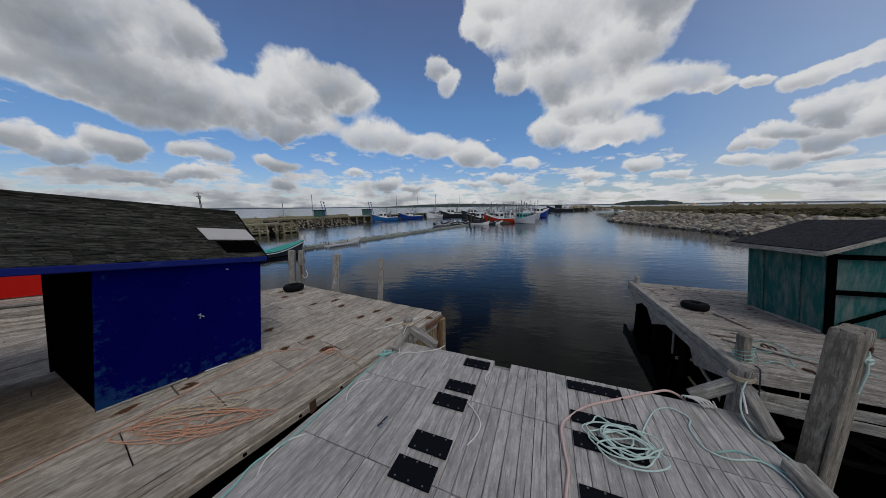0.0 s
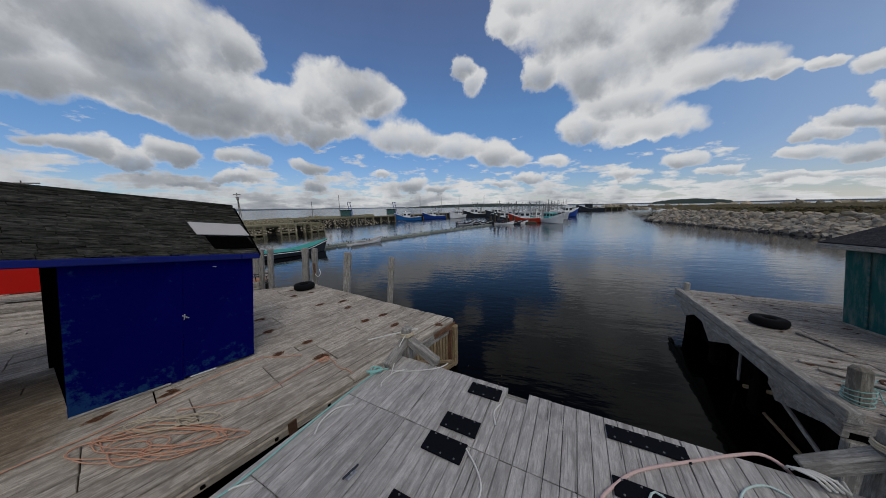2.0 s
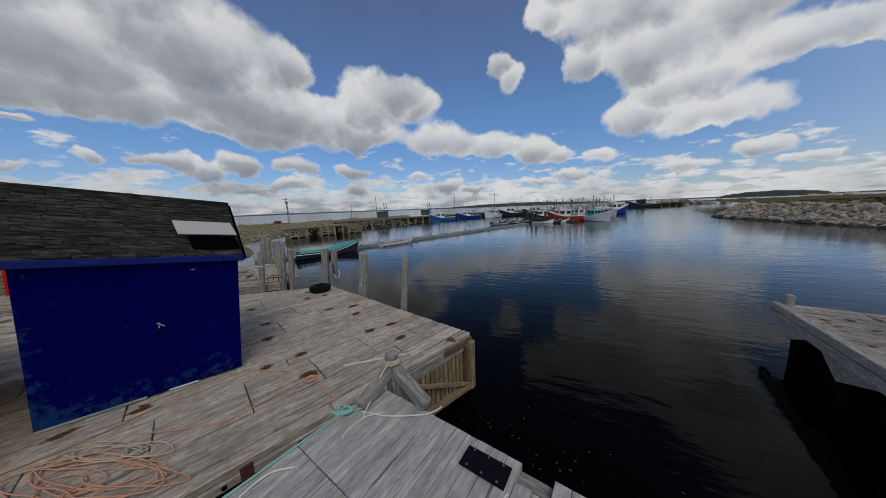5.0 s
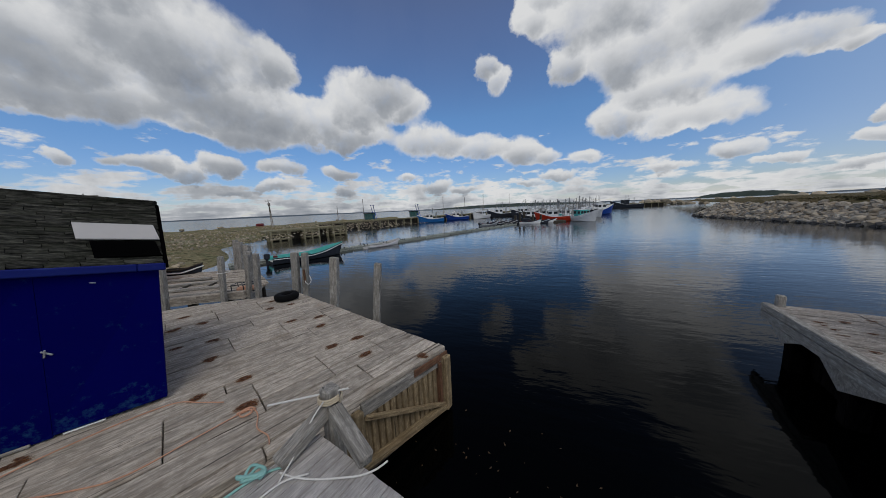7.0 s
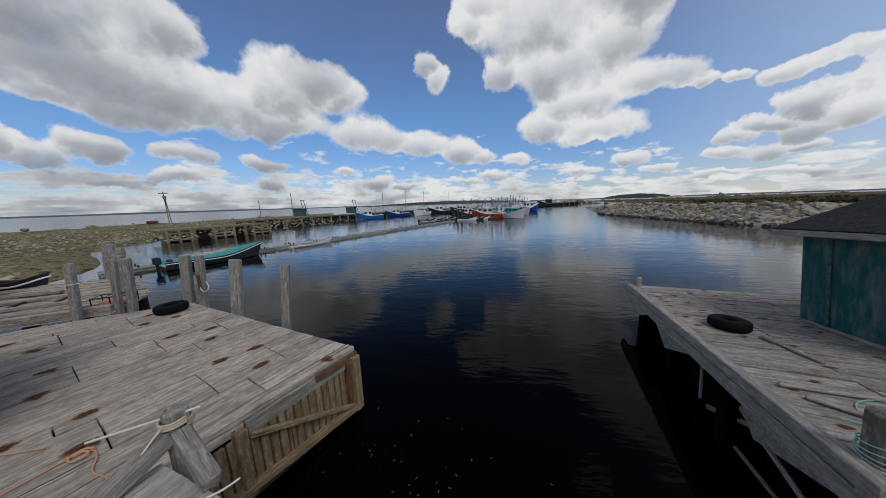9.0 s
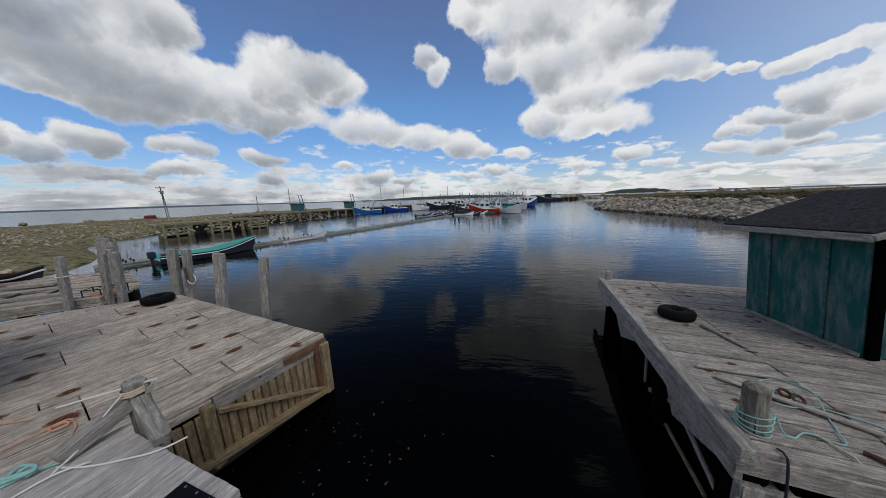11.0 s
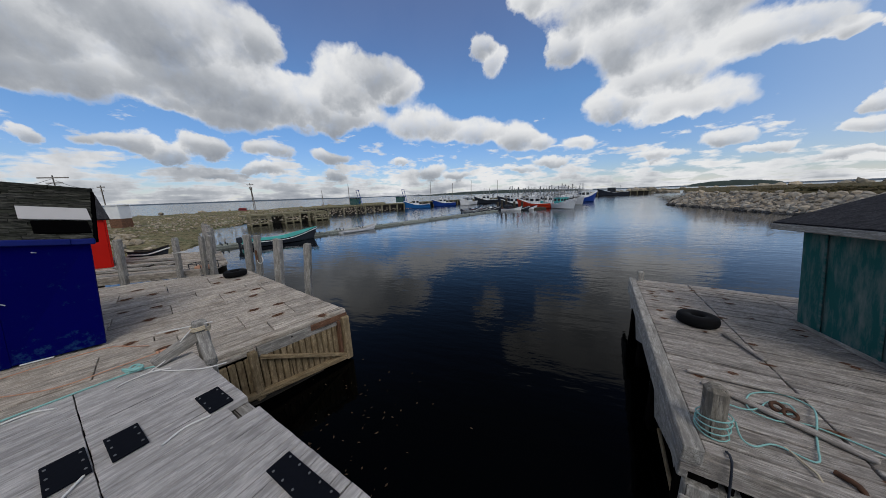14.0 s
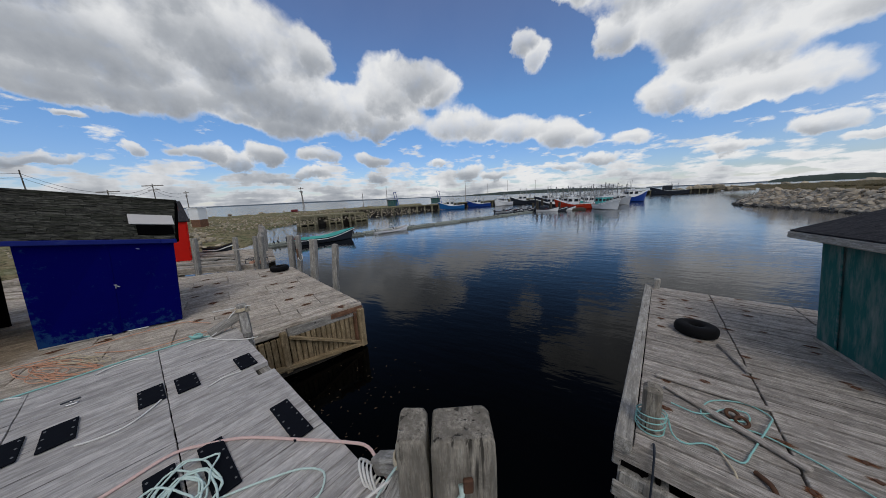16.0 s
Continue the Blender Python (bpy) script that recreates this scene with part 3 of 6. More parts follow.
def plank_deck(poly, u, width, z, thick, mat, parent, rng, joints, gap=0.006, jit=0.004, name="plank", end_gap=0.002, trim=None, c=0.005):
    """Boards along u that fill the outline, each one an object of its own."""
    v = (u[1], -u[0])
    offs = [x * v[0] + y * v[1] for x, y in poly]
    o, row = min(offs) + 0.004, 0
    while o < max(offs) - 0.03:
        w = width * rng.uniform(0.94, 1.06)
        o1 = min(o + w, max(offs) - 0.003)
        a, b = span(poly, u, v, o + gap / 2), span(poly, u, v, o1 - gap / 2)
        if a and b:
            if trim:
                cut = trim((o + o1) / 2)
                a, b = (a[0], a[1] - cut), (b[0], b[1] - cut)
            lo, hi = (a[0] + b[0]) / 2, (a[1] + b[1]) / 2
            cuts = sorted(c for c in joints(row, rng, (o + o1) / 2) if lo + 0.15 < c < hi - 0.15)
            ends = [(a[0], b[0])] + [(c, c) for c in cuts] + [(a[1], b[1])]
            for (p0, p1), (q0, q1) in zip(ends, ends[1:]):
                g = end_gap + rng.uniform(0, 0.004)
                uc, vc = (p0 + p1 + q0 + q1) / 4, (o + o1) / 2
                h = (o1 - o - gap) / 2
                dz = rng.uniform(-jit, jit)
                top = [(p0 + g - uc, -h), (q0 - g - uc, -h), (q1 - g - uc, h), (p1 + g - uc, h)]
                ins = [(top[0][0] + c, -h + c), (top[1][0] - c, -h + c), (top[2][0] - c, h - c), (top[3][0] + c, h - c)]
                vs = [(x, -y, -thick) for x, y in top] + [(x, -y, -c) for x, y in top] + [(x, -y, rng.uniform(-0.0015, 0.0015)) for x, y in ins]
                fs = [(0, 1, 2, 3)]
                for k in (0, 4):
                    fs += [(k + i + 4, k + (i + 1) % 4 + 4, k + (i + 1) % 4, k + i) for i in range(4)]
                fs.append((11, 10, 9, 8))
                m = Matrix.Translation((uc * u[0] + vc * v[0], uc * u[1] + vc * v[1], z + dz)) @ Matrix.Rotation(math.atan2(u[1], u[0]), 4, "Z")
                link(name, mesh(name, vs, fs, mat), parent, m)
        o, row = o1, row + 1


def unit(deg):
    """Level direction, degrees from +y towards +x."""
    return (math.sin(radians(deg)), math.cos(radians(deg)))

# ================= water, land, distance =================

sea = new("water", mesh("water", [(-4200, -4200, WATER), (4200, -4200, WATER), (4200, 4200, WATER), (-4200, 4200, WATER)], [(0, 1, 2, 3)], "harbour_water"))
tagged(sea, "dark calm harbour water with faint ripples reflecting clouds", "water", kind="structure")


def land(name, shore, inland, height, label, rough=0.25, n=8, mat="shore_ground", seed=0, steep=1.5):
    """Ground that climbs from a shoreline to an inland line of the same number of points."""
    m = len(shore)
    fine_s, fine_i = smooth_line(on(0, shore), 2.0), None
    k = len(fine_s)
    src = [Vector((*p, 0)) for p in inland]
    fine_i = []
    for i in range(k):
        t = i / (k - 1) * (m - 1)
        j = min(int(t), m - 2)
        fine_i.append(src[j].lerp(src[j + 1], t - j))
    verts, faces = [], []
    for i in range(k):
        for j in range(n + 1):
            t = j / n
            p = fine_s[i].lerp(fine_i[i], t ** 1.6)
            bump_z = noise.noise((p.x * 0.35 + seed, p.y * 0.35, 3.3)) * rough * min(1, 4 * t)
            z = SEA - 0.4 + (height - SEA + 0.4) * min(1.0, (t * steep) ** 0.7) + bump_z
            verts.append((p.x, p.y, z))
    for i in range(k - 1):
        for j in range(n):
            a = i * (n + 1) + j
            faces.append((a, a + 1, a + n + 2, a + n + 1))
    ob = new(name, mesh(name, verts, faces, mat, True))
    return far_off(tagged(ob, label, "ground", kind="structure"))


land("ground", [(-13, -20), (-17, 4), (-19.5, 13.5), (-25, 17.8), (-31.2, 20.8), (-34.2, 25.2), (-37, 30), (-43, 42), (-46, 60), (-42, 80)],
     [(-60, -60), (-64, -20), (-66, 4), (-66, 16), (-65, 26), (-63, 36), (-60, 46), (-57, 58), (-54, 72), (-50, 92)], -0.05,
     "low grassy spit with gravel and boulders beside the harbour", 0.30, 14)
land("ground_east", [(32.2, 59), (32.4, 50), (33.0, 40), (34, 31), (37.6, 20), (44.6, 5), (55, -20), (60, -60)],
     [(60, 150), (110, 180), (190, 190), (230, 150), (240, 100), (250, 60), (250, 0), (250, -60)], 1.0,
     "grassy brown land behind the rock breakwater", 0.22, 14, "dry_grass", 9, 12.0)


def strip(name, az0, az1, dist, low, profile, mat, label, steps=60, depth=60):
    """A far shore along an arc: azimuths in degrees, height above the sea by profile(0..1)."""
    verts, faces = [], []
    for i in range(steps + 1):
        t = i / steps
        a = radians(az0 + (az1 - az0) * t)
        h = max(0.3, profile(t))
        for d, z in ((dist, low), (dist + depth * 0.3, low + h * 0.8), (dist + depth, low + h)):
            verts.append((d * math.sin(a), d * math.cos(a), z))
    for i in range(steps):
        for j in range(2):
            a = i * 3 + j
            faces.append((a, a + 1, a + 4, a + 3))
    ob = new(name, mesh(name, verts, faces, mat, True))
    return tagged(ob, label, "distance", kind="structure")


def hilly(t, amp, base_h, s):
    return base_h + amp * (noise.noise((t * s, 1.7, 0.2)) + 0.4 * noise.noise((t * s * 4, 5.1, 0.2)))


strip("backdrop_west", -120, -22, 3900, WATER, lambda t: hilly(t, 7, 16, 6), "far_shore_haze", "distant low hazy shoreline beyond the open bay")
strip("backdrop_north", -24, 14, 1500, WATER, lambda t: 19 * math.sin(math.pi * min(1, t * 1.02)) ** 0.9 + hilly(t, 2, 1, 14) * min(1, 6 * t), "forest", "distant wooded shore behind the boats", depth=200)
strip("backdrop_north_east", 12, 75, 2600, WATER, lambda t: hilly(t, 3, 9, 9), "far_shore_haze", "hazy far shoreline across the bay")
strip("island", 25.2, 34.6, 1900, WATER, lambda t: 6 + 20 * max(0, math.sin(math.pi * t)) ** 0.55 + hilly(t, 2.5, 0, 30), "forest", "low wooded island on the horizon", 50, 120)

# ---- rock breakwater ----
def rock_mesh(seed, mat, big=1.0):
    bm = bmesh.new()
    bmesh.ops.create_icosphere(bm, subdivisions=1, radius=0.5)
    r = random.Random(seed)
    for v in bm.verts:
        c = v.co.normalized()
        k = max(abs(c.x), abs(c.y), abs(c.z)) ** -0.75  # blocky, quarried stone
        v.co = Vector((v.co.x * 1.2, v.co.y, v.co.z * 0.75)) * k * r.uniform(0.74, 1.08)
    me = bpy.data.meshes.new("rock")
    bm.to_mesh(me)
    bm.free()
    me.materials.append(MATS[mat])
    return me


ROCKS = [rock_mesh(40 + i, "rock") for i in range(7)]
BROWN = [rock_mesh(50 + i, "rock_brown") for i in range(4)]
WET = [rock_mesh(60 + i, "rock_wet") for i in range(3)]


def riprap(name, line, label, height, slope, size, count, seed, mats=None):
    rng = random.Random(seed)
    pts = smooth_line(on(0, line), 0.5)
    b = base(name, (line[0][0], line[0][1], SEA), label, "breakwater", kind="structure")
    for i in range(count):
        t = rng.random()
        j = min(int(t * (len(pts) - 1)), len(pts) - 2)
        p = pts[j]
        d = (pts[j + 1] - p).normalized()
        side = Vector((d.y, -d.x, 0))
        k = rng.random()
        at = p + side * (k * slope + rng.uniform(-0.2, 0.2))
        z = SEA - 0.1 + height * k + rng.uniform(-0.1, 0.15)
        s = size * rng.uniform(0.7, 1.5)
        wet = k < 0.12
        m = Matrix.Translation((at.x, at.y, z)) @ Euler((rng.uniform(-0.5, 0.5), rng.uniform(-0.5, 0.5), rng.uniform(0, 6.28))).to_matrix().to_4x4() @ Matrix.Diagonal((s, s, s, 1))
        link("rock", rng.choice(BROWN if mats else WET if wet else ROCKS), b, m)
    return far_off(b)


riprap("breakwater", [(28.5, 60.5), (28.5, 57.5), (29.0, 50), (29.7, 40), (30.7, 31.5), (34.1, 21), (41.1, 6)], "long breakwater of pale tan boulders, dark at the waterline", 2.3, -3.2, 0.66, 300, 5)
riprap("breakwater_tip", [(34.5, 67), (30.5, 65.2), (28.4, 60.8), (28.5, 56.5)], "rounded boulder end of the breakwater", 1.75, -3.4, 0.66, 120, 6)
def rubble(name, line, label, height, slope, size, count, seed, mats=("rock", "rock_wet"), flat=False, level=None):
    """The uncounted rest of a boulder slope, joined into one mesh."""
    bm = bmesh.new()
    bmesh.ops.create_icosphere(bm, subdivisions=1, radius=0.5)
    vs = np.array([v.co[:] for v in bm.verts])
    vs = vs * (np.abs(vs).max(axis=1, keepdims=True) * 2) ** -0.75 * 0.9  # blocky, quarried stone
    fs = [[v.index for v in f.verts] for f in bm.faces]
    bm.free()
    rng = random.Random(seed)
    nr = np.random.default_rng(seed)
    pts = smooth_line(on(0, line), 0.5)
    verts, faces, wet = [], [], []
    for i in range(count):
        j = min(int(rng.random() * (len(pts) - 1)), len(pts) - 2)
        d = (pts[j + 1] - pts[j]).normalized()
        k = rng.random()
        at = pts[j] + Vector((d.y, -d.x, 0)) * (k * slope)
        z = -0.12 - 0.75 * max(0.0, k - 0.45) if flat else SEA - 0.25 + height * k
        z = z if level is None else level + rng.uniform(-0.25, 0.1)
        rot = np.array(Euler((rng.uniform(-0.6, 0.6), rng.uniform(-0.6, 0.6), rng.uniform(0, 6.28))).to_matrix())
        q = (vs * nr.uniform(0.75, 1.2, (len(vs), 1)) * np.array([1.3, 1.0, 0.8]) * size * rng.uniform(0.6, 1.4)) @ rot.T + np.array([at.x, at.y, z])
        o = len(verts)
        verts += q.tolist()
        faces += [[o + a for a in f] for f in fs]
        wet += [k < 0.12 and not flat] * len(fs)
    me = mesh(name, verts, faces, mats[0])
    me.materials.append(MATS[mats[1]])
    me.polygons.foreach_set("material_index", np.array(wet, dtype=np.int32))
    return far_off(tagged(new(name, me), label, "rubble", kind="stuff"))


rubble("boulder_fill", [(34.5, 67), (30.6, 65.2), (28.6, 61), (28.6, 57.5), (29.1, 50), (29.8, 40), (30.8, 31.5), (34.2, 21), (41.2, 6)], "packed pale boulders filling the breakwater slope", 2.25, -3.3, 0.74, 2500, 15)
rubble("shore_rubble", [(-64, -6), (-63, 16), (-61, 30), (-58, 42), (-53, 60)], "tan stones and drift debris strewn over the spit", 0.9, 36.0, 0.17, 2600, 25, ("rock_brown", "rock_brown"), flat=True)
rubble("shore_stone", [(-64, -6), (-63, 16), (-61, 30), (-58, 42), (-53, 60)], "pale stones strewn over the spit", 0.9, 36.0, 0.20, 220, 26, ("rock_brown", "rock"), flat=True)
rubble("scrub", [(38, 62), (35.5, 50), (36.2, 40), (37.4, 31.5), (41, 21), (48, 6)], "low olive and brown scrub on the land behind the breakwater", 0.0, -26.0, 0.55, 1500, 29, ("scrub", "scrub"), level=0.95)
riprap("far_breakwater", [(60, 205), (95, 190), (140, 172), (190, 160)], "low distant boulder breakwater across the harbour mouth", 2.6, 5, 3.0, 110, 7, ("rock_brown",))
riprap("shore_rocks", [(-30, 18.6), (-25, 16.6), (-20.8, 12.8), (-18.2, 7)], "pale tan stones heaped along the muddy shore", 1.15, 5.5, 0.40, 230, 8, ("rock_brown",))
riprap("spit_rocks", [(-66, 10), (-65, 26), (-62, 38), (-57.5, 56), (-54, 70)], "line of tan boulders along the outer side of the spit", 1.55, -2.0, 0.6, 150, 11, ("rock_brown",))

# ================= left wharf =================
UL = unit(23.6)
LEFT = [(-0.13, 5.645), (-4.42, 7.08), (-5.85, 6.13), (-6.65, 5.32), (-6.04, 3.3), (-5.97, 2.72), (-7.2, 2.2), (-12.4, 1.80), (-12.6, -1.7), (-3.85, -2.90)]
left = base("wharf", (-3.0, 3.0, WATER), "old weathered grey plank wharf with rusty spike stains", "wharf", kind="structure")
rng = random.Random(3)
STARTS = [rng.uniform(0, 2.6) for _ in range(80)]


def left_joints(row, r, o):
    """Every eight boards, three that are cut short at even steps; the others are long."""
    if (-2.85 - o) % 1.78 < 0.70:
        return [4.52 - 0.73 * k + r.uniform(-0.004, 0.004) for k in range(-4, 18)]
    return [STARTS[row // 2 % 80] + 3.9 * k + 0.9 * (row // 2 % 3) for k in range(-5, 6)]


plank_deck(LEFT, UL, 0.22, 0.0, 0.07, "deck_old", left, rng, left_joints, 0.014, 0.006, end_gap=0.0035)
# rim, stringers, piles, fender boards of the water faces
VL = (UL[1], -UL[0])


def lp(s, out=0.0, z=0.0):
    """A place on the channel face: s metres back from the corner, out metres proud of it."""
    return (-UL[0] * s + VL[0] * out, 5.6 - UL[1] * s + VL[1] * out, z)


for s0, s1 in ((-0.01, 2.2), (2.21, 5.0), (5.01, 9.2)):
    beam("edge_plank", lp(s0, -0.068, -0.036), lp(s1, -0.068, -0.036), 0.135, 0.072, "deck_old", left)
beam("cap_timber", lp(-0.02, -0.02, -0.155), lp(1.35, -0.02, -0.155), 0.10, 0.16, "timber_grey", left)
beam("cap_timber", lp(1.36, -0.03, -0.115), lp(5.2, -0.03, -0.115), 0.10, 0.085, "deck_old", left)
beam("cap_timber", lp(5.22, -0.03, -0.115), lp(9.2, -0.03, -0.115), 0.10, 0.085, "deck_old", left)
beam("rusty_plate", lp(0.0, 0.036, -0.10), lp(0.62, 0.036, -0.10), 0.02, 0.10, "timber_rusty", left, "rust-brown iron edge plate")
def rail_z(s):
    return -0.87 + 0.075 * s


for i in range(23):
    s = 0.16 + i * 0.088
    beam("fender_board", lp(s, 0.0, -0.20), lp(s, 0.0, rail_z(s)), 0.05, 0.074, "timber_fender", left, "", 0.006)
for i in range(14):
    s = 0.9 + 0.55 * i
    beam("bolt", lp(s, 0.01, -0.115), lp(s, 0.03, -0.115), 0.035, 0.035, "timber_shade_black", left, "", 0.006)
for s in (2.95, 4.6):
    beam("rusty_bracket", lp(s, 0.030, -0.02), lp(s, 0.030, -0.17), 0.012, 0.09, "rust", left, "rusted iron bracket on the edge timber")
beam("corner_post", lp(0.06, 0.045, -0.10), lp(0.06, 0.045, -0.92), 0.13, 0.12, "timber_fender", left, "tan squared corner post with a rust streak")
beam("rust_streak", lp(0.17, 0.035, -0.16), lp(0.17, 0.035, -0.86), 0.08, 0.05, "timber_rusty", left)
beam("fender_post", lp(1.42, 0.05, -0.10), lp(1.42, 0.05, -0.85), 0.10, 0.10, "timber_fender", left)
beam("diagonal_brace", lp(1.34, 0.07, -0.21), lp(0.10, 0.07, -0.83), 0.04, 0.065, "timber_fender", left)
beam("bottom_rail", lp(1.95, 0.065, rail_z(1.95)), lp(0.08, 0.065, rail_z(0.08)), 0.09, 0.08, "timber_fender", left)
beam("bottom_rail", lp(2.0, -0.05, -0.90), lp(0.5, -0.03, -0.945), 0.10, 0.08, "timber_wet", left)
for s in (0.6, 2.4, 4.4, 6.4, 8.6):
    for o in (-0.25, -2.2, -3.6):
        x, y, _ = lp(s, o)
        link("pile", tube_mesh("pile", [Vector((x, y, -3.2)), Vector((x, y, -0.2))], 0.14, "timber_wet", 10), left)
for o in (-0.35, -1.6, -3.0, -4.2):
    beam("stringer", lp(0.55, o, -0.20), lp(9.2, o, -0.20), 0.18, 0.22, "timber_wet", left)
# far end of the wharf
beam("cap_timber", (-0.05, 5.60, -0.15), (-4.40, 7.05, -0.15), 0.08, 0.15, "deck_old", left)
for i in range(24):
    t = (i + 0.5) / 24
    x, y = -4.38 * t, 5.62 + 1.45 * t
    beam("fender_board", (x, y - 0.03, -0.24), (x, y - 0.03, -0.92), 0.17, 0.04, "timber_fender", left, "", 0.006)
beam("cap_timber", (-4.45, 7.06, -0.16), (-7.6, 5.0, -0.16), 0.09, 0.17, "deck_old", left)
beam("cap_timber", (-7.65, 4.97, -0.16), (-12.38, 1.82, -0.16), 0.09, 0.17, "deck_old", left)
# rust bleeding from old spikes
def rust_mark(x, y, z, l, w, turn, seed, parent):
    """A thin ragged stain with the worn spike head in it."""
    r = random.Random(seed)
    m = Matrix.Translation((x, y, z)) @ Matrix.Rotation(turn, 4, "Z") @ Matrix.Diagonal((l, w, 1, 1))
    stain = link("rust_stain", STAINS[seed % len(STAINS)], parent, m)
    stain.visible_shadow = False
    link("rusty_spike", SPIKE, parent, Matrix.Translation((x + r.uniform(-0.01, 0.01), y, z - 0.004)) @ Matrix.Rotation(r.uniform(0, 3), 4, "Z"))


STAINS = []
for k in range(5):
    rk = random.Random(300 + k)
    outer = [(math.cos(a) * f, math.sin(a) * f, 0.0) for a, f in ((2 * math.pi * q / 16, rk.uniform(0.75, 1.0)) for q in range(16))]
    STAINS.append(mesh("rust_stain", [(0, 0, 0)] + outer, [(0, 1 + q, 1 + (q + 1) % 16) for q in range(16)], "rust_stain"))
SPIKE = mesh("rusty_spike", [(0.022 * math.cos(1.047 * q), 0.014 * math.sin(1.047 * q), h) for h in (-0.004, 0.006) for q in range(6)],
             [(6, 7, 8, 9, 10, 11)] + [(q, (q + 1) % 6, (q + 1) % 6 + 6, q + 6) for q in range(6)], "rust")
SPIKES = [(-5.55, 5.26), (-4.80, 5.18), (-3.75, 4.77), (-4.03, 4.44), (-3.12, 4.40), (-4.18, 6.07), (-3.10, 5.69), (-2.37, 5.67), (-1.63, 5.15), (-1.42, 5.47), (-1.00, 5.10),
          (-0.22, 5.28), (-4.58, 6.42), (-3.94, 6.38), (-2.15, 4.23), (-2.32, 3.84), (-1.65, 3.92), (-4.96, 4.83), (-2.72, 5.98), (-2.89, 2.87), (-3.18, 2.45)]
for i, (x, y) in enumerate(SPIKES):
    r2 = random.Random(500 + i)
    along = math.atan2(UL[1], UL[0])
    rust_mark(x, y, 0.0085, r2.uniform(0.10, 0.16), r2.uniform(0.06, 0.09), along + r2.uniform(-0.25, 0.25), 700 + i, left)
    if i % 3:
        rust_mark(x + r2.uniform(-0.06, 0.10), y + r2.uniform(-0.05, 0.05), 0.0095, r2.uniform(0.06, 0.11), 0.04, along + r2.uniform(-1.3, -0.5), 900 + i, left)

# ================= central landing with rubber treads =================
ZC = 0.45
UC = unit(13.5)
VC = (UC[1], -UC[0])
C0 = Vector((-0.23, 3.545))


def cp(v, u, z=ZC):
    """A place on the landing: v metres along its end, u metres back from it."""
    return (C0.x + VC[0] * v - UC[0] * u, C0.y + VC[1] * v - UC[1] * u, z)


landing = base("landing_stage", (1.3, 1.2, WATER), "grey plank landing stage with black rubber tread pads", "dock", kind="structure")
W_LAND = 3.46
LAND = [cp(0, 0)[:2], cp(W_LAND, 0)[:2], cp(W_LAND, 5.2)[:2], cp(-0.34, 5.2)[:2]]
rng = random.Random(8)
u_end = C0.x * UC[0] + C0.y * UC[1]
v_notch = C0.x * VC[0] + C0.y * VC[1] + 1.37


def landing_joints(row, r, o):
    return [u_end - 0.72, u_end - 1.53, u_end - 3.3]


plank_deck(LAND, UC, 0.0945, ZC, 0.045, "deck_float", landing, rng, landing_joints, 0.004, 0.0015, end_gap=0.0015, c=0.002, trim=lambda o: 0.13 if abs(o - v_notch) < 0.062 else 0.0)
# Joists take the near-black too: shade beneath the planks, as colour.
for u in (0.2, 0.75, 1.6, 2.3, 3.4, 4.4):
    beam("joist", cp(0.04, u, ZC - 0.13), cp(W_LAND - 0.04, u, ZC - 0.13), 0.10, 0.14, "timber_shade_black", landing)
beam("edge_beam", cp(0.02, 0.05, ZC - 0.135), cp(W_LAND, 0.05, ZC - 0.135), 0.10, 0.16, "timber_grey", landing)
beam("edge_beam", cp(0.05, 0.0, ZC - 0.135), cp(-0.29, 5.2, ZC - 0.135), 0.10, 0.16, "timber_grey", landing)
beam("edge_beam", cp(W_LAND - 0.05, 0.0, ZC - 0.135), cp(W_LAND - 0.05, 5.2, ZC - 0.135), 0.10, 0.16, "timber_grey", landing)
beam("kerb_rail", cp(W_LAND - 0.06, 0.55, ZC + 0.045), cp(W_LAND - 0.06, 5.2, ZC + 0.045), 0.12, 0.08, "timber_grey", landing)
for v in (0.25, 1.7, 3.1):
    for u in (0.35, 2.4, 4.6):
        x, y, _ = cp(v, u)
        link("pile", tube_mesh("pile", [Vector((x, y, -3.2)), Vector((x, y, ZC - 0.2))], 0.13, "timber_wet", 10), landing)


def tread_pad(x, y, l, w, ang):
    b = base("rubber_pad", (x, y, ZC), "black rubber tread pad screwed to the planks", "tread pad", "tread pads")
    m = Matrix.Translation((x, y, ZC + 0.012)) @ Matrix.Rotation(radians(ang), 4, "Z")
    sheet_ = link("mat", box_mesh(l, w, 0.014, "rubber_mat", 0.004), b, m)
    n = max(3, int(l / 0.085))
    for i in range(n):
        for s in (-1, 1):
            q = m @ Vector(((i + 0.5) / n * l - l / 2, s * (w / 2 - 0.018), 0.008))
            link("screw", SCREW, sheet_, Matrix.Translation(q))
    return b


bm = bmesh.new()
bmesh.ops.create_cone(bm, cap_ends=True, segments=6, radius1=0.008, radius2=0.006, depth=0.006)
SCREW = bpy.data.meshes.new("screw")
bm.to_mesh(SCREW)
bm.free()
SCREW.materials.append(MATS["screw_dark"])
for x, y, l, w in ((0.80, 3.14, 0.29, 0.145), (0.64, 2.735, 0.29, 0.15), (0.56, 2.525, 0.30, 0.16), (0.46, 2.075, 0.31, 0.165), (0.38, 1.85, 0.31, 0.17),
                   (1.95, 2.87, 0.47, 0.13), (1.86, 2.455, 0.49, 0.13), (1.80, 2.225, 0.48, 0.14), (1.70, 1.80, 0.48, 0.15)):
    tread_pad(x, y, l, w, -12.5)


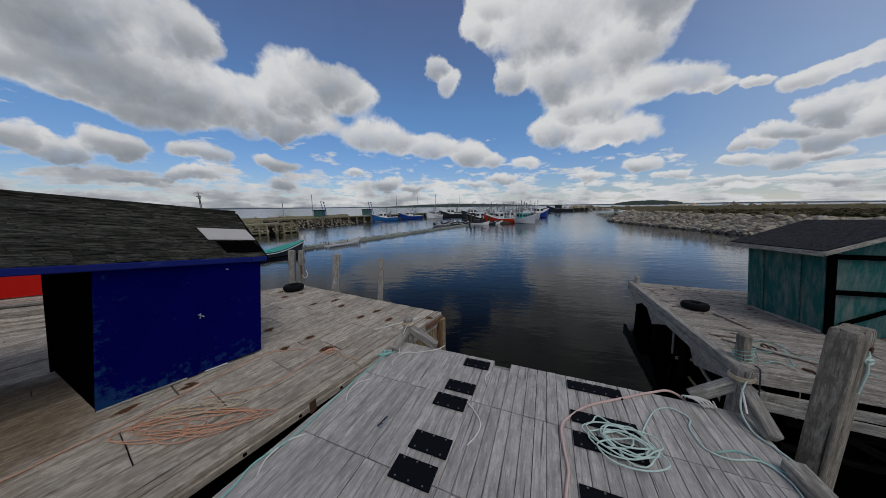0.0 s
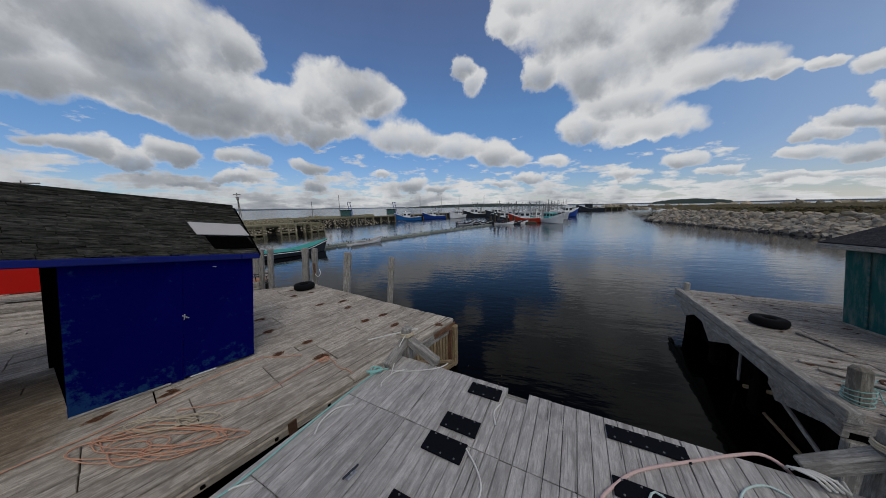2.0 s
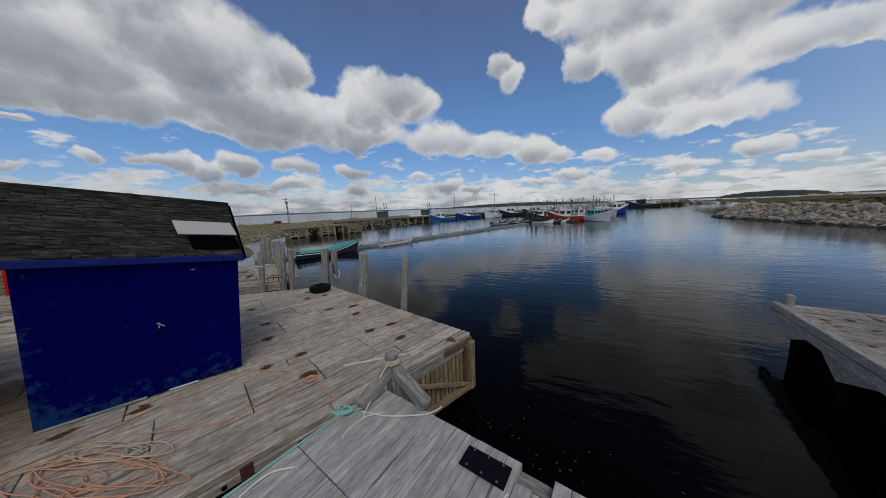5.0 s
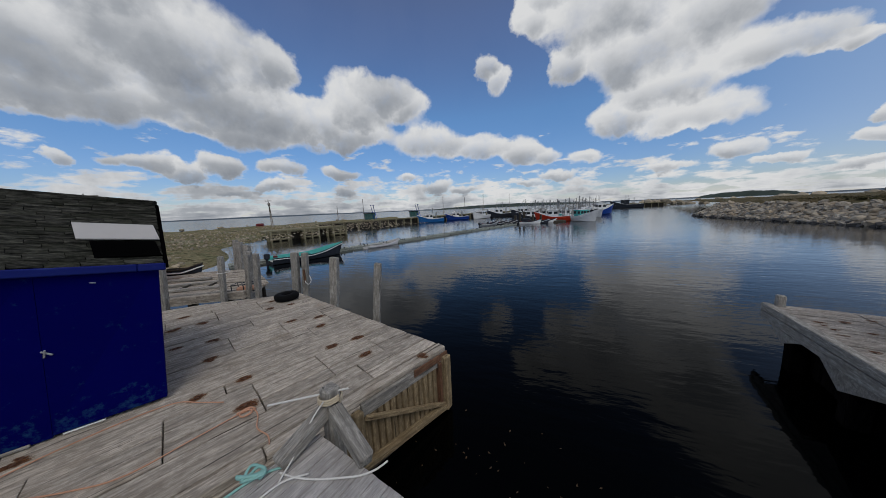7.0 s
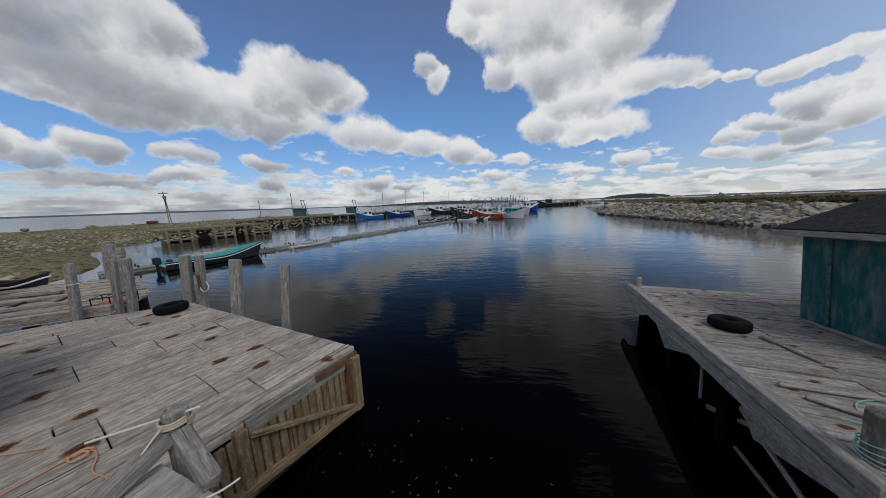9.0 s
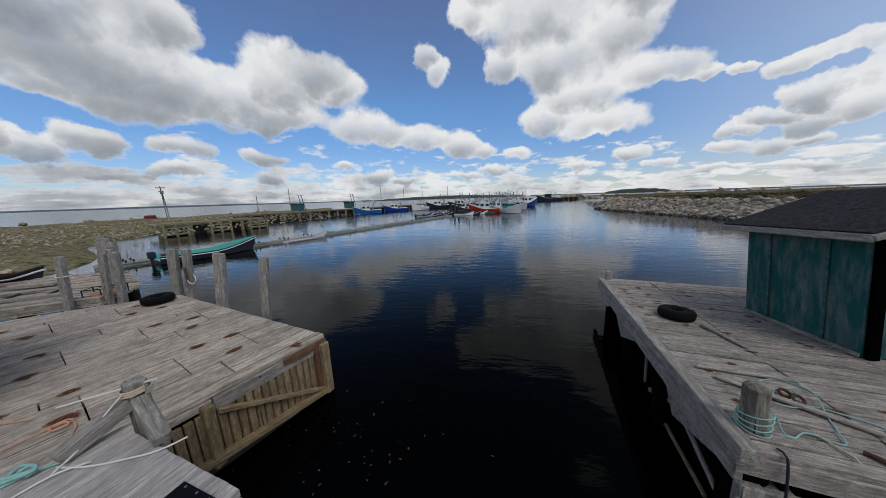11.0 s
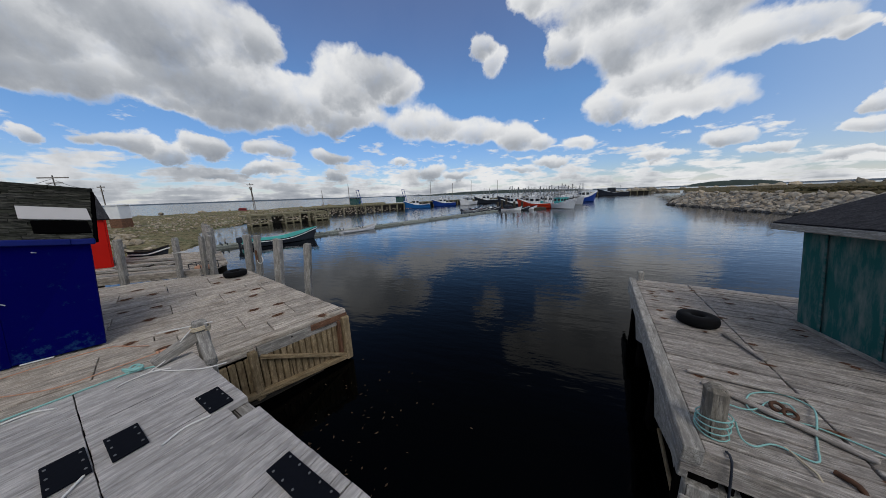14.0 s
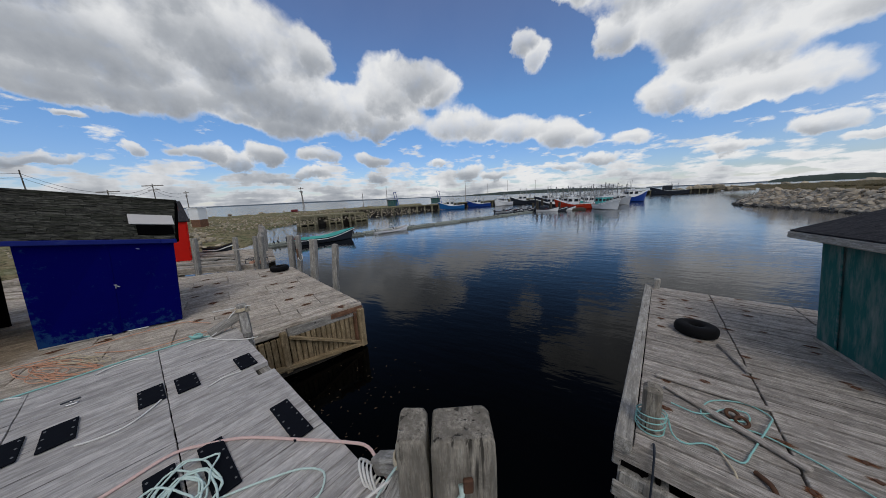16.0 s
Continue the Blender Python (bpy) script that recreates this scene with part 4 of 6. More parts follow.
def braced_post(p, feet, top, name, label):
    """Short squared post held by two sloping timbers that stand on the planks, with a bar through it."""
    b = base(name, (p[0], p[1], ZC), label, "mooring post")
    beam("post", (p[0], p[1], ZC - 1.6), (p[0], p[1], top), 0.105, 0.105, "timber_grey", b, "", 0.012)
    for f in feet:
        q = Vector((p[0], p[1], top - 0.13)).lerp(Vector((*f, ZC)), 0.10)
        beam("brace", (q.x, q.y, q.z), (f[0], f[1], ZC + 0.03), 0.09, 0.10, "timber_grey", b, "", 0.012)
    return b


braced_post((-0.15, 3.62), [(0.27, 3.44), (-0.24, 3.26)], 0.76, "braced_post", "grey braced timber post tied with pale rope")
braced_post((3.10, 2.79), [(3.06, 2.44), (2.80, 2.87)], 0.85, "braced_post", "grey braced timber post beside the tall pile")
for p, dx in (((-0.15, 3.62), (-0.42, -0.16)), ((3.10, 2.79), (-0.20, -0.30))):
    rod = beam("stick", (p[0] + dx[0], p[1] + dx[1], 0.64), (p[0] - 0.3 * dx[0], p[1] - 0.3 * dx[1], 0.74), 0.013, 0.013, "rope_white")
    tagged(rod, "thin pale wooden stick lashed to a braced post", "stick")

# ---- tall double pile at the landing's corner ----
def pile_block(name, l, w, h, lean, seed, mat):
    """A worn squared log along its own x, from -h/2 to h/2, with rounded corners and an uneven weathered top."""
    r = random.Random(seed)
    ring = []
    for cx, cy in ((1, 1), (-1, 1), (-1, -1), (1, -1)):
        c = r.uniform(0.05, 0.10)
        two = [(cx * (0.5 - c), cy * 0.5), (cx * 0.5, cy * (0.5 - c))]
        ring += two if cx * cy < 0 else two[::-1]
    verts, faces = [], []
    levels = [(-h / 2, 1.0), (0.0, 1.0), (h / 2 - 0.30, 1.0), (h / 2 - 0.10, 0.99), (h / 2 - 0.022, 0.96), (h / 2 - 0.006, 0.89), (h / 2, 0.80)]
    tilt = r.uniform(-0.08, 0.08), r.uniform(-0.08, 0.08)
    for k, (x, s) in enumerate(levels):
        for px, py in ring:
            dx = (tilt[0] * px * l + tilt[1] * py * w) if k >= 3 else 0
            verts.append((x + dx, py * w * s + r.uniform(-0.002, 0.002), px * l * s + r.uniform(-0.002, 0.002)))
    n = len(ring)
    for k in range(len(levels) - 1):
        for q in range(n):
            faces.append((k * n + q, k * n + (q + 1) % n, (k + 1) * n + (q + 1) % n, (k + 1) * n + q))
    faces.append(tuple(range((len(levels) - 1) * n, len(levels) * n)))
    return mesh(name, verts, faces, mat)


pile = base("double_pile", (3.446, 2.526, WATER), "thick split grey timber pile of two squared logs", "pile")
turn = Matrix.Rotation(radians(28), 4, "Z") @ Matrix.Rotation(radians(-90), 4, "Y")
PD = Vector((math.cos(radians(28)), math.sin(radians(28)), 0))
PC = Vector((3.458, 2.518, -0.63))
link("log", pile_block("log", 0.195, 0.145, 4.0, 0, 1, "timber_dark"), pile, Matrix.Translation(PC + PD * 0.052) @ turn)
link("log", pile_block("log", 0.092, 0.135, 4.0, 0, 2, "timber_dark"), pile, Matrix.Translation(PC - PD * 0.100 + Vector((0, 0, 0.01))) @ turn)
beam("iron_eye", PC + PD * 0.06 + Vector((0.033, -0.063, 1.86)), PC + PD * 0.06 + Vector((0.040, -0.075, 1.86)), 0.03, 0.05, "rust", pile, "rusted iron eye for a mooring rope")

# ================= right wharf =================
ZR = 0.12
RA, RB = Vector((4.19, 4.05)), Vector((5.42, 8.90))
UR = ((RB - RA).normalized().x, (RB - RA).normalized().y)
VR = (UR[1], -UR[0])
RLEN = (RB - RA).length


def rp(v, u, z=ZR):
    """A place on the right wharf: v metres in from the channel edge, u metres from its near end."""
    return (RA.x + VR[0] * v + UR[0] * u, RA.y + VR[1] * v + UR[1] * u, z)


VIEW_TILT = Matrix.Translation((RA.x, RA.y, ZR)) @ Matrix.Rotation(radians(-2.75), 4, Vector((VR[0], VR[1], 0))) @ Matrix.Translation((-RA.x, -RA.y, -ZR))


def settle(*things):
    """Lays finished things on the deck, which is tilted to fit the camera's view."""
    for ob in things:
        ob.matrix_basis = VIEW_TILT @ ob.matrix_basis


right = base("wharf", (6.5, 6.0, WATER), "grey plank wharf with long open seams, on piles darkened for shade", "wharf", kind="structure")
RIGHT = [rp(0.122, 0.0)[:2], rp(0.122, RLEN)[:2], rp(7.5, RLEN)[:2], rp(7.5, 0.0)[:2]]
rng = random.Random(12)
v_edge = RA.x * VR[0] + RA.y * VR[1]


def right_joints(row, r, o):
    return [v_edge + c + r.uniform(-0.003, 0.003) for c in (1.02, 2.05, 3.6, 5.2)]


plank_deck(RIGHT, VR, 0.148, ZR, 0.06, "deck_right", right, rng, right_joints, 0.014, 0.007, end_gap=0.005)
beam("edge_timber", rp(0.06, -0.02, ZR - 0.045), rp(0.06, RLEN, ZR - 0.045), 0.12, 0.13, "timber_grey", right)
beam("face_board", rp(0.03, 0.0, ZR - 0.20), rp(0.03, RLEN, ZR - 0.20), 0.06, 0.15, "timber_grey", right)
beam("end_timber", rp(0.0, 0.05, ZR - 0.13), rp(7.5, 0.05, ZR - 0.13), 0.10, 0.16, "deck_right", right)
beam("end_board", rp(0.05, 0.02, ZR - 0.36), rp(7.5, 0.02, ZR - 0.40), 0.05, 0.12, "timber_grey", right)
# Piles coloured near-black, for the shade below the deck.
for u in (0.15, 1.45, 2.8, 4.1):
    for v in (0.14, 2.2, 4.4):
        x, y, _ = rp(v, u)
        beam("pile", (x, y, -3.2), (x, y, ZR - 0.06), 0.20, 0.20, "timber_shade_black", right, "", 0.02)
for u0, z0, u1, z1, w, mat in ((2.12, -0.12, 2.06, -0.74, 0.035, "timber_grey"), (1.68, -0.20, 1.07, -0.45, 0.05, "timber_grey"), (1.07, -0.44, 0.34, -0.66, 0.05, "timber_grey"),
                               (1.90, -0.74, 1.15, -0.40, 0.06, "timber_fender"), (1.55, -0.82, 0.50, -0.86, 0.04, "timber_fender"), (3.3, -0.25, 2.9, -0.95, 0.05, "timber_shade_black")):
    beam("cross_brace", rp(0.15, u0, z0), rp(0.15, u1, z1), 0.035, w, mat, right)
for ua, ub, uc, drop in ((3.25, 2.85, 2.15, 0.26), (1.12, 0.92, 0.20, 0.22), (4.6, 4.2, 3.7, 0.2)):
    zt = ZR - 0.278
    near_, far_ = [rp(0.01, ua, zt), rp(0.01, ub, zt - drop), rp(0.01, uc, zt)], [rp(0.055, ua, zt), rp(0.055, ub, zt - drop), rp(0.055, uc, zt)]
    link("knee_board", mesh("knee_board", near_ + far_, [(0, 1, 2), (5, 4, 3), (0, 3, 4, 1), (1, 4, 5, 2), (2, 5, 3, 0)], "timber_grey"), right)
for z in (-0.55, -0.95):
    beam("waling", rp(0.6, 0.1, z), rp(7.2, 0.1, z), 0.08, 0.13, "timber_shade_black", right)
beam("cross_brace", rp(0.35, 0.02, -0.25), rp(1.5, 0.02, -0.75), 0.05, 0.09, "timber_shade_black", right)
for v, w in ((0.12, 0.15), (0.285, 0.16)):
    beam("corner_pile", rp(v, 0.06, ZR - 0.30), rp(v, 0.06, -2.6), w, 0.14, "timber_grey", right, "", 0.012)
beam("end_waling", rp(0.02, -0.035, ZR - 0.45), rp(2.4, -0.035, ZR - 0.52), 0.05, 0.12, "timber_grey", right)
for v in (0.9, 2.4, 4.0, 6.0):
    beam("stringer", rp(v, 0.15, ZR - 0.17), rp(v, RLEN - 0.1, ZR - 0.17), 0.18, 0.2, "timber_shade_black", right)
# ragged near-black boards added behind the edge piles for the shade under the deck
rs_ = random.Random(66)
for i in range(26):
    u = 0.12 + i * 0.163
    beam("shade_board", rp(0.30, u, ZR - 0.10), rp(0.30 + rs_.uniform(-0.02, 0.02), u, -1.75 + rs_.uniform(0, 0.3)), 0.03, 0.155, "timber_shade_black", right, "", 0.004)
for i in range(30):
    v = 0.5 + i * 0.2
    beam("shade_board", rp(v, 0.34, ZR - 0.10), rp(v, 0.34, -1.7 + rs_.uniform(0, 0.3)), 0.03, 0.19, "timber_shade_black", right, "", 0.004)
for i in range(54):
    r2 = random.Random(900 + i)
    v, u = 0.30 + 0.36 * r2.randrange(0, 8) + r2.uniform(-0.04, 0.04), r2.uniform(0.2, RLEN - 0.1)
    x, y, z = rp(v, u, ZR + 0.010)
    rust_mark(x, y, z, r2.uniform(0.05, 0.11), r2.uniform(0.025, 0.05), math.atan2(VR[1], VR[0]), 1200 + i, right)
tip = beam("stub_post", rp(0.20, RLEN - 0.10, ZR - 0.1), rp(0.20, RLEN - 0.10, ZR + 0.21), 0.115, 0.115, "timber_grey", None, "", 0.02)
settle(right, tip)
tagged(tip, "short squared timber stub at the wharf end", "post")
bx, by = 4.46, 4.24
boll = beam("bollard", (bx, by, ZR - 0.02), (bx - 0.01, by + 0.01, ZR + 0.38), 0.125, 0.14, "timber_dark", None, "", 0.03)
settle(boll)
tagged(boll, "squared weathered timber bollard wrapped with teal rope", "bollard")
for a, b, w in [((4.73, 4.88), (5.34, 4.24), 0.065), ((4.69, 5.05), (5.46, 4.88), 0.05), ((5.60, 6.14), (5.60, 5.50), 0.05)]:
    pl = beam("loose_board", (*a, ZR + 0.025), (*b, ZR + 0.025), w, 0.03, "deck_right")
    settle(pl)
    tagged(pl, "loose weathered board lying on the planks", "board")


def tyre(x, y, z, R, r, label):
    bm = bmesh.new()
    n, k = 40, 12
    rings = []
    for i in range(n):
        a = 2 * math.pi * i / n
        ring = []
        for j in range(k):
            t = 2 * math.pi * j / k
            cx, cz = math.cos(t), math.sin(t)
            # squarish section
            sx = math.copysign(abs(cx) ** 0.6, cx) * r
            sz = math.copysign(abs(cz) ** 0.6, cz) * r * 0.85
            rr = R - r + sx - (0.006 if (i % 2 and j in (0, 1, 11)) else 0)
            ring.append(bm.verts.new((rr * math.cos(a), rr * math.sin(a), sz + r * 0.85)))
        rings.append(ring)
    for i in range(n):
        for j in range(k):
            bm.faces.new((rings[i][j], rings[(i + 1) % n][j], rings[(i + 1) % n][(j + 1) % k], rings[i][(j + 1) % k]))
    me = bpy.data.meshes.new("tyre")
    bm.to_mesh(me)
    bm.free()
    me.materials.append(MATS["rubber"])
    me.shade_smooth()
    ob = new("tyre", me)
    ob.location = (x, y, z)
    return tagged(ob, label, "tyre")


settle(tyre(5.47, 6.44, ZR + 0.005, 0.235, 0.085, "old black car tyre lying flat on the wharf planks"))
tyre(-4.36, 6.64, 0.006, 0.26, 0.085, "black tyre lying at the wharf corner beside piles")

# ================= blue shed with a shingled roof =================
SA = Vector((0.62, 0.785))
SB = Vector((-0.965, 0.262))
S0 = Vector((-2.66, 3.74))


LEAN = 0.10  # shears the walls along their length to look upright from the camera


def sp(a, b, z=0.0):
    p = S0 + SA * a + SB * b
    return (p.x, p.y, z)


def slab(name, corners, thick, mat, parent, label=""):
    """A flat panel from four corners, given its thickness behind the face."""
    c = [Vector(p) for p in corners]
    n = (c[1] - c[0]).cross(c[3] - c[0]).normalized() * thick
    v = c + [p - n for p in c]
    return link(name, mesh(name, v, [(0, 1, 2, 3), (7, 6, 5, 4), (0, 4, 5, 1), (1, 5, 6, 2), (2, 6, 7, 3), (3, 7, 4, 0)], mat), parent, None, label)


shed = base("blue_shed", sp(-2, 1), "weathered dark blue plywood shed with black shingled roof", "shed")
def eave_z(a):
    return 1.545 - (0.116 if a < 0 else 0.072) * max(a, -3.0)


def eave_b(a):
    return -0.05 + 0.30 * min(0.0, max(a, -3.0))


def ridge_z(a):
    return 2.24 - 0.14 * max(a, -3.0)


def wall_z(a):
    return eave_z(a) - 0.015


RIDGE_B, DEPTH = 0.94, 1.62
A0, A1, SKEW = -6.6, 0.20, 0.16  # ends of the eave; the gable edge leans out towards the ridge


def front(a, k):
    """How far the front wall stands out, at its foot (0) and under the eave (1); leaned out towards the open end to fit
    the camera's view.
    """
    return max(a, -3.0) * (0.15 + 0.135 * k)


def wp(a, b, z):
    """A place on the leaning walls."""
    return sp(a + LEAN * z, b, z)


WL = -1.685
for k, (a0, a1) in enumerate(((WL, -0.78), (-0.777, 0.0), (-6.4, -4.2))):
    lo = 0.012 + 0.018 * (k == 1)
    slab("wall", [wp(a0, front(a0, 0), lo), wp(a1, front(a1, 0), lo), wp(a1, front(a1, 1), wall_z(a1)), wp(a0, front(a0, 1), wall_z(a0))], 0.05, "blue_paint", shed)
slab("end_wall", [wp(0.0, 0.055, 0.012), wp(0.0, DEPTH, 0.012), wp(0.0, DEPTH, 1.5), wp(0.0, 0.055, 1.5)], 0.05, "blue_paint", shed)
slab("gable", [wp(-0.002, 0.0, 1.5), wp(-0.002, DEPTH, 1.5), wp(-0.002, 0.98, 2.14), wp(-0.002, 0.9, 2.14)], 0.05, "blue_paint", shed)
# Back and inner walls near-black: the bay's shade put into their colour.
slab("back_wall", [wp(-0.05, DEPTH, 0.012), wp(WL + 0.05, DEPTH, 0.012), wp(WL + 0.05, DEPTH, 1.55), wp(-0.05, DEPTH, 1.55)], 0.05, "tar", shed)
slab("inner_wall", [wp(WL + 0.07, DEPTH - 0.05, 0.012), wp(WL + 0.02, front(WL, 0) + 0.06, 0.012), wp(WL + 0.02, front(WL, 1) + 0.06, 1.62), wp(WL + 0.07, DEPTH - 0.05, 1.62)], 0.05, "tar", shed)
# Added wall: stands for the shaded far side of the bay.
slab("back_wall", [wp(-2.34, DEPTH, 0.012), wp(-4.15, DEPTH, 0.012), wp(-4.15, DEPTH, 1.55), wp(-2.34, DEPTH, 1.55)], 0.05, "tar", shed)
for a in (-4.2, -6.4):
    slab("end_wall", [sp(a, front(a, 0) + 0.06, 0.012), sp(a, DEPTH, 0.012), sp(a, DEPTH, 1.6), sp(a, front(a, 1) + 0.06, 1.6)], 0.05, "blue_paint", shed)
for a0, a1, s in [(A0, -3.0, 0.0)] + [(-3.0 + 0.3 * k, -2.7 + 0.3 * k, 0.0) for k in range(10)] + [(0.0, A1, SKEW)]:
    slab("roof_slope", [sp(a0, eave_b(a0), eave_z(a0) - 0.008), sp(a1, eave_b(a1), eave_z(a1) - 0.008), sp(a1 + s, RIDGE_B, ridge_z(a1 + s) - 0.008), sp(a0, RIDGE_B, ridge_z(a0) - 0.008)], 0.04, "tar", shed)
for a0, a1, s in ((A0, -3.0, 0.0), (-3.0, 0.0, 0.0), (0.0, A1, SKEW)):
    slab("roof_slope", [sp(a1 + s, RIDGE_B, ridge_z(a1 + s)), sp(a1, 1.85, eave_z(a1) + 0.05), sp(a0, 1.85, eave_z(a0) + 0.05), sp(a0, RIDGE_B, ridge_z(a0))], 0.04, "tar", shed)
    beam("fascia", sp(a0, eave_b(a0) - 0.02, eave_z(a0) - 0.03), sp(a1, eave_b(a1) - 0.02, eave_z(a1) - 0.03), 0.03, 0.075, "blue_trim", shed, "bright blue painted fascia board")
    beam("ridge_cap", sp(a0, RIDGE_B, ridge_z(a0) + 0.008), sp(a1 + s, RIDGE_B, ridge_z(a1 + s) + 0.008), 0.13, 0.07, "shingle", shed)
beam("barge_board", sp(A1 + 0.01, eave_b(A1), eave_z(A1) - 0.03), sp(A1 + SKEW + 0.01, RIDGE_B, ridge_z(A1 + SKEW) - 0.03), 0.03, 0.07, "tar", shed)


def roof_at(a, t, lift):
    return sp(a, eave_b(a) + (RIDGE_B - eave_b(a)) * t, eave_z(a) + (ridge_z(a) - eave_z(a)) * t + lift)


rng = random.Random(21)
N_ROW = 18
for i in range(N_ROW):
    t0, t1 = i / N_ROW, (i + 1.25) / N_ROW
    edge = A1 + SKEW * t0
    a, first = edge - rng.uniform(0, 0.1), True
    while a > -3.6:
        w = rng.uniform(0.17, 0.30)
        l0, hi = 0.020 + rng.uniform(0, 0.018), min(t1, 1.0)
        ra = edge if first else a
        pts = [Vector(roof_at(*q)) for q in ((a - w, t0 - rng.uniform(0, 0.025), l0), (ra - 0.005, t0 - rng.uniform(0, 0.025), l0), (ra - 0.005, hi, 0.012), (a - w, hi, 0.012))]
        c = sum(pts, Vector()) / 4
        m = Matrix.Translation(c) @ Matrix.Rotation(math.atan2(SA.y, SA.x), 4, "Z")
        inv = m.inverted()
        loc = [inv @ p for p in pts]
        low = [p - Vector((0, 0, 0.016)) for p in loc]
        link("shingle", mesh("shingle", loc + low, [(0, 1, 2, 3), (7, 6, 5, 4), (0, 4, 5, 1), (1, 5, 6, 2), (3, 7, 4, 0)], "shingle"), shed, m)
        a, first = a - w, False


def roof_patch(a0, a1, t0, t1, lift, mat, label, name):
    ob = slab(name, [roof_at(a0, t0, lift), roof_at(a1, t0, lift), roof_at(a1, t1, lift), roof_at(a0, t1, lift)], 0.012, mat, None)
    return tagged(ob, label, "board")


roof_patch(-0.34, 0.24, 0.29, 0.52, 0.055, "board_pale", "pale grey board lying on the shingled roof", "pale_board")
roof_patch(-0.26, 0.20, 0.06, 0.27, 0.045, "tar", "black tarpaper patch below a pale board", "tarpaper_patch")
latch = beam("door_latch", sp(-0.70, -0.175, 0.87), sp(-0.64, -0.165, 0.82), 0.008, 0.014, "galvanised", shed, "small grey metal latch")
beam("door_hook", sp(-0.69, -0.18, 0.81), sp(-0.675, -0.18, 0.88), 0.008, 0.012, "galvanised", latch)
beam("hasp", sp(-0.33, -0.125, 1.43), sp(-0.29, -0.115, 1.42), 0.006, 0.010, "galvanised", shed)
beam("sill_board", sp(-0.72, -0.125, 0.022), sp(-0.45, -0.085, 0.022), 0.012, 0.014, "white_paint", shed, "strip of bare pale wood under the wall")
beam("sill_board", sp(-1.68, -0.265, 0.018), sp(-0.9, -0.15, 0.018), 0.02, 0.03, "timber_grey", shed)

# ================= teal shed on the right wharf =================
TA, TB = Vector((6.67, 5.42)), Vector((6.80, 6.82))
TU = (TB - TA).normalized()
TV = Vector((TU.y, -TU.x))
TL = (TB - TA).length


def tp(v, u, z):
    p = TA + TV * (v - 0.10 * (z - ZR)) + TU * u  # leaned towards the channel side to look upright from the camera
    return (p.x, p.y, z)


teal = base("teal_shed", tp(1.1, 0.7, ZR), "small peeling teal plywood shed with a dark felt roof", "shed")
TW, TH = 2.3, 1.52
slab("wall", [tp(0, TL * 0.5, ZR + 0.012), tp(0, 0, ZR + 0.012), tp(0, 0, TH), tp(0, TL * 0.5, TH)], 0.04, "teal_paint", teal)
slab("wall", [tp(0.004, TL, ZR + 0.012), tp(0.004, TL * 0.503, ZR + 0.012), tp(0.004, TL * 0.503, TH), tp(0.004, TL, TH)], 0.04, "teal_paint", teal)
slab("front_wall", [tp(0.045, 0, ZR + 0.012), tp(TW, 0, ZR + 0.012), tp(TW, 0, TH), tp(0.045, 0, TH)], 0.04, "teal_paint", teal)
slab("gable", [tp(0.0, 0.002, TH), tp(TW, 0.002, TH), tp(TW / 2 + 0.05, 0.002, 1.95), tp(TW / 2 - 0.05, 0.002, 1.95)], 0.04, "teal_paint", teal)
slab("back_wall", [tp(TW, TL, ZR + 0.012), tp(0.045, TL, ZR + 0.012), tp(0.045, TL, TH), tp(TW, TL, TH)], 0.04, "teal_paint", teal)
slab("wall", [tp(TW + 0.045, 0, ZR + 0.012), tp(TW + 0.045, TL, ZR + 0.012), tp(TW + 0.045, TL, TH), tp(TW + 0.045, 0, TH)], 0.04, "teal_paint", teal)
for s, (v0, v1) in enumerate(((-0.17, TW / 2), (TW + 0.17, TW / 2))):
    q = [tp(v0, -0.16, 1.53), tp(v1, -0.16, 2.03), tp(v1, TL + 0.22, 2.03), tp(v0, TL + 0.22, 1.53)]
    slab("roof_slope", q[::-1] if s == 0 else q, 0.045, "shingle_slate", teal)
beam("eave_board", tp(-0.18, -0.17, 1.51), tp(-0.18, TL + 0.23, 1.51), 0.04, 0.085, "timber_grey", teal, "weathered grey eave board")
beam("barge_board", tp(-0.18, -0.17, 1.51), tp(TW / 2, -0.17, 2.0), 0.03, 0.07, "timber_grey", teal)
beam("door_frame", tp(0.06, -0.03, ZR), tp(0.06, -0.03, TH - 0.02), 0.10, 0.05, "tar", teal)
for u in (0.36, 1.05):
    beam("batten", tp(-0.012, u, ZR + 0.04), tp(-0.012, u, TH - 0.03), 0.012, 0.035, "teal_paint", teal)
for z in (TH - 0.06, 0.86):
    beam("door_frame", tp(0.12, -0.03, z), tp(1.3, -0.03, z), 0.05, 0.08, "tar", teal)
beam("door_frame", tp(0.2, -0.03, 0.30), tp(1.2, -0.03, 0.80), 0.04, 0.07, "tar", teal)
beam("skirt_board", tp(-0.015, 0.0, ZR + 0.03), tp(-0.015, TL, ZR + 0.03), 0.02, 0.05, "timber_grey", teal)

settle(teal)

# ================= lower platform behind the left wharf, with piles =================
ZP = -0.10
QB = Vector((-0.83, -0.555))
Q0 = Vector((-5.15, 7.15))
QN = Vector((-0.555, 0.83))


def qp(s, o, z=ZP):
    """s metres along the wharf's back edge, o metres out behind it."""
    p = Q0 + QB * s + QN * o
    return (p.x, p.y, z)


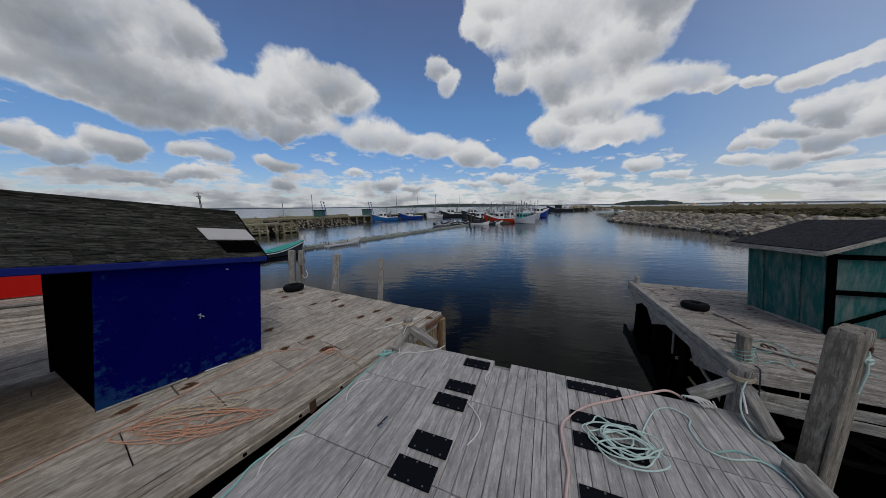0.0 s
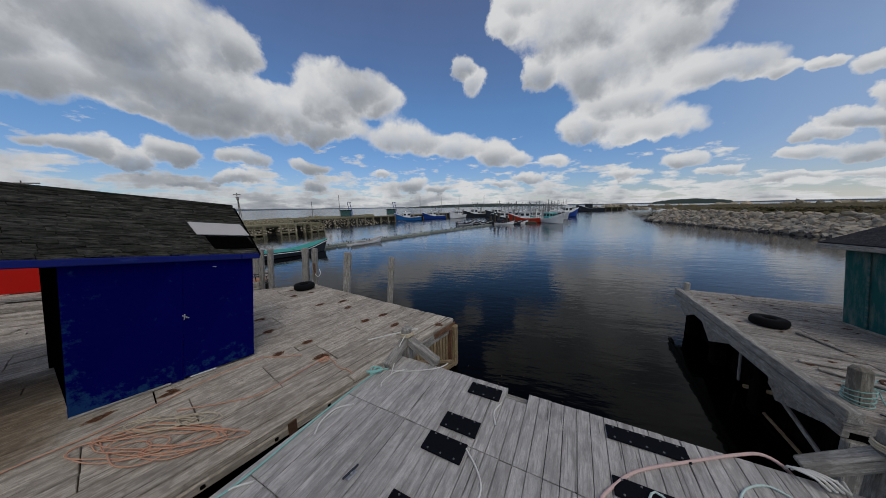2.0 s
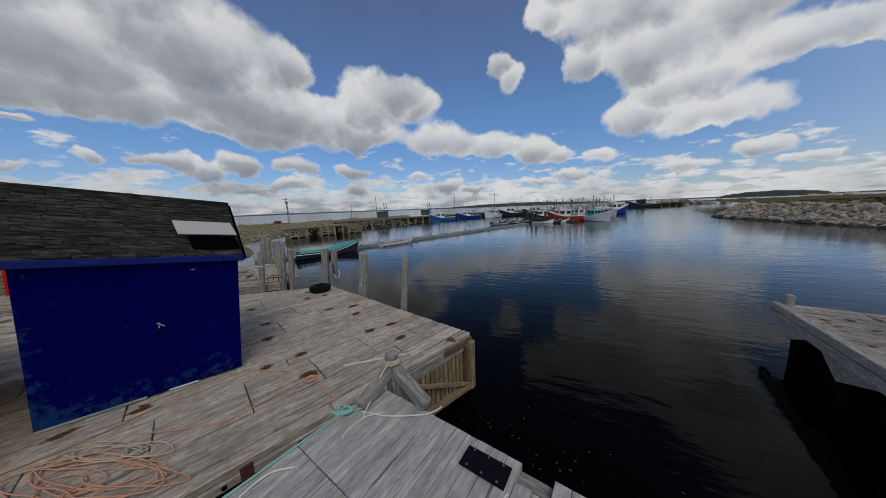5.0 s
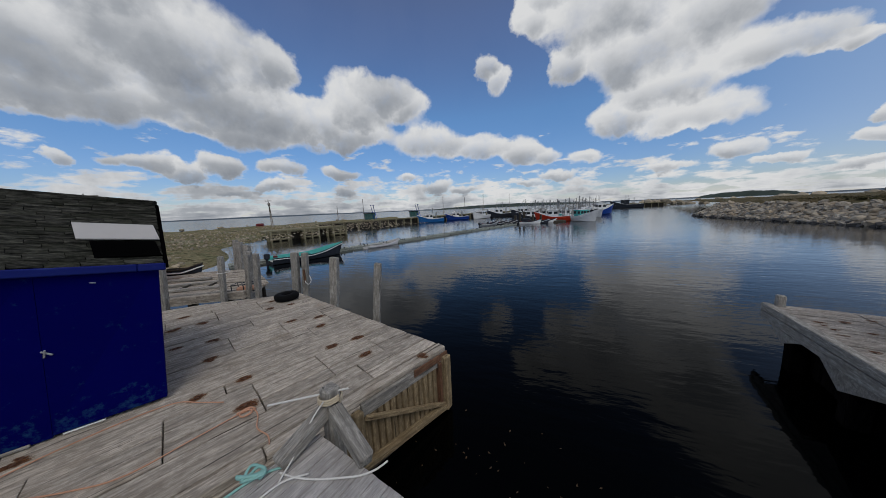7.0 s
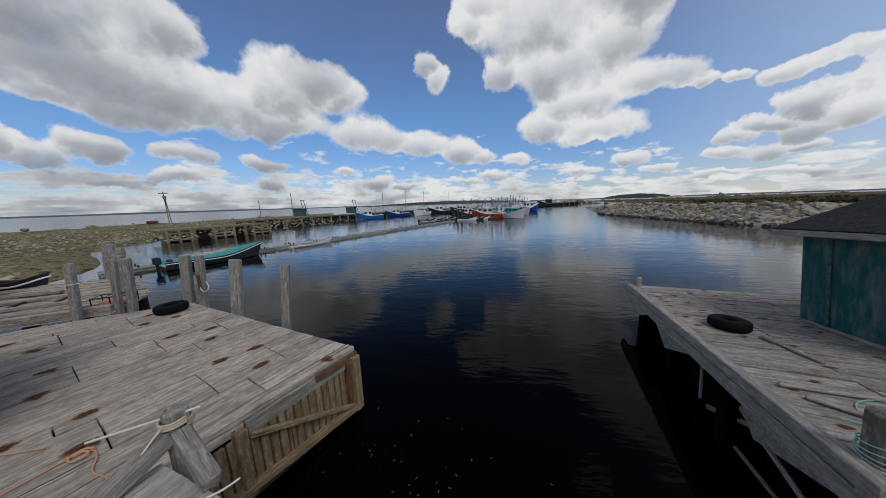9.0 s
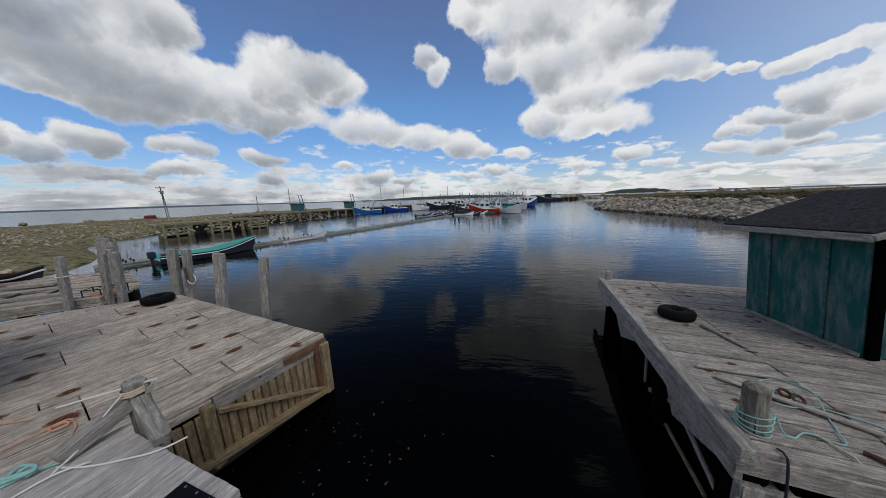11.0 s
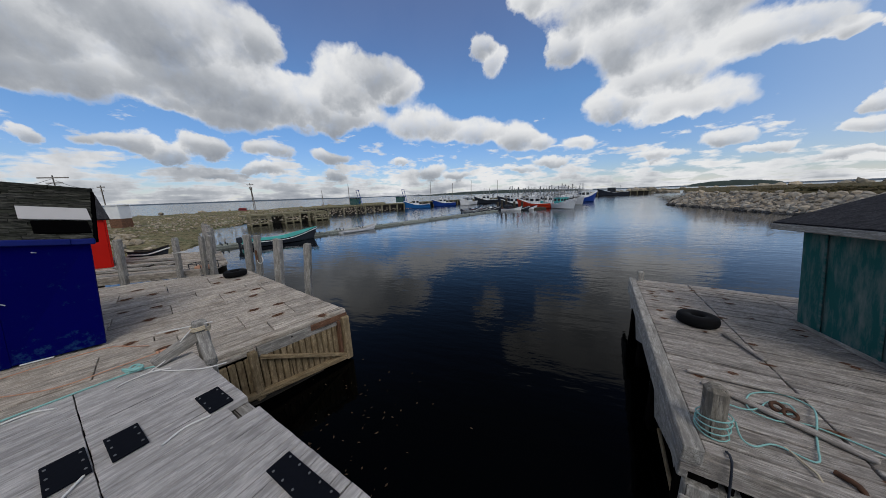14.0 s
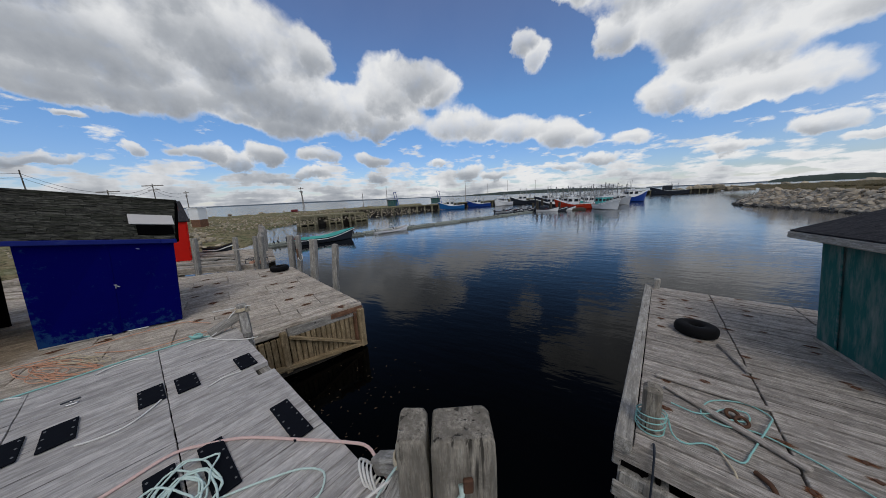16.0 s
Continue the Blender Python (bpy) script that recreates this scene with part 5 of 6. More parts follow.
low = base("lower_platform", qp(5, 2, WATER), "low weathered timber platform with loose planks behind the wharf", "platform", kind="structure")
rng = random.Random(31)
PLAT = [qp(1.0, 0.20)[:2], qp(0.9, 1.6)[:2], qp(2.4, 4.4)[:2], qp(9.5, 5.2)[:2], qp(9.5, 0.20)[:2]]
plank_deck(PLAT, (QB.x, QB.y), 0.28, ZP, 0.06, "deck_old", low, rng, lambda row, r, o: [-9.0 + 2.3 * k + 0.8 * (row % 3) for k in range(-2, 12)], 0.10, 0.02)
NOTCH = [qp(3.3, 0.14)[:2], qp(9.5, 0.14)[:2], (-12.5, 1.95), (-7.2, 2.36), (-6.10, 2.80), (-6.17, 3.35), (-6.75, 4.9)]
plank_deck(NOTCH, (QB.x, QB.y), 0.24, ZP, 0.06, "deck_old", low, rng, lambda row, r, o: [-9.0 + 2.6 * k + 0.9 * (row % 2) for k in range(-2, 12)], 0.05, 0.03)
beam("kerb_timber", qp(1.0, 0.30, ZP + 0.06), qp(4.2, 0.30, ZP + 0.06), 0.16, 0.14, "deck_old", low)
beam("kerb_timber", qp(4.3, 0.30, ZP + 0.06), qp(9.4, 0.30, ZP + 0.06), 0.16, 0.14, "deck_old", low)
beam("kerb_timber", qp(1.2, 0.75, ZP + 0.03), qp(4.6, 0.80, ZP + 0.03), 0.12, 0.08, "timber_grey", low)
for s in (1.5, 3.5, 5.5, 7.5, 9.2):
    for o in (0.4, 2.4):
        x, y, _ = qp(s, o)
        link("pile", tube_mesh("pile", [Vector((x, y, -3)), Vector((x, y, ZP - 0.1))], 0.14, "timber_wet", 8), low)


def mooring_pile(x, y, top, w, seed, lean=0.0):
    r = random.Random(seed)
    b = base("mooring_pile", (x, y, WATER), "weathered squared grey mooring pile standing in the water", "pile", "mooring piles")
    h = top - (-3.0)
    me = pile_block("shaft", w * 1.25, w * 1.15, h, 0, seed, "timber_grey")
    m = Matrix.Translation((x - 0.115, y - 0.10, -3.0 + h / 2)) @ Matrix.Rotation(radians(4.5 + r.uniform(-1, 1) + lean), 4, Vector((-0.65, 0.76, 0))) @ Matrix.Rotation(radians(20 + r.uniform(-8, 8)), 4, "Z") @ Matrix.Rotation(radians(-90), 4, "Y")
    link("shaft", me, b, m)
    return b


mooring_pile(-3.33, 7.16, 0.95, 0.145, 70)
mooring_pile(-1.74, 6.58, 0.97, 0.11, 71, 1.5)
mooring_pile(-5.10, 7.66, 0.96, 0.14, 72)
mooring_pile(-4.88, 7.78, 0.93, 0.12, 73)
for i, (x, y, top, w) in enumerate(((-6.28, 6.50, 1.04, 0.095), (-6.10, 7.0, 1.0, 0.09), (-5.80, 7.06, 1.02, 0.105), (-7.45, 5.85, 1.07, 0.115), (-7.2, 7.75, 0.95, 0.12),
                                    (-7.9, 8.2, 0.95, 0.13), (-9.0, 8.9, 0.95, 0.13), (-9.8, 9.4, 0.9, 0.14), (-11.6, 10.3, 0.9, 0.16), (-13.0, 11.0, 0.9, 0.16))):
    mooring_pile(x, y, top, w, 80 + i)

# ---- red shed on the lower platform ----
redshed = base("red_shed", qp(8.8, 6, ZP), "bright red painted shed with a dark shingled roof", "shed")
R0 = Vector((-10.35, 6.62))
RD, RN = Vector((-0.80, -0.60)), Vector((-0.985, 0.17))


def rs(a, b, z):
    p = R0 + RD * (a - 0.09 * z) + RN * b
    return (p.x, p.y, z)


slab("wall", [rs(4.65, 0, ZP + 0.012), rs(0, 0, ZP + 0.012), rs(0, 0, 1.60), rs(4.65, 0, 1.60)], 0.05, "red_paint", redshed)
slab("end_wall", [rs(0, 0.05, ZP + 0.012), rs(0, 2.4, ZP + 0.012), rs(0, 2.4, 1.60), rs(0, 0.05, 1.60)], 0.05, "red_paint", redshed)
slab("gable", [rs(-0.003, 0, 1.60), rs(-0.003, 2.4, 1.60), rs(-0.003, 1.25, 2.32), rs(-0.003, 1.15, 2.32)], 0.05, "red_paint", redshed)
slab("back_wall", [rs(0, 2.4, ZP + 0.012), rs(4.65, 2.4, ZP + 0.012), rs(4.65, 2.4, 1.6), rs(0, 2.4, 1.6)], 0.05, "red_paint", redshed)
slab("roof_slope", [rs(4.85, -0.12, 1.56), rs(-0.12, -0.12, 1.56), rs(-0.12, 1.2, 2.38), rs(4.85, 1.2, 2.38)], 0.05, "shingle_slate", redshed)
slab("roof_slope", [rs(4.85, 1.2, 2.38), rs(-0.12, 1.2, 2.38), rs(-0.12, 2.52, 1.56), rs(4.85, 2.52, 1.56)], 0.05, "shingle_slate", redshed)
beam("corner_board", rs(-0.03, -0.03, ZP + 0.01), rs(-0.03, -0.03, 1.58), 0.09, 0.03, "red_paint", redshed)
# small white shed further back
wshed = base("white_shed", (-38.3, 17.7, 0), "small white shed standing on the shore", "shed")
wm = Matrix.Translation((-38.3, 17.7, 0.0)) @ Matrix.Rotation(radians(25), 4, "Z")
link("foundation", box_mesh(1.15, 1.15, 1.6, "timber_rusty", 0.02), wshed, wm @ Matrix.Translation((0, 0, -0.15)))
link("wall", box_mesh(1.2, 1.2, 1.4, "white_paint", 0.02), wshed, wm @ Matrix.Translation((0, 0, 1.32)))
link("roof", box_mesh(1.35, 1.35, 0.12, "white_paint", 0.02), wshed, wm @ Matrix.Translation((0, 0, 2.06)))
far_off(wshed)

# ================= boats =================
def hull_width(t, B, stern):
    return B / 2 * (stern + (1 - stern) * min(1, (t + 1) * 1.5)) * (1 - max(0.0, t) ** 2.6) ** 0.8 + 0.01


def hull_rim(t, L, B, H, stern=0.85):
    return (t * L / 2 + 0.06 * L * max(0, t) ** 3 + 0.05 * L * max(0, t) ** 8, hull_width(t, B, stern), H * (0.72 + 0.10 * max(0, -t) + 0.86 * max(0.0, t) ** 1.7))


def hull_mesh(name, L, B, H, mat, inside, n=14, stern=0.85, keel=-0.35):
    """An open hull along +x: bow at L/2, its waterline at z = 0; outer and inner skin."""
    verts, faces, inner = [], [], []
    for i in range(n + 1):
        t = -1 + 2 * i / n
        x, w, sheer = hull_rim(t, L, B, H, stern)
        lean = x - (t * L / 2)
        for y, z, k in ((0, keel, 0), (0.55, keel * 0.5, 0.1), (0.86, 0.1 * H, 0.4), (1.0, sheer, 1), (0.93, sheer, 1), (0.86, sheer * 0.45, 0.6), (0, sheer * 0.40, 0.6)):
            verts.append((t * L / 2 + lean * k, y * w, z))
    m = 7
    for i in range(n):
        for j in range(m - 1):
            a = i * m + j
            faces.append((a, a + 1, a + m + 1, a + m))
            inner.append(2 if j == 5 else int(j >= 3))
    k = len(verts)
    faces += [tuple(range(m)), tuple(range(n * m, n * m + m))[::-1]]
    inner += [0, 0]
    verts += [(x, -y, z) for x, y, z in verts]
    faces += [tuple(k + q for q in reversed(f)) for f in list(faces)]
    inner += inner
    me = mesh(name, verts, faces, mat, False)
    me.materials.append(MATS[inside])
    me.materials.append(MATS["board_pale"])
    me.polygons.foreach_set("material_index", np.array(inner, dtype=np.int32))
    return me


def rim_tube(m, L, B, H, r, mat, parent, drop=0.0):
    pts = [hull_rim(-1 + 2 * i / 16, L, B, H) for i in range(17)]
    loop = [m @ Vector((x, y, z - drop)) for x, y, z in pts] + [m @ Vector((x, -y, z - drop)) for x, y, z in reversed(pts)]
    return link("gunwale", tube_mesh("gunwale", loop, r, mat, 6), parent)


def placed(x, y, z, head):
    """A pose whose +x points along head, in degrees from +y towards +x."""
    return Matrix.Translation((x, y, z)) @ Matrix.Rotation(radians(90 - head), 4, "Z")


def box_at(name, m, c, size, mat, parent, label="", ch=0.03):
    return link(name, box_mesh(*size, mat, ch), parent, m @ Matrix.Translation(c), label)


def rod(name, m, p0, p1, r, mat, parent, label=""):
    return link(name, tube_mesh(name, [m @ Vector(p0), m @ Vector(p1)], r, mat, 6), parent, None, label)


def fishing_boat(x, y, head, L, hull, cabin, label, masts=1, tall=5.0, B=None, cab=0.1):
    b = base("fishing_boat", (x, y, SEA), label, "boat", "moored boats")
    m = placed(x, y, SEA, head)
    B = B or L * 0.34
    H = L * 0.19
    link("hull", hull_mesh("hull", L, B, H, hull, "white_paint"), b, m)
    rim_tube(m, L, B, H, 0.05, "white_paint", b)
    rim_tube(m, L, B * 1.01, H, 0.04, hull, b, 0.22 * H)
    cx, cl, cw, chh = L * cab, L * 0.28, B * 0.66, L * 0.23
    house = box_at("wheelhouse", m, (cx, 0, H * 0.5 + chh / 2), (cl, cw, chh), cabin, b, "", 0.06)
    box_at("wheelhouse_roof", m, (cx, 0, H * 0.5 + chh + 0.05), (cl * 1.12, cw * 1.1, 0.1), "white_paint", house)
    box_at("foredeck", m, (cx + L * 0.22, 0, H * 0.66), (L * 0.20, B * 0.5, H * 0.3), "white_paint", b)
    for s in (-1, 1):
        for k in (-0.28, 0.28):
            box_at("window", m, (cx + cl * k, s * (cw / 2 + 0.01), H * 0.5 + chh * 0.68), (cl * 0.36, 0.03, chh * 0.32), "dark_glass", house, "", 0.005)
    for k in (-0.3, 0, 0.3):
        box_at("window", m, (cx + cl / 2 + 0.01, cw * k, H * 0.5 + chh * 0.68), (0.03, cw * 0.24, chh * 0.32), "dark_glass", house, "", 0.005)
        box_at("window", m, (cx - cl / 2 - 0.01, cw * k, H * 0.5 + chh * 0.68), (0.03, cw * 0.24, chh * 0.32), "dark_glass", house, "", 0.005)
    r = random.Random(int(abs(x * 7 + y)))
    for k in range(masts):
        mx = cx - cl * 0.5 - k * L * 0.22
        top = H + 0.66 * tall * r.uniform(0.85, 1.1)
        rod("mast", m, (mx, 0, H * 0.4), (mx, 0, top), 0.075, "mast", b)
        rod("boom", m, (mx, 0, top * 0.55), (mx - L * 0.28, r.uniform(-0.5, 0.5), top * 0.78), 0.055, "mast", b)
        rod("stay", m, (mx, 0, top), (L * 0.46, 0, H * 1.1), 0.02, "mast", b)
        rod("crosstree", m, (mx, -0.7, top * 0.82), (mx, 0.7, top * 0.82), 0.05, "mast", b)
        rod("gantry", m, (mx - L * 0.12, -0.9, H * 0.5), (mx - L * 0.12, -0.5, top * 0.6), 0.05, "mast", b)
        rod("gantry", m, (mx - L * 0.12, 0.9, H * 0.5), (mx - L * 0.12, 0.5, top * 0.6), 0.05, "mast", b)
        rod("gantry_bar", m, (mx - L * 0.12, -0.6, top * 0.6), (mx - L * 0.12, 0.6, top * 0.6), 0.05, "mast", b)
    for k in range(3):
        hx, hy = cx + cl * r.uniform(-0.4, 0.4), cw * r.uniform(-0.45, 0.45)
        rod("aerial", m, (hx, hy, H + chh * 0.5), (hx + r.uniform(-0.2, 0.2), hy, H + chh + tall * r.uniform(0.12, 0.36)), 0.03, "mast", b)
    box_at("radar", m, (cx + cl * 0.2, 0, H * 0.5 + chh + 0.35), (0.3, 0.9, 0.14), "white_paint", b)
    rod("arch", m, (cx - L * 0.3, -cw * 0.6, H * 0.6), (cx - L * 0.3, -cw * 0.5, H + chh * 0.9), 0.05, "mast", b)
    rod("arch", m, (cx - L * 0.3, cw * 0.6, H * 0.6), (cx - L * 0.3, cw * 0.5, H + chh * 0.9), 0.05, "mast", b)
    rod("arch", m, (cx - L * 0.3, -cw * 0.5, H + chh * 0.9), (cx - L * 0.3, cw * 0.5, H + chh * 0.9), 0.05, "mast", b)
    rod("antenna", m, (cx, 0.3, H + chh), (cx, 0.35, H + chh + tall * 0.3), 0.025, "mast", b)
    return far_off(b)


fishing_boat(-25.0, 67.5, -112, 6.6, "hull_blue", "white_paint", "bright blue fishing boat with a white wheelhouse", 1, 4.2)
fishing_boat(-20.6, 78, -110, 6.6, "hull_navy", "white_paint", "royal blue fishing boat with a white cabin", 1, 4.6)
fishing_boat(-14.2, 81, -160, 7.0, "white_paint", "white_paint", "white fishing boat with a high white cabin", 1, 4.0, 3.6, 0.0)
fishing_boat(-9.0, 90, -100, 8.0, "hull_dark", "white_paint", "dark-hulled fishing boat with a pale cabin", 1, 5.0)
fishing_boat(-1.5, 88, -120, 8.0, "hull_dark", "white_paint", "black-hulled fishing boat with an orange-trimmed cabin", 1, 5.5)
fishing_boat(5.2, 58.5, -80, 6.6, "hull_red", "white_paint", "bright red fishing boat with a white wheelhouse", 1, 4.2, 2.8, 0.05)
fishing_boat(9.6, 56.5, 150, 6.4, "white_paint", "hull_aqua", "pale hulled fishing boat with an aqua cabin", 2, 4.2, 3.0, 0.0)
fishing_boat(17.5, 84, 60, 9.0, "hull_navy", "white_paint", "navy blue fishing boat with white cabin", 1, 5.0)
for i, (x, y, h) in enumerate(((1.2, 63, -90), (4.5, 66, -85), (8.2, 65, -100), (11.5, 67, 160), (13.8, 72, 150), (7.0, 74, -90), (2.0, 76, -95))):
    fishing_boat(x, y, h, 6.4, ("hull_dark", "white_paint", "hull_aqua")[i % 3], "white_paint", "rafted fishing boat with tall masts and booms", 2, 5.2, 2.5)
fishing_boat(44, 150, -80, 12, "hull_dark", "hull_dark", "long dark trawler moored at the far pier", 1, 4.0, 3.0)


def skiff(x, y, head, L, hull, inside, label, motor=True, H=0.62, name="skiff", z=SEA):
    b = base(name, (x, y, z), label, "boat")
    m = placed(x, y, z, head)
    link("hull", hull_mesh("hull", L, L * 0.33, H, hull, inside, keel=-0.12), b, m)
    rim_tube(m, L, L * 0.33, H, 0.028, inside, b)
    rim_tube(m, L, L * 0.335, H, 0.03, "white_paint", b, 0.12)
    for k in (-0.25, 0.1):
        box_at("thwart", m, (L * k, 0, H * 0.55), (0.22, L * 0.30, 0.05), inside, b, "", 0.01)
    if motor:
        motor = box_at("outboard", m, (-L / 2 - 0.18, 0, H * 0.95), (0.34, 0.30, 0.42), "hull_dark", b, "black outboard motor", 0.06)
        box_at("motor_leg", m, (-L / 2 - 0.20, 0, H * 0.3), (0.14, 0.12, 0.9), "hull_dark", motor)
        box_at("fuel_can", m, (-L / 2 + 0.25, -0.35, H * 0.85), (0.25, 0.2, 0.22), "car_red", b, "red fuel can", 0.03)
    return far_off(b) if z == SEA else b


skiff(-15.42, 17.22, 23.5, 4.8, "hull_dark", "deck_teal", "open dark skiff with a teal interior and white rail")
skiff(-13.0, 23.9, 24.0, 3.6, "white_paint", "board_pale", "low white dinghy moored along the floating walkway", False, 0.34, "dinghy")
for i, (x, y, h, c) in enumerate(((-3.6, 51.6, 70, "hull_dark"), (-5.2, 50.6, 60, "hull_dark"), (-1.2, 52.6, -80, "hull_dark"), (0.4, 51.6, 90, "white_paint"), (1.8, 52.4, 80, "hull_dark"), (3.2, 53.4, 70, "white_paint"), (-6.6, 49.0, 50, "galvanised"))):
    skiff(x, y, h, 3.4, c, "hull_dark", "small workboat tied at the end of the floating walkway", True, 0.5, "workboat")
punt = skiff(-11.85, 8.2, 55, 1.15, "hull_dark", "timber_wet", "small black punt lying on the low platform", False, 0.22, "punt", ZP + 0.03)

# ---- floating walkway ----
F0, F1 = Vector((-18.6, 13.6)), Vector((-2.0, 50.3))
FD = (F1 - F0).normalized()
FN = Vector((FD.y, -FD.x))
walkway = base("floating_walkway", (F0.x, F0.y, SEA), "long narrow floating walkway with low mooring cleats", "walkway", kind="structure")
n_sec = 9
for i in range(n_sec):
    a, b_ = F0.lerp(F1, i / n_sec + 0.002), F0.lerp(F1, (i + 1) / n_sec - 0.002)
    beam("float_section", (a.x, a.y, SEA + 0.06), (b_.x, b_.y, SEA + 0.06), 0.85, 0.22, "float_grey", walkway, "", 0.03)
    for s in (-1, 1):
        p, q = a + FN * 0.42 * s, b_ + FN * 0.42 * s
        beam("kerb", (p.x, p.y, SEA + 0.20), (q.x, q.y, SEA + 0.20), 0.10, 0.07, "float_grey", walkway)
    for k in (0.25, 0.32, 0.75, 0.82):
        for s in (-1, 1):
            p = a.lerp(b_, k) + FN * 0.4 * s
            beam("cleat", (p.x, p.y, SEA + 0.22), (p.x, p.y, SEA + 0.40), 0.07, 0.07, "hull_dark", walkway)
head_float = base("float_head", (0.5, 53.6, SEA), "wide timber float with piles at the walkway end", "float", kind="structure")
beam("float_section", (-3.5, 53.2, SEA + 0.15), (6.5, 55.2, SEA + 0.15), 2.4, 0.4, "timber_wet", head_float)
for x, y, h in ((-1.3, 53.0, 2.0), (-0.6, 54.6, 2.2), (1.0, 53.4, 1.6), (-2.2, 54.4, 1.5), (2.4, 54.9, 1.5)):
    beam("pile", (x, y, -3), (x, y, SEA + h), 0.35, 0.35, "timber_wet", head_float)
box_at("net_heap", Matrix.Translation((-0.2, 54.0, 0)), (0, 0, -0.75), (1.6, 1.3, 0.7), "hull_dark", head_float, "", 0.2)

far_off(walkway)
far_off(head_float)

# ---- far wharf on cribs and piles ----
def pile_wharf(name, line, width, top, spacing, label, cribs=(), rail=0.0):
    b = base(name, (*line[0], SEA), label, "wharf", kind="structure")
    for (x0, y0), (x1, y1) in zip(line, line[1:]):
        a, c = Vector((x0, y0)), Vector((x1, y1))
        d = (c - a).normalized()
        nrm = Vector((-d.y, d.x))
        mid0, mid1 = a + nrm * width / 2, c + nrm * width / 2
        beam("deck_slab", (mid0.x, mid0.y, top - 0.12), (mid1.x, mid1.y, top - 0.12), width, 0.20, "wharf_far", b)
        beam("edge_timber", (x0, y0, top + 0.06), (x1, y1, top + 0.06), 0.25, 0.22, "wharf_far", b)
        # Added sheet: the shade behind the piles as a dark surface.
        inner0, inner1 = a + nrm * 1.3, c + nrm * 1.3
        beam("shadow_sheet", (inner0.x, inner0.y, (top + SEA) / 2 - 0.2), (inner1.x, inner1.y, (top + SEA) / 2 - 0.2), 0.08, top - SEA - 0.1, "timber_wet", b, "dark sheet added for the shade between the piles")
        n = max(2, int((c - a).length / spacing))
        for i in range(n + 1):
            p = a.lerp(c, i / n)
            beam("pile", (p.x, p.y, -2.6), (p.x, p.y, top), 0.30, 0.30, "wharf_far", b)
            if rail:
                q = p + nrm * 0.2
                beam("rail_post", (q.x, q.y, top), (q.x, q.y, top + rail), 0.14, 0.14, "wharf_far", b)
        if rail:
            q0, q1 = a + nrm * 0.2, c + nrm * 0.2
            beam("rail", (q0.x, q0.y, top + rail), (q1.x, q1.y, top + rail), 0.12, 0.12, "wharf_far", b)
    return b


def crib(x, y, head, l, w, top, parent):
    m = placed(x, y, SEA, head)
    z, k = -0.1, 0
    while z < top - SEA:
        for s in (-1, 1):
            box_at("crib_log", m, (0, s * w / 2, z), (l, 0.2, 0.2), "wharf_far", parent)
            box_at("crib_log", m, (s * l / 2, 0, z + 0.18), (0.2, w, 0.2), "wharf_far", parent)
        z, k = z + 0.36, k + 1
    # Added dark core, for the shade between the logs.
    box_at("crib_shade_fill", m, (0, 0, (top - SEA) / 2 - 0.1), (l * 0.86, w * 0.86, top - SEA - 0.3), "timber_wet", parent)
    for s in (-1, 0, 1):
        box_at("crib_post", m, (s * l * 0.48, -w / 2 - 0.12, (top - SEA) / 2), (0.22, 0.2, top - SEA + 0.15), "wharf_far", parent)


old = pile_wharf("crib_wharf", [(-32.6, 26.9), (-28.1, 36.3)], 6.5, -0.02, 2.2, "old timber crib wharf with open bays and a low rail", (), 0.12)
for x, y in ((-32.3, 28.1), (-30.5, 31.8), (-28.7, 35.6)):
    crib(x, y, 25, 2.1, 1.6, -0.10, old)
far_off(old)
far_off(pile_wharf("pile_wharf", [(-41.5, 44.5), (-38.4, 48.9), (-34.6, 53.4), (-32.7, 57.6), (-28.5, 66), (-23, 79), (-14, 97), (4, 116)], 6.0, 0.08, 2.2, "long pile wharf with dark gaps between posts"))
far_off(pile_wharf("far_pier", [(34, 150), (62, 158)], 6.0, 0.6, 3.0, "distant dark pier beyond the moored boats"))


def hoist(x, y, z, label):
    b = base("hoist", (x, y, z), label, "hoist")
    m = Matrix.Translation((x, y, z))
    box_at("cabin", m, (0, 0, 0.75), (2.2, 1.6, 1.5), "teal_paint", b, "", 0.04)
    box_at("cabin_roof", m, (0, 0, 1.55), (2.5, 1.9, 0.12), "tar", b)
    for s in (0, 0.7):
        rod("arm", m, (1.3 + s, 0, 0), (0.5 + s, 0, 3.6), 0.07, "hull_navy", b)
    rod("jib", m, (0.5, 0, 3.6), (1.6, 0, 3.4), 0.06, "hull_navy", b)
    return far_off(b)


hoist(-38.5, 58.5, 0.25, "small dark wharf hoist with slanted blue arms")
hoist(-31.5, 70, 0.25, "dark wharf hoist with a slanted jib")


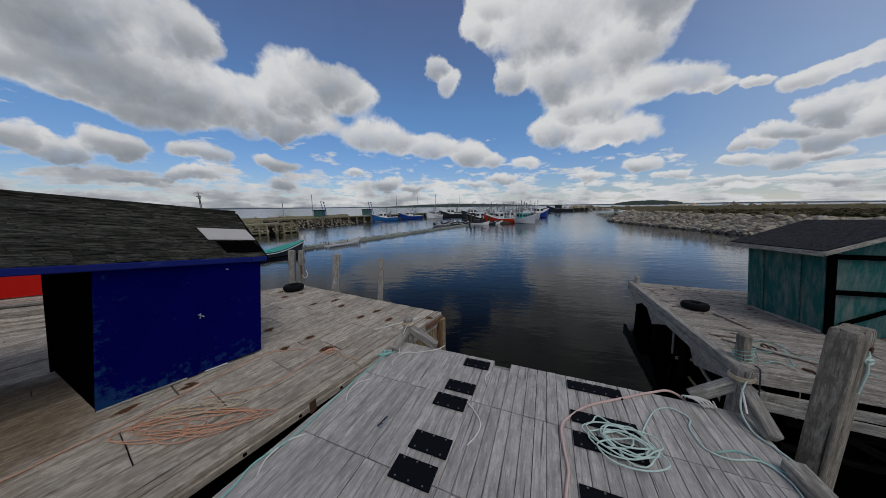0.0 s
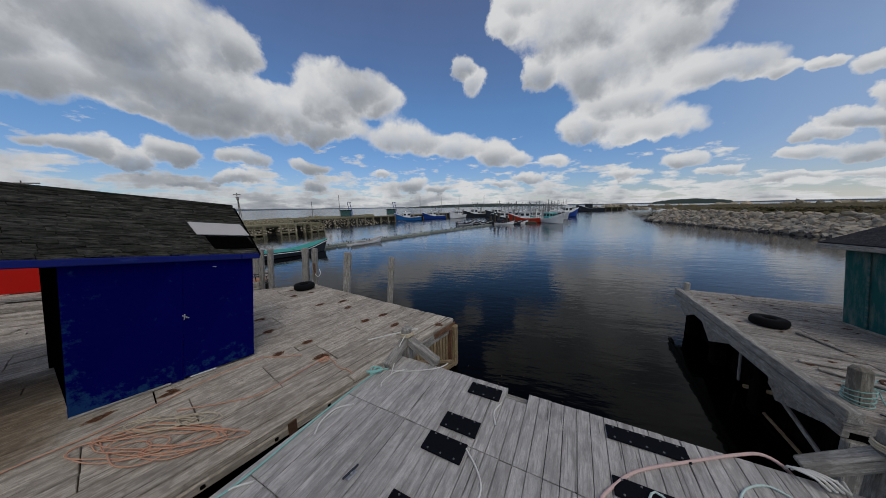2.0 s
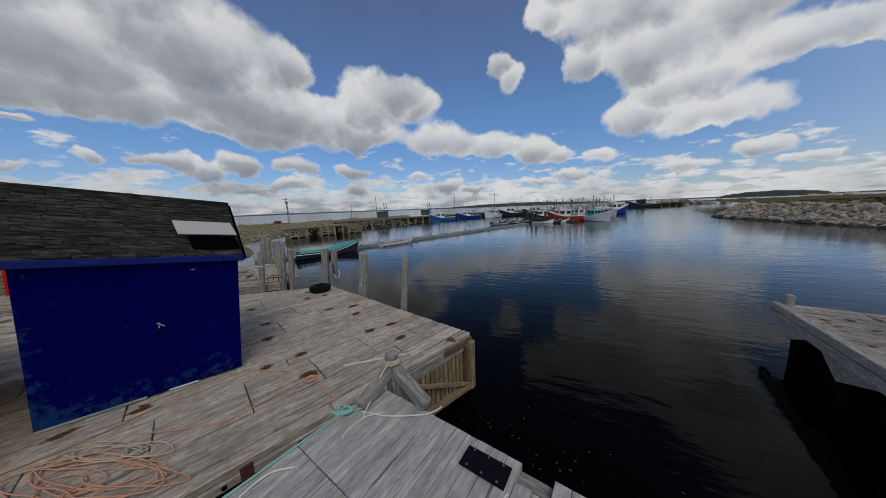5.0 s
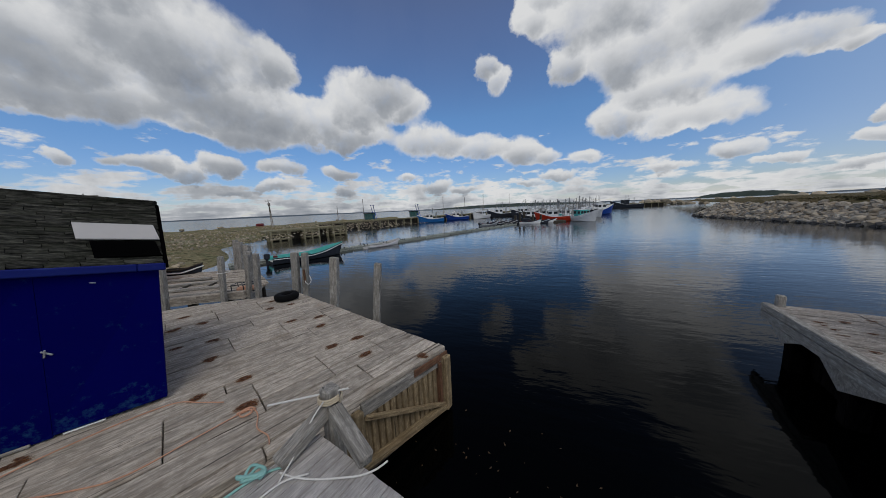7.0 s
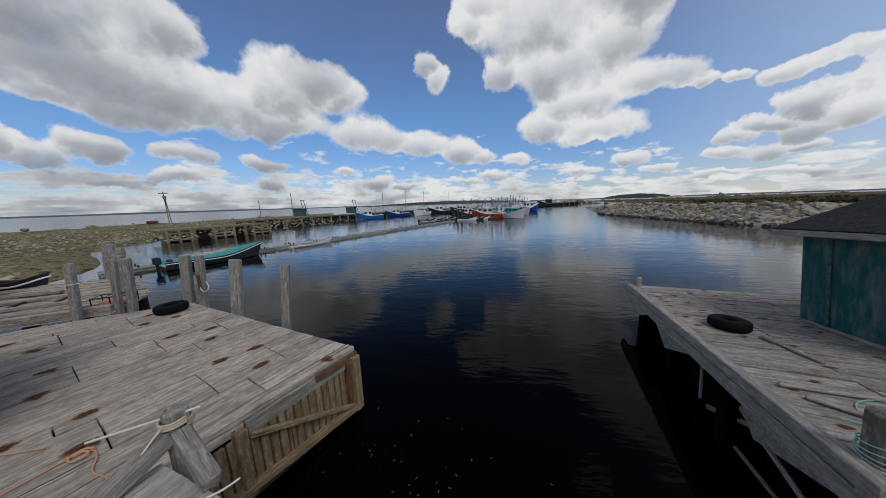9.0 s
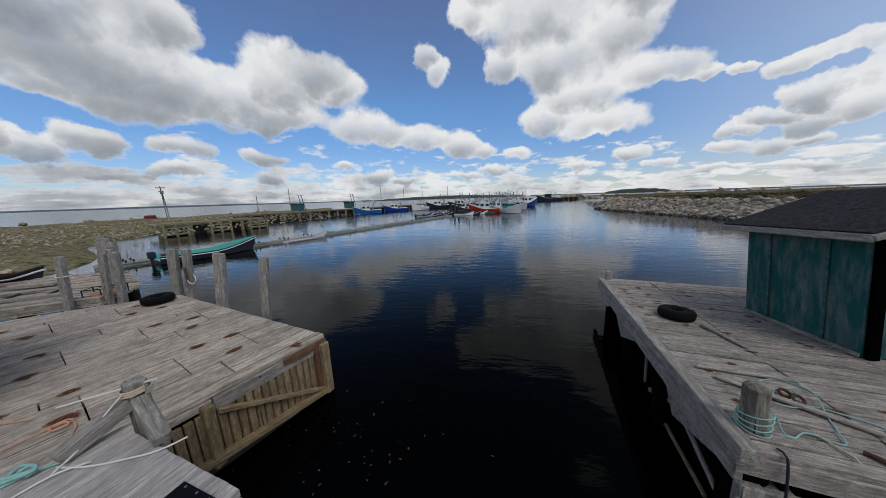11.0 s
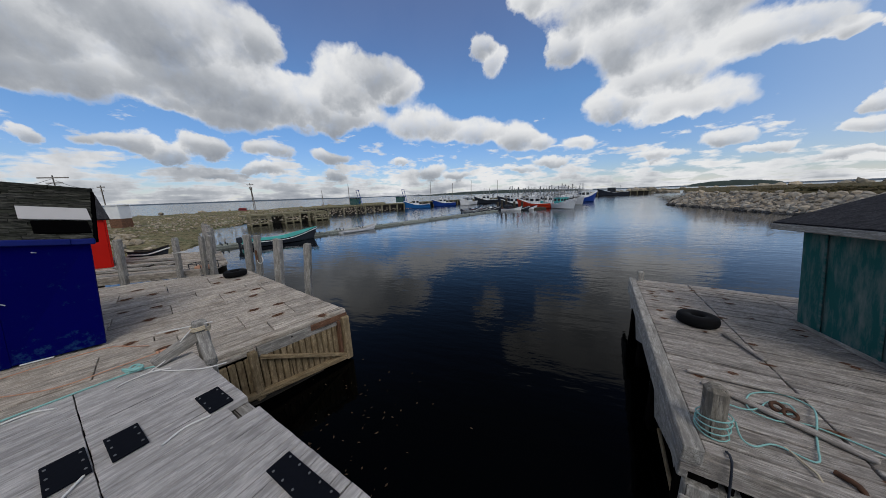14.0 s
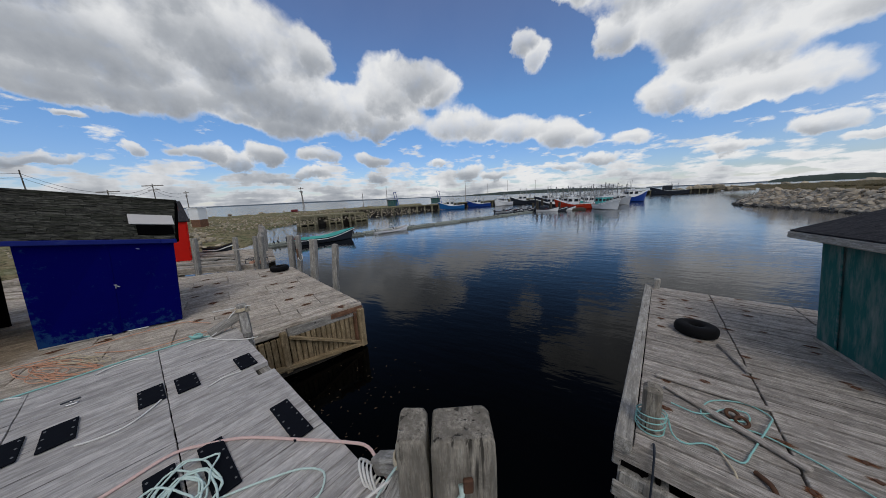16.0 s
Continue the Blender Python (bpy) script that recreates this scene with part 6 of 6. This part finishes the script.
def power_pole(x, y, z, h, label, cross=0.9, lean=0.0, two=False):
    b = base("power_pole", (x, y, z), label, "pole", "poles")
    link("shaft", tube_mesh("shaft", [Vector((x, y, z - 0.5)), Vector((x + lean, y, z + h))], lambda t: 0.085 - 0.03 * t, "pole_wood", 8), b)
    if two:
        link("shaft", tube_mesh("shaft", [Vector((x + 1.1, y - 0.4, z - 0.5)), Vector((x + lean + 0.15, y, z + h * 0.8))], 0.08, "pole_wood", 8), b)
        box_at("transformer", Matrix.Translation((x + lean, y, z + h * 0.82)), (0.1, 0, 0), (0.35, 0.35, 0.6), "pole_wood", b)
    if cross:
        beam("crossarm", (x + lean - cross, y - cross * 0.6, z + h * 0.95), (x + lean + cross, y + cross * 0.6, z + h * 0.95), 0.12, 0.14, "pole_wood", b)
        beam("crossarm", (x + lean - cross * 0.6, y - cross * 0.3, z + h * 0.84), (x + lean + cross * 0.6, y + cross * 0.3, z + h * 0.84), 0.10, 0.12, "pole_wood", b)
    return far_off(b)


power_pole(-52.6, 42.6, -0.2, 5.9, "weathered double power pole with crossarms and transformer", 0.55, 0.0, True)
for x, y, h, c in ((-45.5, 55, 3.6, 0), (-41, 59.5, 5.2, 0), (-27, 83, 6.0, 0), (-16.5, 98, 6.5, 0), (-8, 108, 6.5, 0), (-22, 92, 5.5, 0)):
    power_pole(x, y, 0.4, h, "plain wooden pole standing on the wharf", c)
for az, h, c in ((-83.7, 7.3, 0), (-77.9, 4.9, 1.3), (-73.7, 5.8, 1.3), (-70.4, 4.6, 0.35)):
    power_pole(3.8 + 60 * math.sin(radians(az)), 1.9 + 60 * math.cos(radians(az)), 0.2, h, "wooden power pole with a crossarm on the shore", c, 0.4)
wires = base("power_line", (-55, 20, 6), "thin overhead power wires", "wires")
for dz in (0.0, 0.5):
    ps = [Vector((3.8 + 60 * math.sin(radians(a)), 1.9 + 60 * math.cos(radians(a)), 0.2 + z - dz)) for a, z in ((-95, 7.4), (-83.7, 6.9), (-77.9, 4.5), (-73.7, 5.4), (-70.4, 4.3))]
    line = []
    for p, q in zip(ps, ps[1:]):
        line += [p.lerp(q, k / 8) - Vector((0, 0, 0.5 * math.sin(math.pi * k / 8))) for k in range(8)]
    link("wire", tube_mesh("wire", line, 0.02, "hull_dark", 4), wires)
far_off(wires)


def car(x, y, z, head, paint_name, label):
    b = base("car", (x, y, z), label, "car")
    m = placed(x, y, z, head)
    box_at("body", m, (0, 0, 0.55), (4.2, 1.7, 0.6), paint_name, b, "", 0.15)
    box_at("cabin", m, (-0.2, 0, 1.08), (2.2, 1.5, 0.55), paint_name, b, "", 0.2)
    for s in (-1, 1):
        box_at("side_window", m, (-0.2, s * 0.755, 1.1), (1.8, 0.02, 0.34), "dark_glass", b, "", 0.005)
        for k in (-1, 1):
            link("wheel", tube_mesh("wheel", [m @ Vector((k * 1.3, s * 0.72, 0.32)), m @ Vector((k * 1.3, s * 0.88, 0.32))], 0.32, "rubber", 14), b)
    return far_off(b)


car(-58.6, 44.4, -0.75, -50, "car_red", "red pickup car parked on the grassy spit")

# ================= ropes and small things =================
e = 0.012
def heap(rings, r, mat, label, name, z, turn, seed, lift=0.03):
    """One rope thrown down in loops: each ring is a centre, two half axes and a number of turns."""
    rk = random.Random(seed)
    pts, a = [], rk.uniform(0, 6)
    c, s = math.cos(radians(turn)), math.sin(radians(turn))
    for (x0, y0, p0, q0, n), (x1, y1, p1, q1, _) in zip(rings, rings[1:] + rings[-1:]):
        steps = int(n * 10)
        for i in range(steps):
            t = i / steps
            cx, cy = x0 + (x1 - x0) * t, y0 + (y1 - y0) * t
            p, q = (p0 + (p1 - p0) * t) * rk.uniform(0.82, 1.14), (q0 + (q1 - q0) * t) * rk.uniform(0.72, 1.25)
            u, v = p * math.cos(a), q * math.sin(a)
            pts.append((cx + c * u - s * v, cy + s * u + c * v, z + lift * rk.random() * 0.6 + lift * len(pts) / 160))
            a += 2 * math.pi / 10
    return rope(pts, r, mat, label, name)


heap([(-2.35, 2.42, 0.54, 0.17, 1.7), (-2.15, 2.42, 0.62, 0.12, 1.5), (-2.55, 2.20, 0.30, 0.11, 1.6), (-2.02, 2.28, 0.14, 0.11, 1.6), (-1.85, 2.52, 0.45, 0.10, 1.4), (-2.20, 2.34, 0.64, 0.18, 1.4)],
     0.0055, "rope_orange", "loose heap of faded orange rope lying on the planks", "rope_tangle", e, 17, 44)
heap([(-2.45, 2.52, 0.36, 0.09, 3), (-2.38, 2.50, 0.30, 0.07, 2), (-2.05, 2.66, 0.22, 0.07, 1.5)],
     0.0052, "rope_tan", "pale tan rope coiled in an orange heap", "rope_tangle", e + 0.012, 19, 45)
rope(on(e, [(-3.5, 1.2), (-3.18, 1.66), (-3.08, 1.95), (-2.94, 2.25), (-2.82, 2.62), (-2.75, 3.05), (-2.62, 3.45), (-2.45, 3.72), (-2.2, 3.80), (-1.94, 3.88)]), 0.0062, "rope_orange", "long faded orange rope running along the blue shed")
rope(on(e, [(-2.47, 2.70), (-2.05, 2.92), (-1.80, 3.12), (-1.68, 3.5), (-1.58, 3.82), (-1.5, 3.9), (-1.38, 3.86), (-1.23, 3.75), (-1.05, 3.72), (-0.95, 3.66)]), 0.0062, "rope_orange", "faded orange rope with a knot on the planks")
rope(on(e + 0.01, [(-1.60, 3.80), (-1.54, 3.88), (-1.47, 3.86), (-1.50, 3.79), (-1.58, 3.82), (-1.56, 3.90), (-1.48, 3.91)]), 0.009, "rope_orange", "tight knot of orange rope", "rope_knot", 0.01)
d = ZC + 0.012
rope(on(d, [(-0.95, 1.0), (-0.78, 1.54), (-0.77, 1.75), (-0.64, 2.0), (-0.53, 2.48), (-0.40, 2.95), (-0.33, 3.15), (-0.26, 3.24), (-0.20, 3.28)]), 0.0075, "rope_teal", "pale teal rope along the landing edge")
knot = []
for i in range(40):
    a = i / 39 * 2 * math.pi * 3.5
    knot.append((-0.33 + 0.05 * math.cos(a) + 0.02 * math.sin(2.3 * a), 3.17 + 0.045 * math.sin(a * 1.1), d + 0.012 + 0.022 * abs(math.sin(a * 0.7))))
rope(knot, 0.009, "rope_teal", "bunched knot of teal rope beside the braced post", "rope_knot", 0.01)
rope([(-0.20, 3.24, d), (-0.12, 3.24, d + 0.006), (-0.02, 3.26, d), (0.08, 3.29, d), (0.18, 3.33, d), (0.27, 3.37, d), (0.34, 3.43, d), (0.37, 3.50, d - 0.01)], 0.0058, "rope_white", "white rope lying round the foot of the braced post")
rope([(-0.02, 3.28, d + 0.012), (-0.09, 3.24, d + 0.008), (-0.14, 3.19, d + 0.008), (-0.18, 3.11, d), (-0.19, 3.04, d), (-0.17, 2.99, d)], 0.0058, "rope_white", "loose white rope end curling over the planks")
rope([(-0.13, 3.54, 0.71), (-0.165, 3.48, 0.64), (-0.185, 3.38, 0.54), (-0.18, 3.30, 0.485), (-0.165, 3.23, d + 0.012), (-0.15, 3.18, d)], 0.0055, "rope_white", "white rope tied round the top of the braced post")
for z0 in (0.69, 0.705, 0.72):
    ring = [(-0.15 + 0.078 * math.cos(k * 0.785), 3.62 + 0.078 * math.sin(k * 0.785), z0 - 0.04 + 0.004 * k) for k in range(9)]
    rope(ring, 0.008, "rope_tan", "tan rope lashed round a braced post", "rope_lashing", 0.02)
for pts in ([(-0.30, 2.74), (-0.42, 2.66), (-0.455, 2.52), (-0.42, 2.40)], [(-0.55, 2.03), (-0.66, 1.95), (-0.71, 1.80), (-0.67, 1.67)],
            [(0.70, 2.56), (0.80, 2.42), (0.84, 2.30), (0.80, 2.18), (0.74, 2.10)], [(0.95, 3.03), (0.89, 2.91), (0.91, 2.78)]):
    rope(on(d, pts), 0.0065, "rope_white", "short curved length of white rope on the planks")
rope([(2.92, 2.90, d - 0.25), (2.78, 2.90, d - 0.06), (2.66, 2.93, d + 0.004), (2.50, 2.90, d), (2.2, 2.79, d), (1.82, 2.64, d), (1.62, 2.50, d), (1.50, 2.36, d + 0.012), (1.46, 2.15, d), (1.44, 2.0, d), (1.36, 1.8, d), (1.2, 1.3, d)],
     0.0105, "rope_pink", "thick faded pink rope curving over the planks")
heap([(1.90, 2.32, 0.24, 0.14, 1.6), (1.87, 2.24, 0.22, 0.10, 1.5), (2.00, 2.24, 0.14, 0.15, 1.4), (1.82, 2.36, 0.14, 0.10, 1.3), (1.93, 2.12, 0.21, 0.12, 1.4), (1.98, 2.30, 0.18, 0.11, 1.0)],
     0.0062, "rope_green", "loose coil of pale green rope thrown over the rubber pads", "rope_coil", d + 0.016, -14, 78, 0.025)
rope(on(d, [(2.08, 2.34), (2.16, 2.44), (2.26, 2.55), (2.38, 2.66), (2.52, 2.70), (2.60, 2.60), (2.53, 2.50), (2.50, 2.38), (2.50, 2.30), (2.60, 2.24), (2.80, 2.25), (2.85, 2.13), (2.80, 1.98), (2.7, 1.8)]), 0.0062, "rope_green", "pale green rope trailing from the coil")
rope(on(d + 0.004, [(2.55, 2.28), (2.72, 2.31), (2.84, 2.22), (2.90, 2.10), (2.86, 1.95)]), 0.006, "rope_teal", "thin teal rope strand on the planks")
rope([(3.08, 2.72, 0.78), (3.02, 2.68, 0.68), (2.97, 2.60, 0.56), (2.98, 2.50, d + 0.01), (3.01, 2.40, d), (3.03, 2.26, d)], 0.0065, "rope_green", "pale rope hanging from the braced post to the planks")
for k in range(3):
    ring = [(3.10 + 0.078 * math.cos(q * 0.785), 2.79 + 0.078 * math.sin(q * 0.785), 0.74 + 0.014 * k + 0.003 * q) for q in range(9)]
    rope(ring, 0.0065, "rope_tan", "tan rope lashed round a short post", "rope_lashing", 0.02)
for k in range(4):
    ox = 0.03 * k
    rope([(2.72 + ox, 2.86, d), (2.70 + ox, 2.82, d + 0.05), (2.76 + ox, 2.76, d + 0.06), (2.82 + ox, 2.74, d + 0.01), (2.84 + ox, 2.80, d + 0.03)], 0.007, "rope_white", "white rope turns round the foot of a brace", "rope_lashing", 0.015)
rope([(3.525, 2.475, 1.23), (3.53, 2.468, 1.19), (3.505, 2.46, 1.15), (3.54, 2.458, 1.14), (3.55, 2.462, 1.17), (3.515, 2.455, 1.16), (3.535, 2.462, 1.07), (3.53, 2.472, 0.9)], 0.009, "rope_green", "knotted pale green rope on the double pile", "rope_knot", 0.012)
# teal rope on the right wharf
g = ZR + 0.014
for k in range(4):
    ring = [(bx - 0.003 + 0.095 * math.cos(q * 0.785 + 0.9 * k) * 1.03, by + 0.098 * math.sin(q * 0.785 + 0.9 * k), ZR + 0.03 + 0.04 * k + 0.02 * math.sin(q * 0.785 + 1.7 * k)) for q in range(9)]
    settle(rope(ring, 0.005, "rope_teal", "teal rope wound round the timber bollard", "rope_lashing", 0.03))
settle(rope([(4.55, 4.19, ZR + 0.16), (4.58, 4.16, ZR + 0.06), (4.66, 4.16, g), (4.81, 4.22, g), (4.95, 4.13, g), (5.06, 4.26, g), (5.16, 4.40, g), (5.32, 4.62, g + 0.03), (5.41, 4.79, g), (5.30, 4.90, g), (5.05, 4.82, g), (4.90, 4.60, g), (5.0, 4.50, g),
      (5.2, 4.52, g), (5.36, 4.42, g), (5.48, 4.30, g), (5.60, 4.12, g), (5.75, 3.99, g - 0.02), (5.80, 3.92, -0.1)], 0.006, "rope_teal", "teal rope sprawled over the wharf planks"))
settle(rope(on(g + 0.01, [(4.70, 4.62), (4.85, 4.56), (4.98, 4.62), (5.10, 4.72), (5.24, 4.74), (5.20, 4.62), (5.05, 4.58)]), 0.006, "rope_teal", "loose loop of teal rope on the planks"))
settle(rope([(4.86, 4.22, g), (4.87, 4.10, g), (4.875, 3.99, ZR), (4.88, 3.955, -0.1), (4.88, 3.95, -0.6)], 0.007, "rope_tan", "thin tan line hanging over the wharf end"))
settle(rope([(4.44, 4.05, g), (4.43, 3.98, ZR + 0.01), (4.43, 3.95, -0.1), (4.43, 3.94, -0.35)], 0.008, "hull_dark", "dark line hanging at the wharf corner"))
chain = base("iron_ring", (5.12, 4.66, ZR), "rusty iron mooring ring with a lump of chain", "ring")
ring = [Vector((5.12 + 0.04 * math.cos(q * 0.449), 4.66 + 0.032 * math.sin(q * 0.449), ZR + 0.03 + 0.02 * math.sin(q * 0.449))) for q in range(15)]
link("ring", tube_mesh("ring", ring, 0.014, "rust", 6), chain)
link("ring", tube_mesh("ring", [p + Vector((0.03, -0.07, 0.0)) for p in ring], 0.012, "rust", 6), chain)
rag = base("rag", (5.05, 3.95, ZR), "dark brown rag of rope hanging over the wharf end", "rag")
link("rag", tube_mesh("rag", smooth_line([(5.0, 4.08, g), (5.04, 3.98, ZR + 0.01), (5.06, 3.945, -0.05), (5.07, 3.94, -0.28)], 0.02), lambda t: 0.017 - 0.006 * t, "rust", 6), rag)
settle(chain, rag)
# cleat
cl = base("deck_cleat", (0.03, 2.2, ZC), "small grey metal cleat screwed to the planks", "cleat")
beam("foot", (0.015, 2.17, ZC + 0.010), (0.04, 2.23, ZC + 0.010), 0.025, 0.014, "steel", cl)
beam("horn", (0.00, 2.15, ZC + 0.034), (0.05, 2.25, ZC + 0.044), 0.014, 0.014, "hull_dark", cl)
beam("stem", (0.027, 2.2, ZC + 0.01), (0.027, 2.2, ZC + 0.04), 0.018, 0.02, "steel", cl)
# trap with an orange line, between piles on the low platform
trap = base("lobster_trap", (-6.55, 7.15, ZP), "small wire trap with orange rope on the low platform", "trap")
m = placed(-6.55, 7.15, ZP + 0.01, 60)
for s in (-1, 1):
    for h in (0.02, 0.22):
        rod("bar", m, (-0.3, s * 0.16, h), (0.3, s * 0.16, h), 0.012, "hull_dark", trap)
    for k in (-0.3, 0, 0.3):
        rod("bow", m, (k, s * 0.16, 0.02), (k, s * 0.16, 0.22), 0.012, "hull_dark", trap)
for k in (-0.3, -0.1, 0.1, 0.3):
    rod("bar", m, (k, -0.16, 0.22), (k, 0.16, 0.22), 0.010, "hull_dark", trap)
box_at("rope_fill", m, (0, 0, 0.07), (0.45, 0.24, 0.12), "rope_orange", trap, "", 0.04)
# loose timbers on the low platform
for s0, s1, o0, o1 in ((2.2, 4.8, 1.5, 1.6), (2.6, 4.4, 2.3, 2.2), (3.2, 5.4, 3.0, 3.2), (5.2, 7.6, 1.2, 1.4), (5.0, 7.8, 2.6, 2.4)):
    p, q = qp(s0, o0, ZP + 0.04), qp(s1, o1, ZP + 0.04)
    tagged(beam("loose_timber", p, q, 0.14, 0.07, "timber_grey"), "weathered loose timber lying on the low platform", "timber")
for k, (s, o) in enumerate(((2.6, 1.9), (3.3, 1.95), (4.0, 2.0))):
    tagged(beam("cross_batten", qp(s, o - 0.35, ZP + 0.035), qp(s + 0.05, o + 0.3, ZP + 0.035), 0.06, 0.05, "timber_wet"), "dark batten lying across the low platform", "timber")
rope([(-4.86, 7.62, 0.25), (-4.80, 7.60, 0.12), (-4.72, 7.62, 0.06), (-4.66, 7.66, 0.16), (-4.72, 7.68, 0.30)], 0.012, "rope_white", "white rope loop hanging on the paired piles", "rope_knot", 0.02)
tagged(beam("red_fender", (-4.84, 7.62, 0.10), (-4.83, 7.61, 0.48), 0.05, 0.05, "timber_rusty"), "rust-red iron strap between paired piles", "strap")
ring = [(-6.28 + 0.13 * math.cos(q * 0.785), 6.50 + 0.13 * math.sin(q * 0.785), 0.62) for q in range(9)]
rope(ring, 0.010, "rope_white", "white line tied round a grey pile", "rope_lashing", 0.03)
# bits of weed and leaf drifting in the slack water by the landing
bits = []
rb = random.Random(321)
for i in range(90):
    x, y = rb.gauss(0.9, 0.5), rb.gauss(4.2, 0.6)
    s, a = rb.uniform(0.006, 0.02), rb.uniform(0, 6.28)
    bits.append([(x + s * f * math.cos(a + q), y + s * f * math.sin(a + q), WATER + 0.004 + 0.003 * (q > 3)) for q, f in ((0, 1.5), (1.4, 0.6), (3.1, 1.3), (4.6, 0.7))])
drift = new("drifting_weed", mesh("drifting_weed", [p for b4 in bits for p in b4], [(4 * i, 4 * i + 1, 4 * i + 2, 4 * i + 3) for i in range(len(bits))], "weed"))
tagged(drift, "scattered brown weed and leaf bits on the black water", "seaweed", kind="stuff")
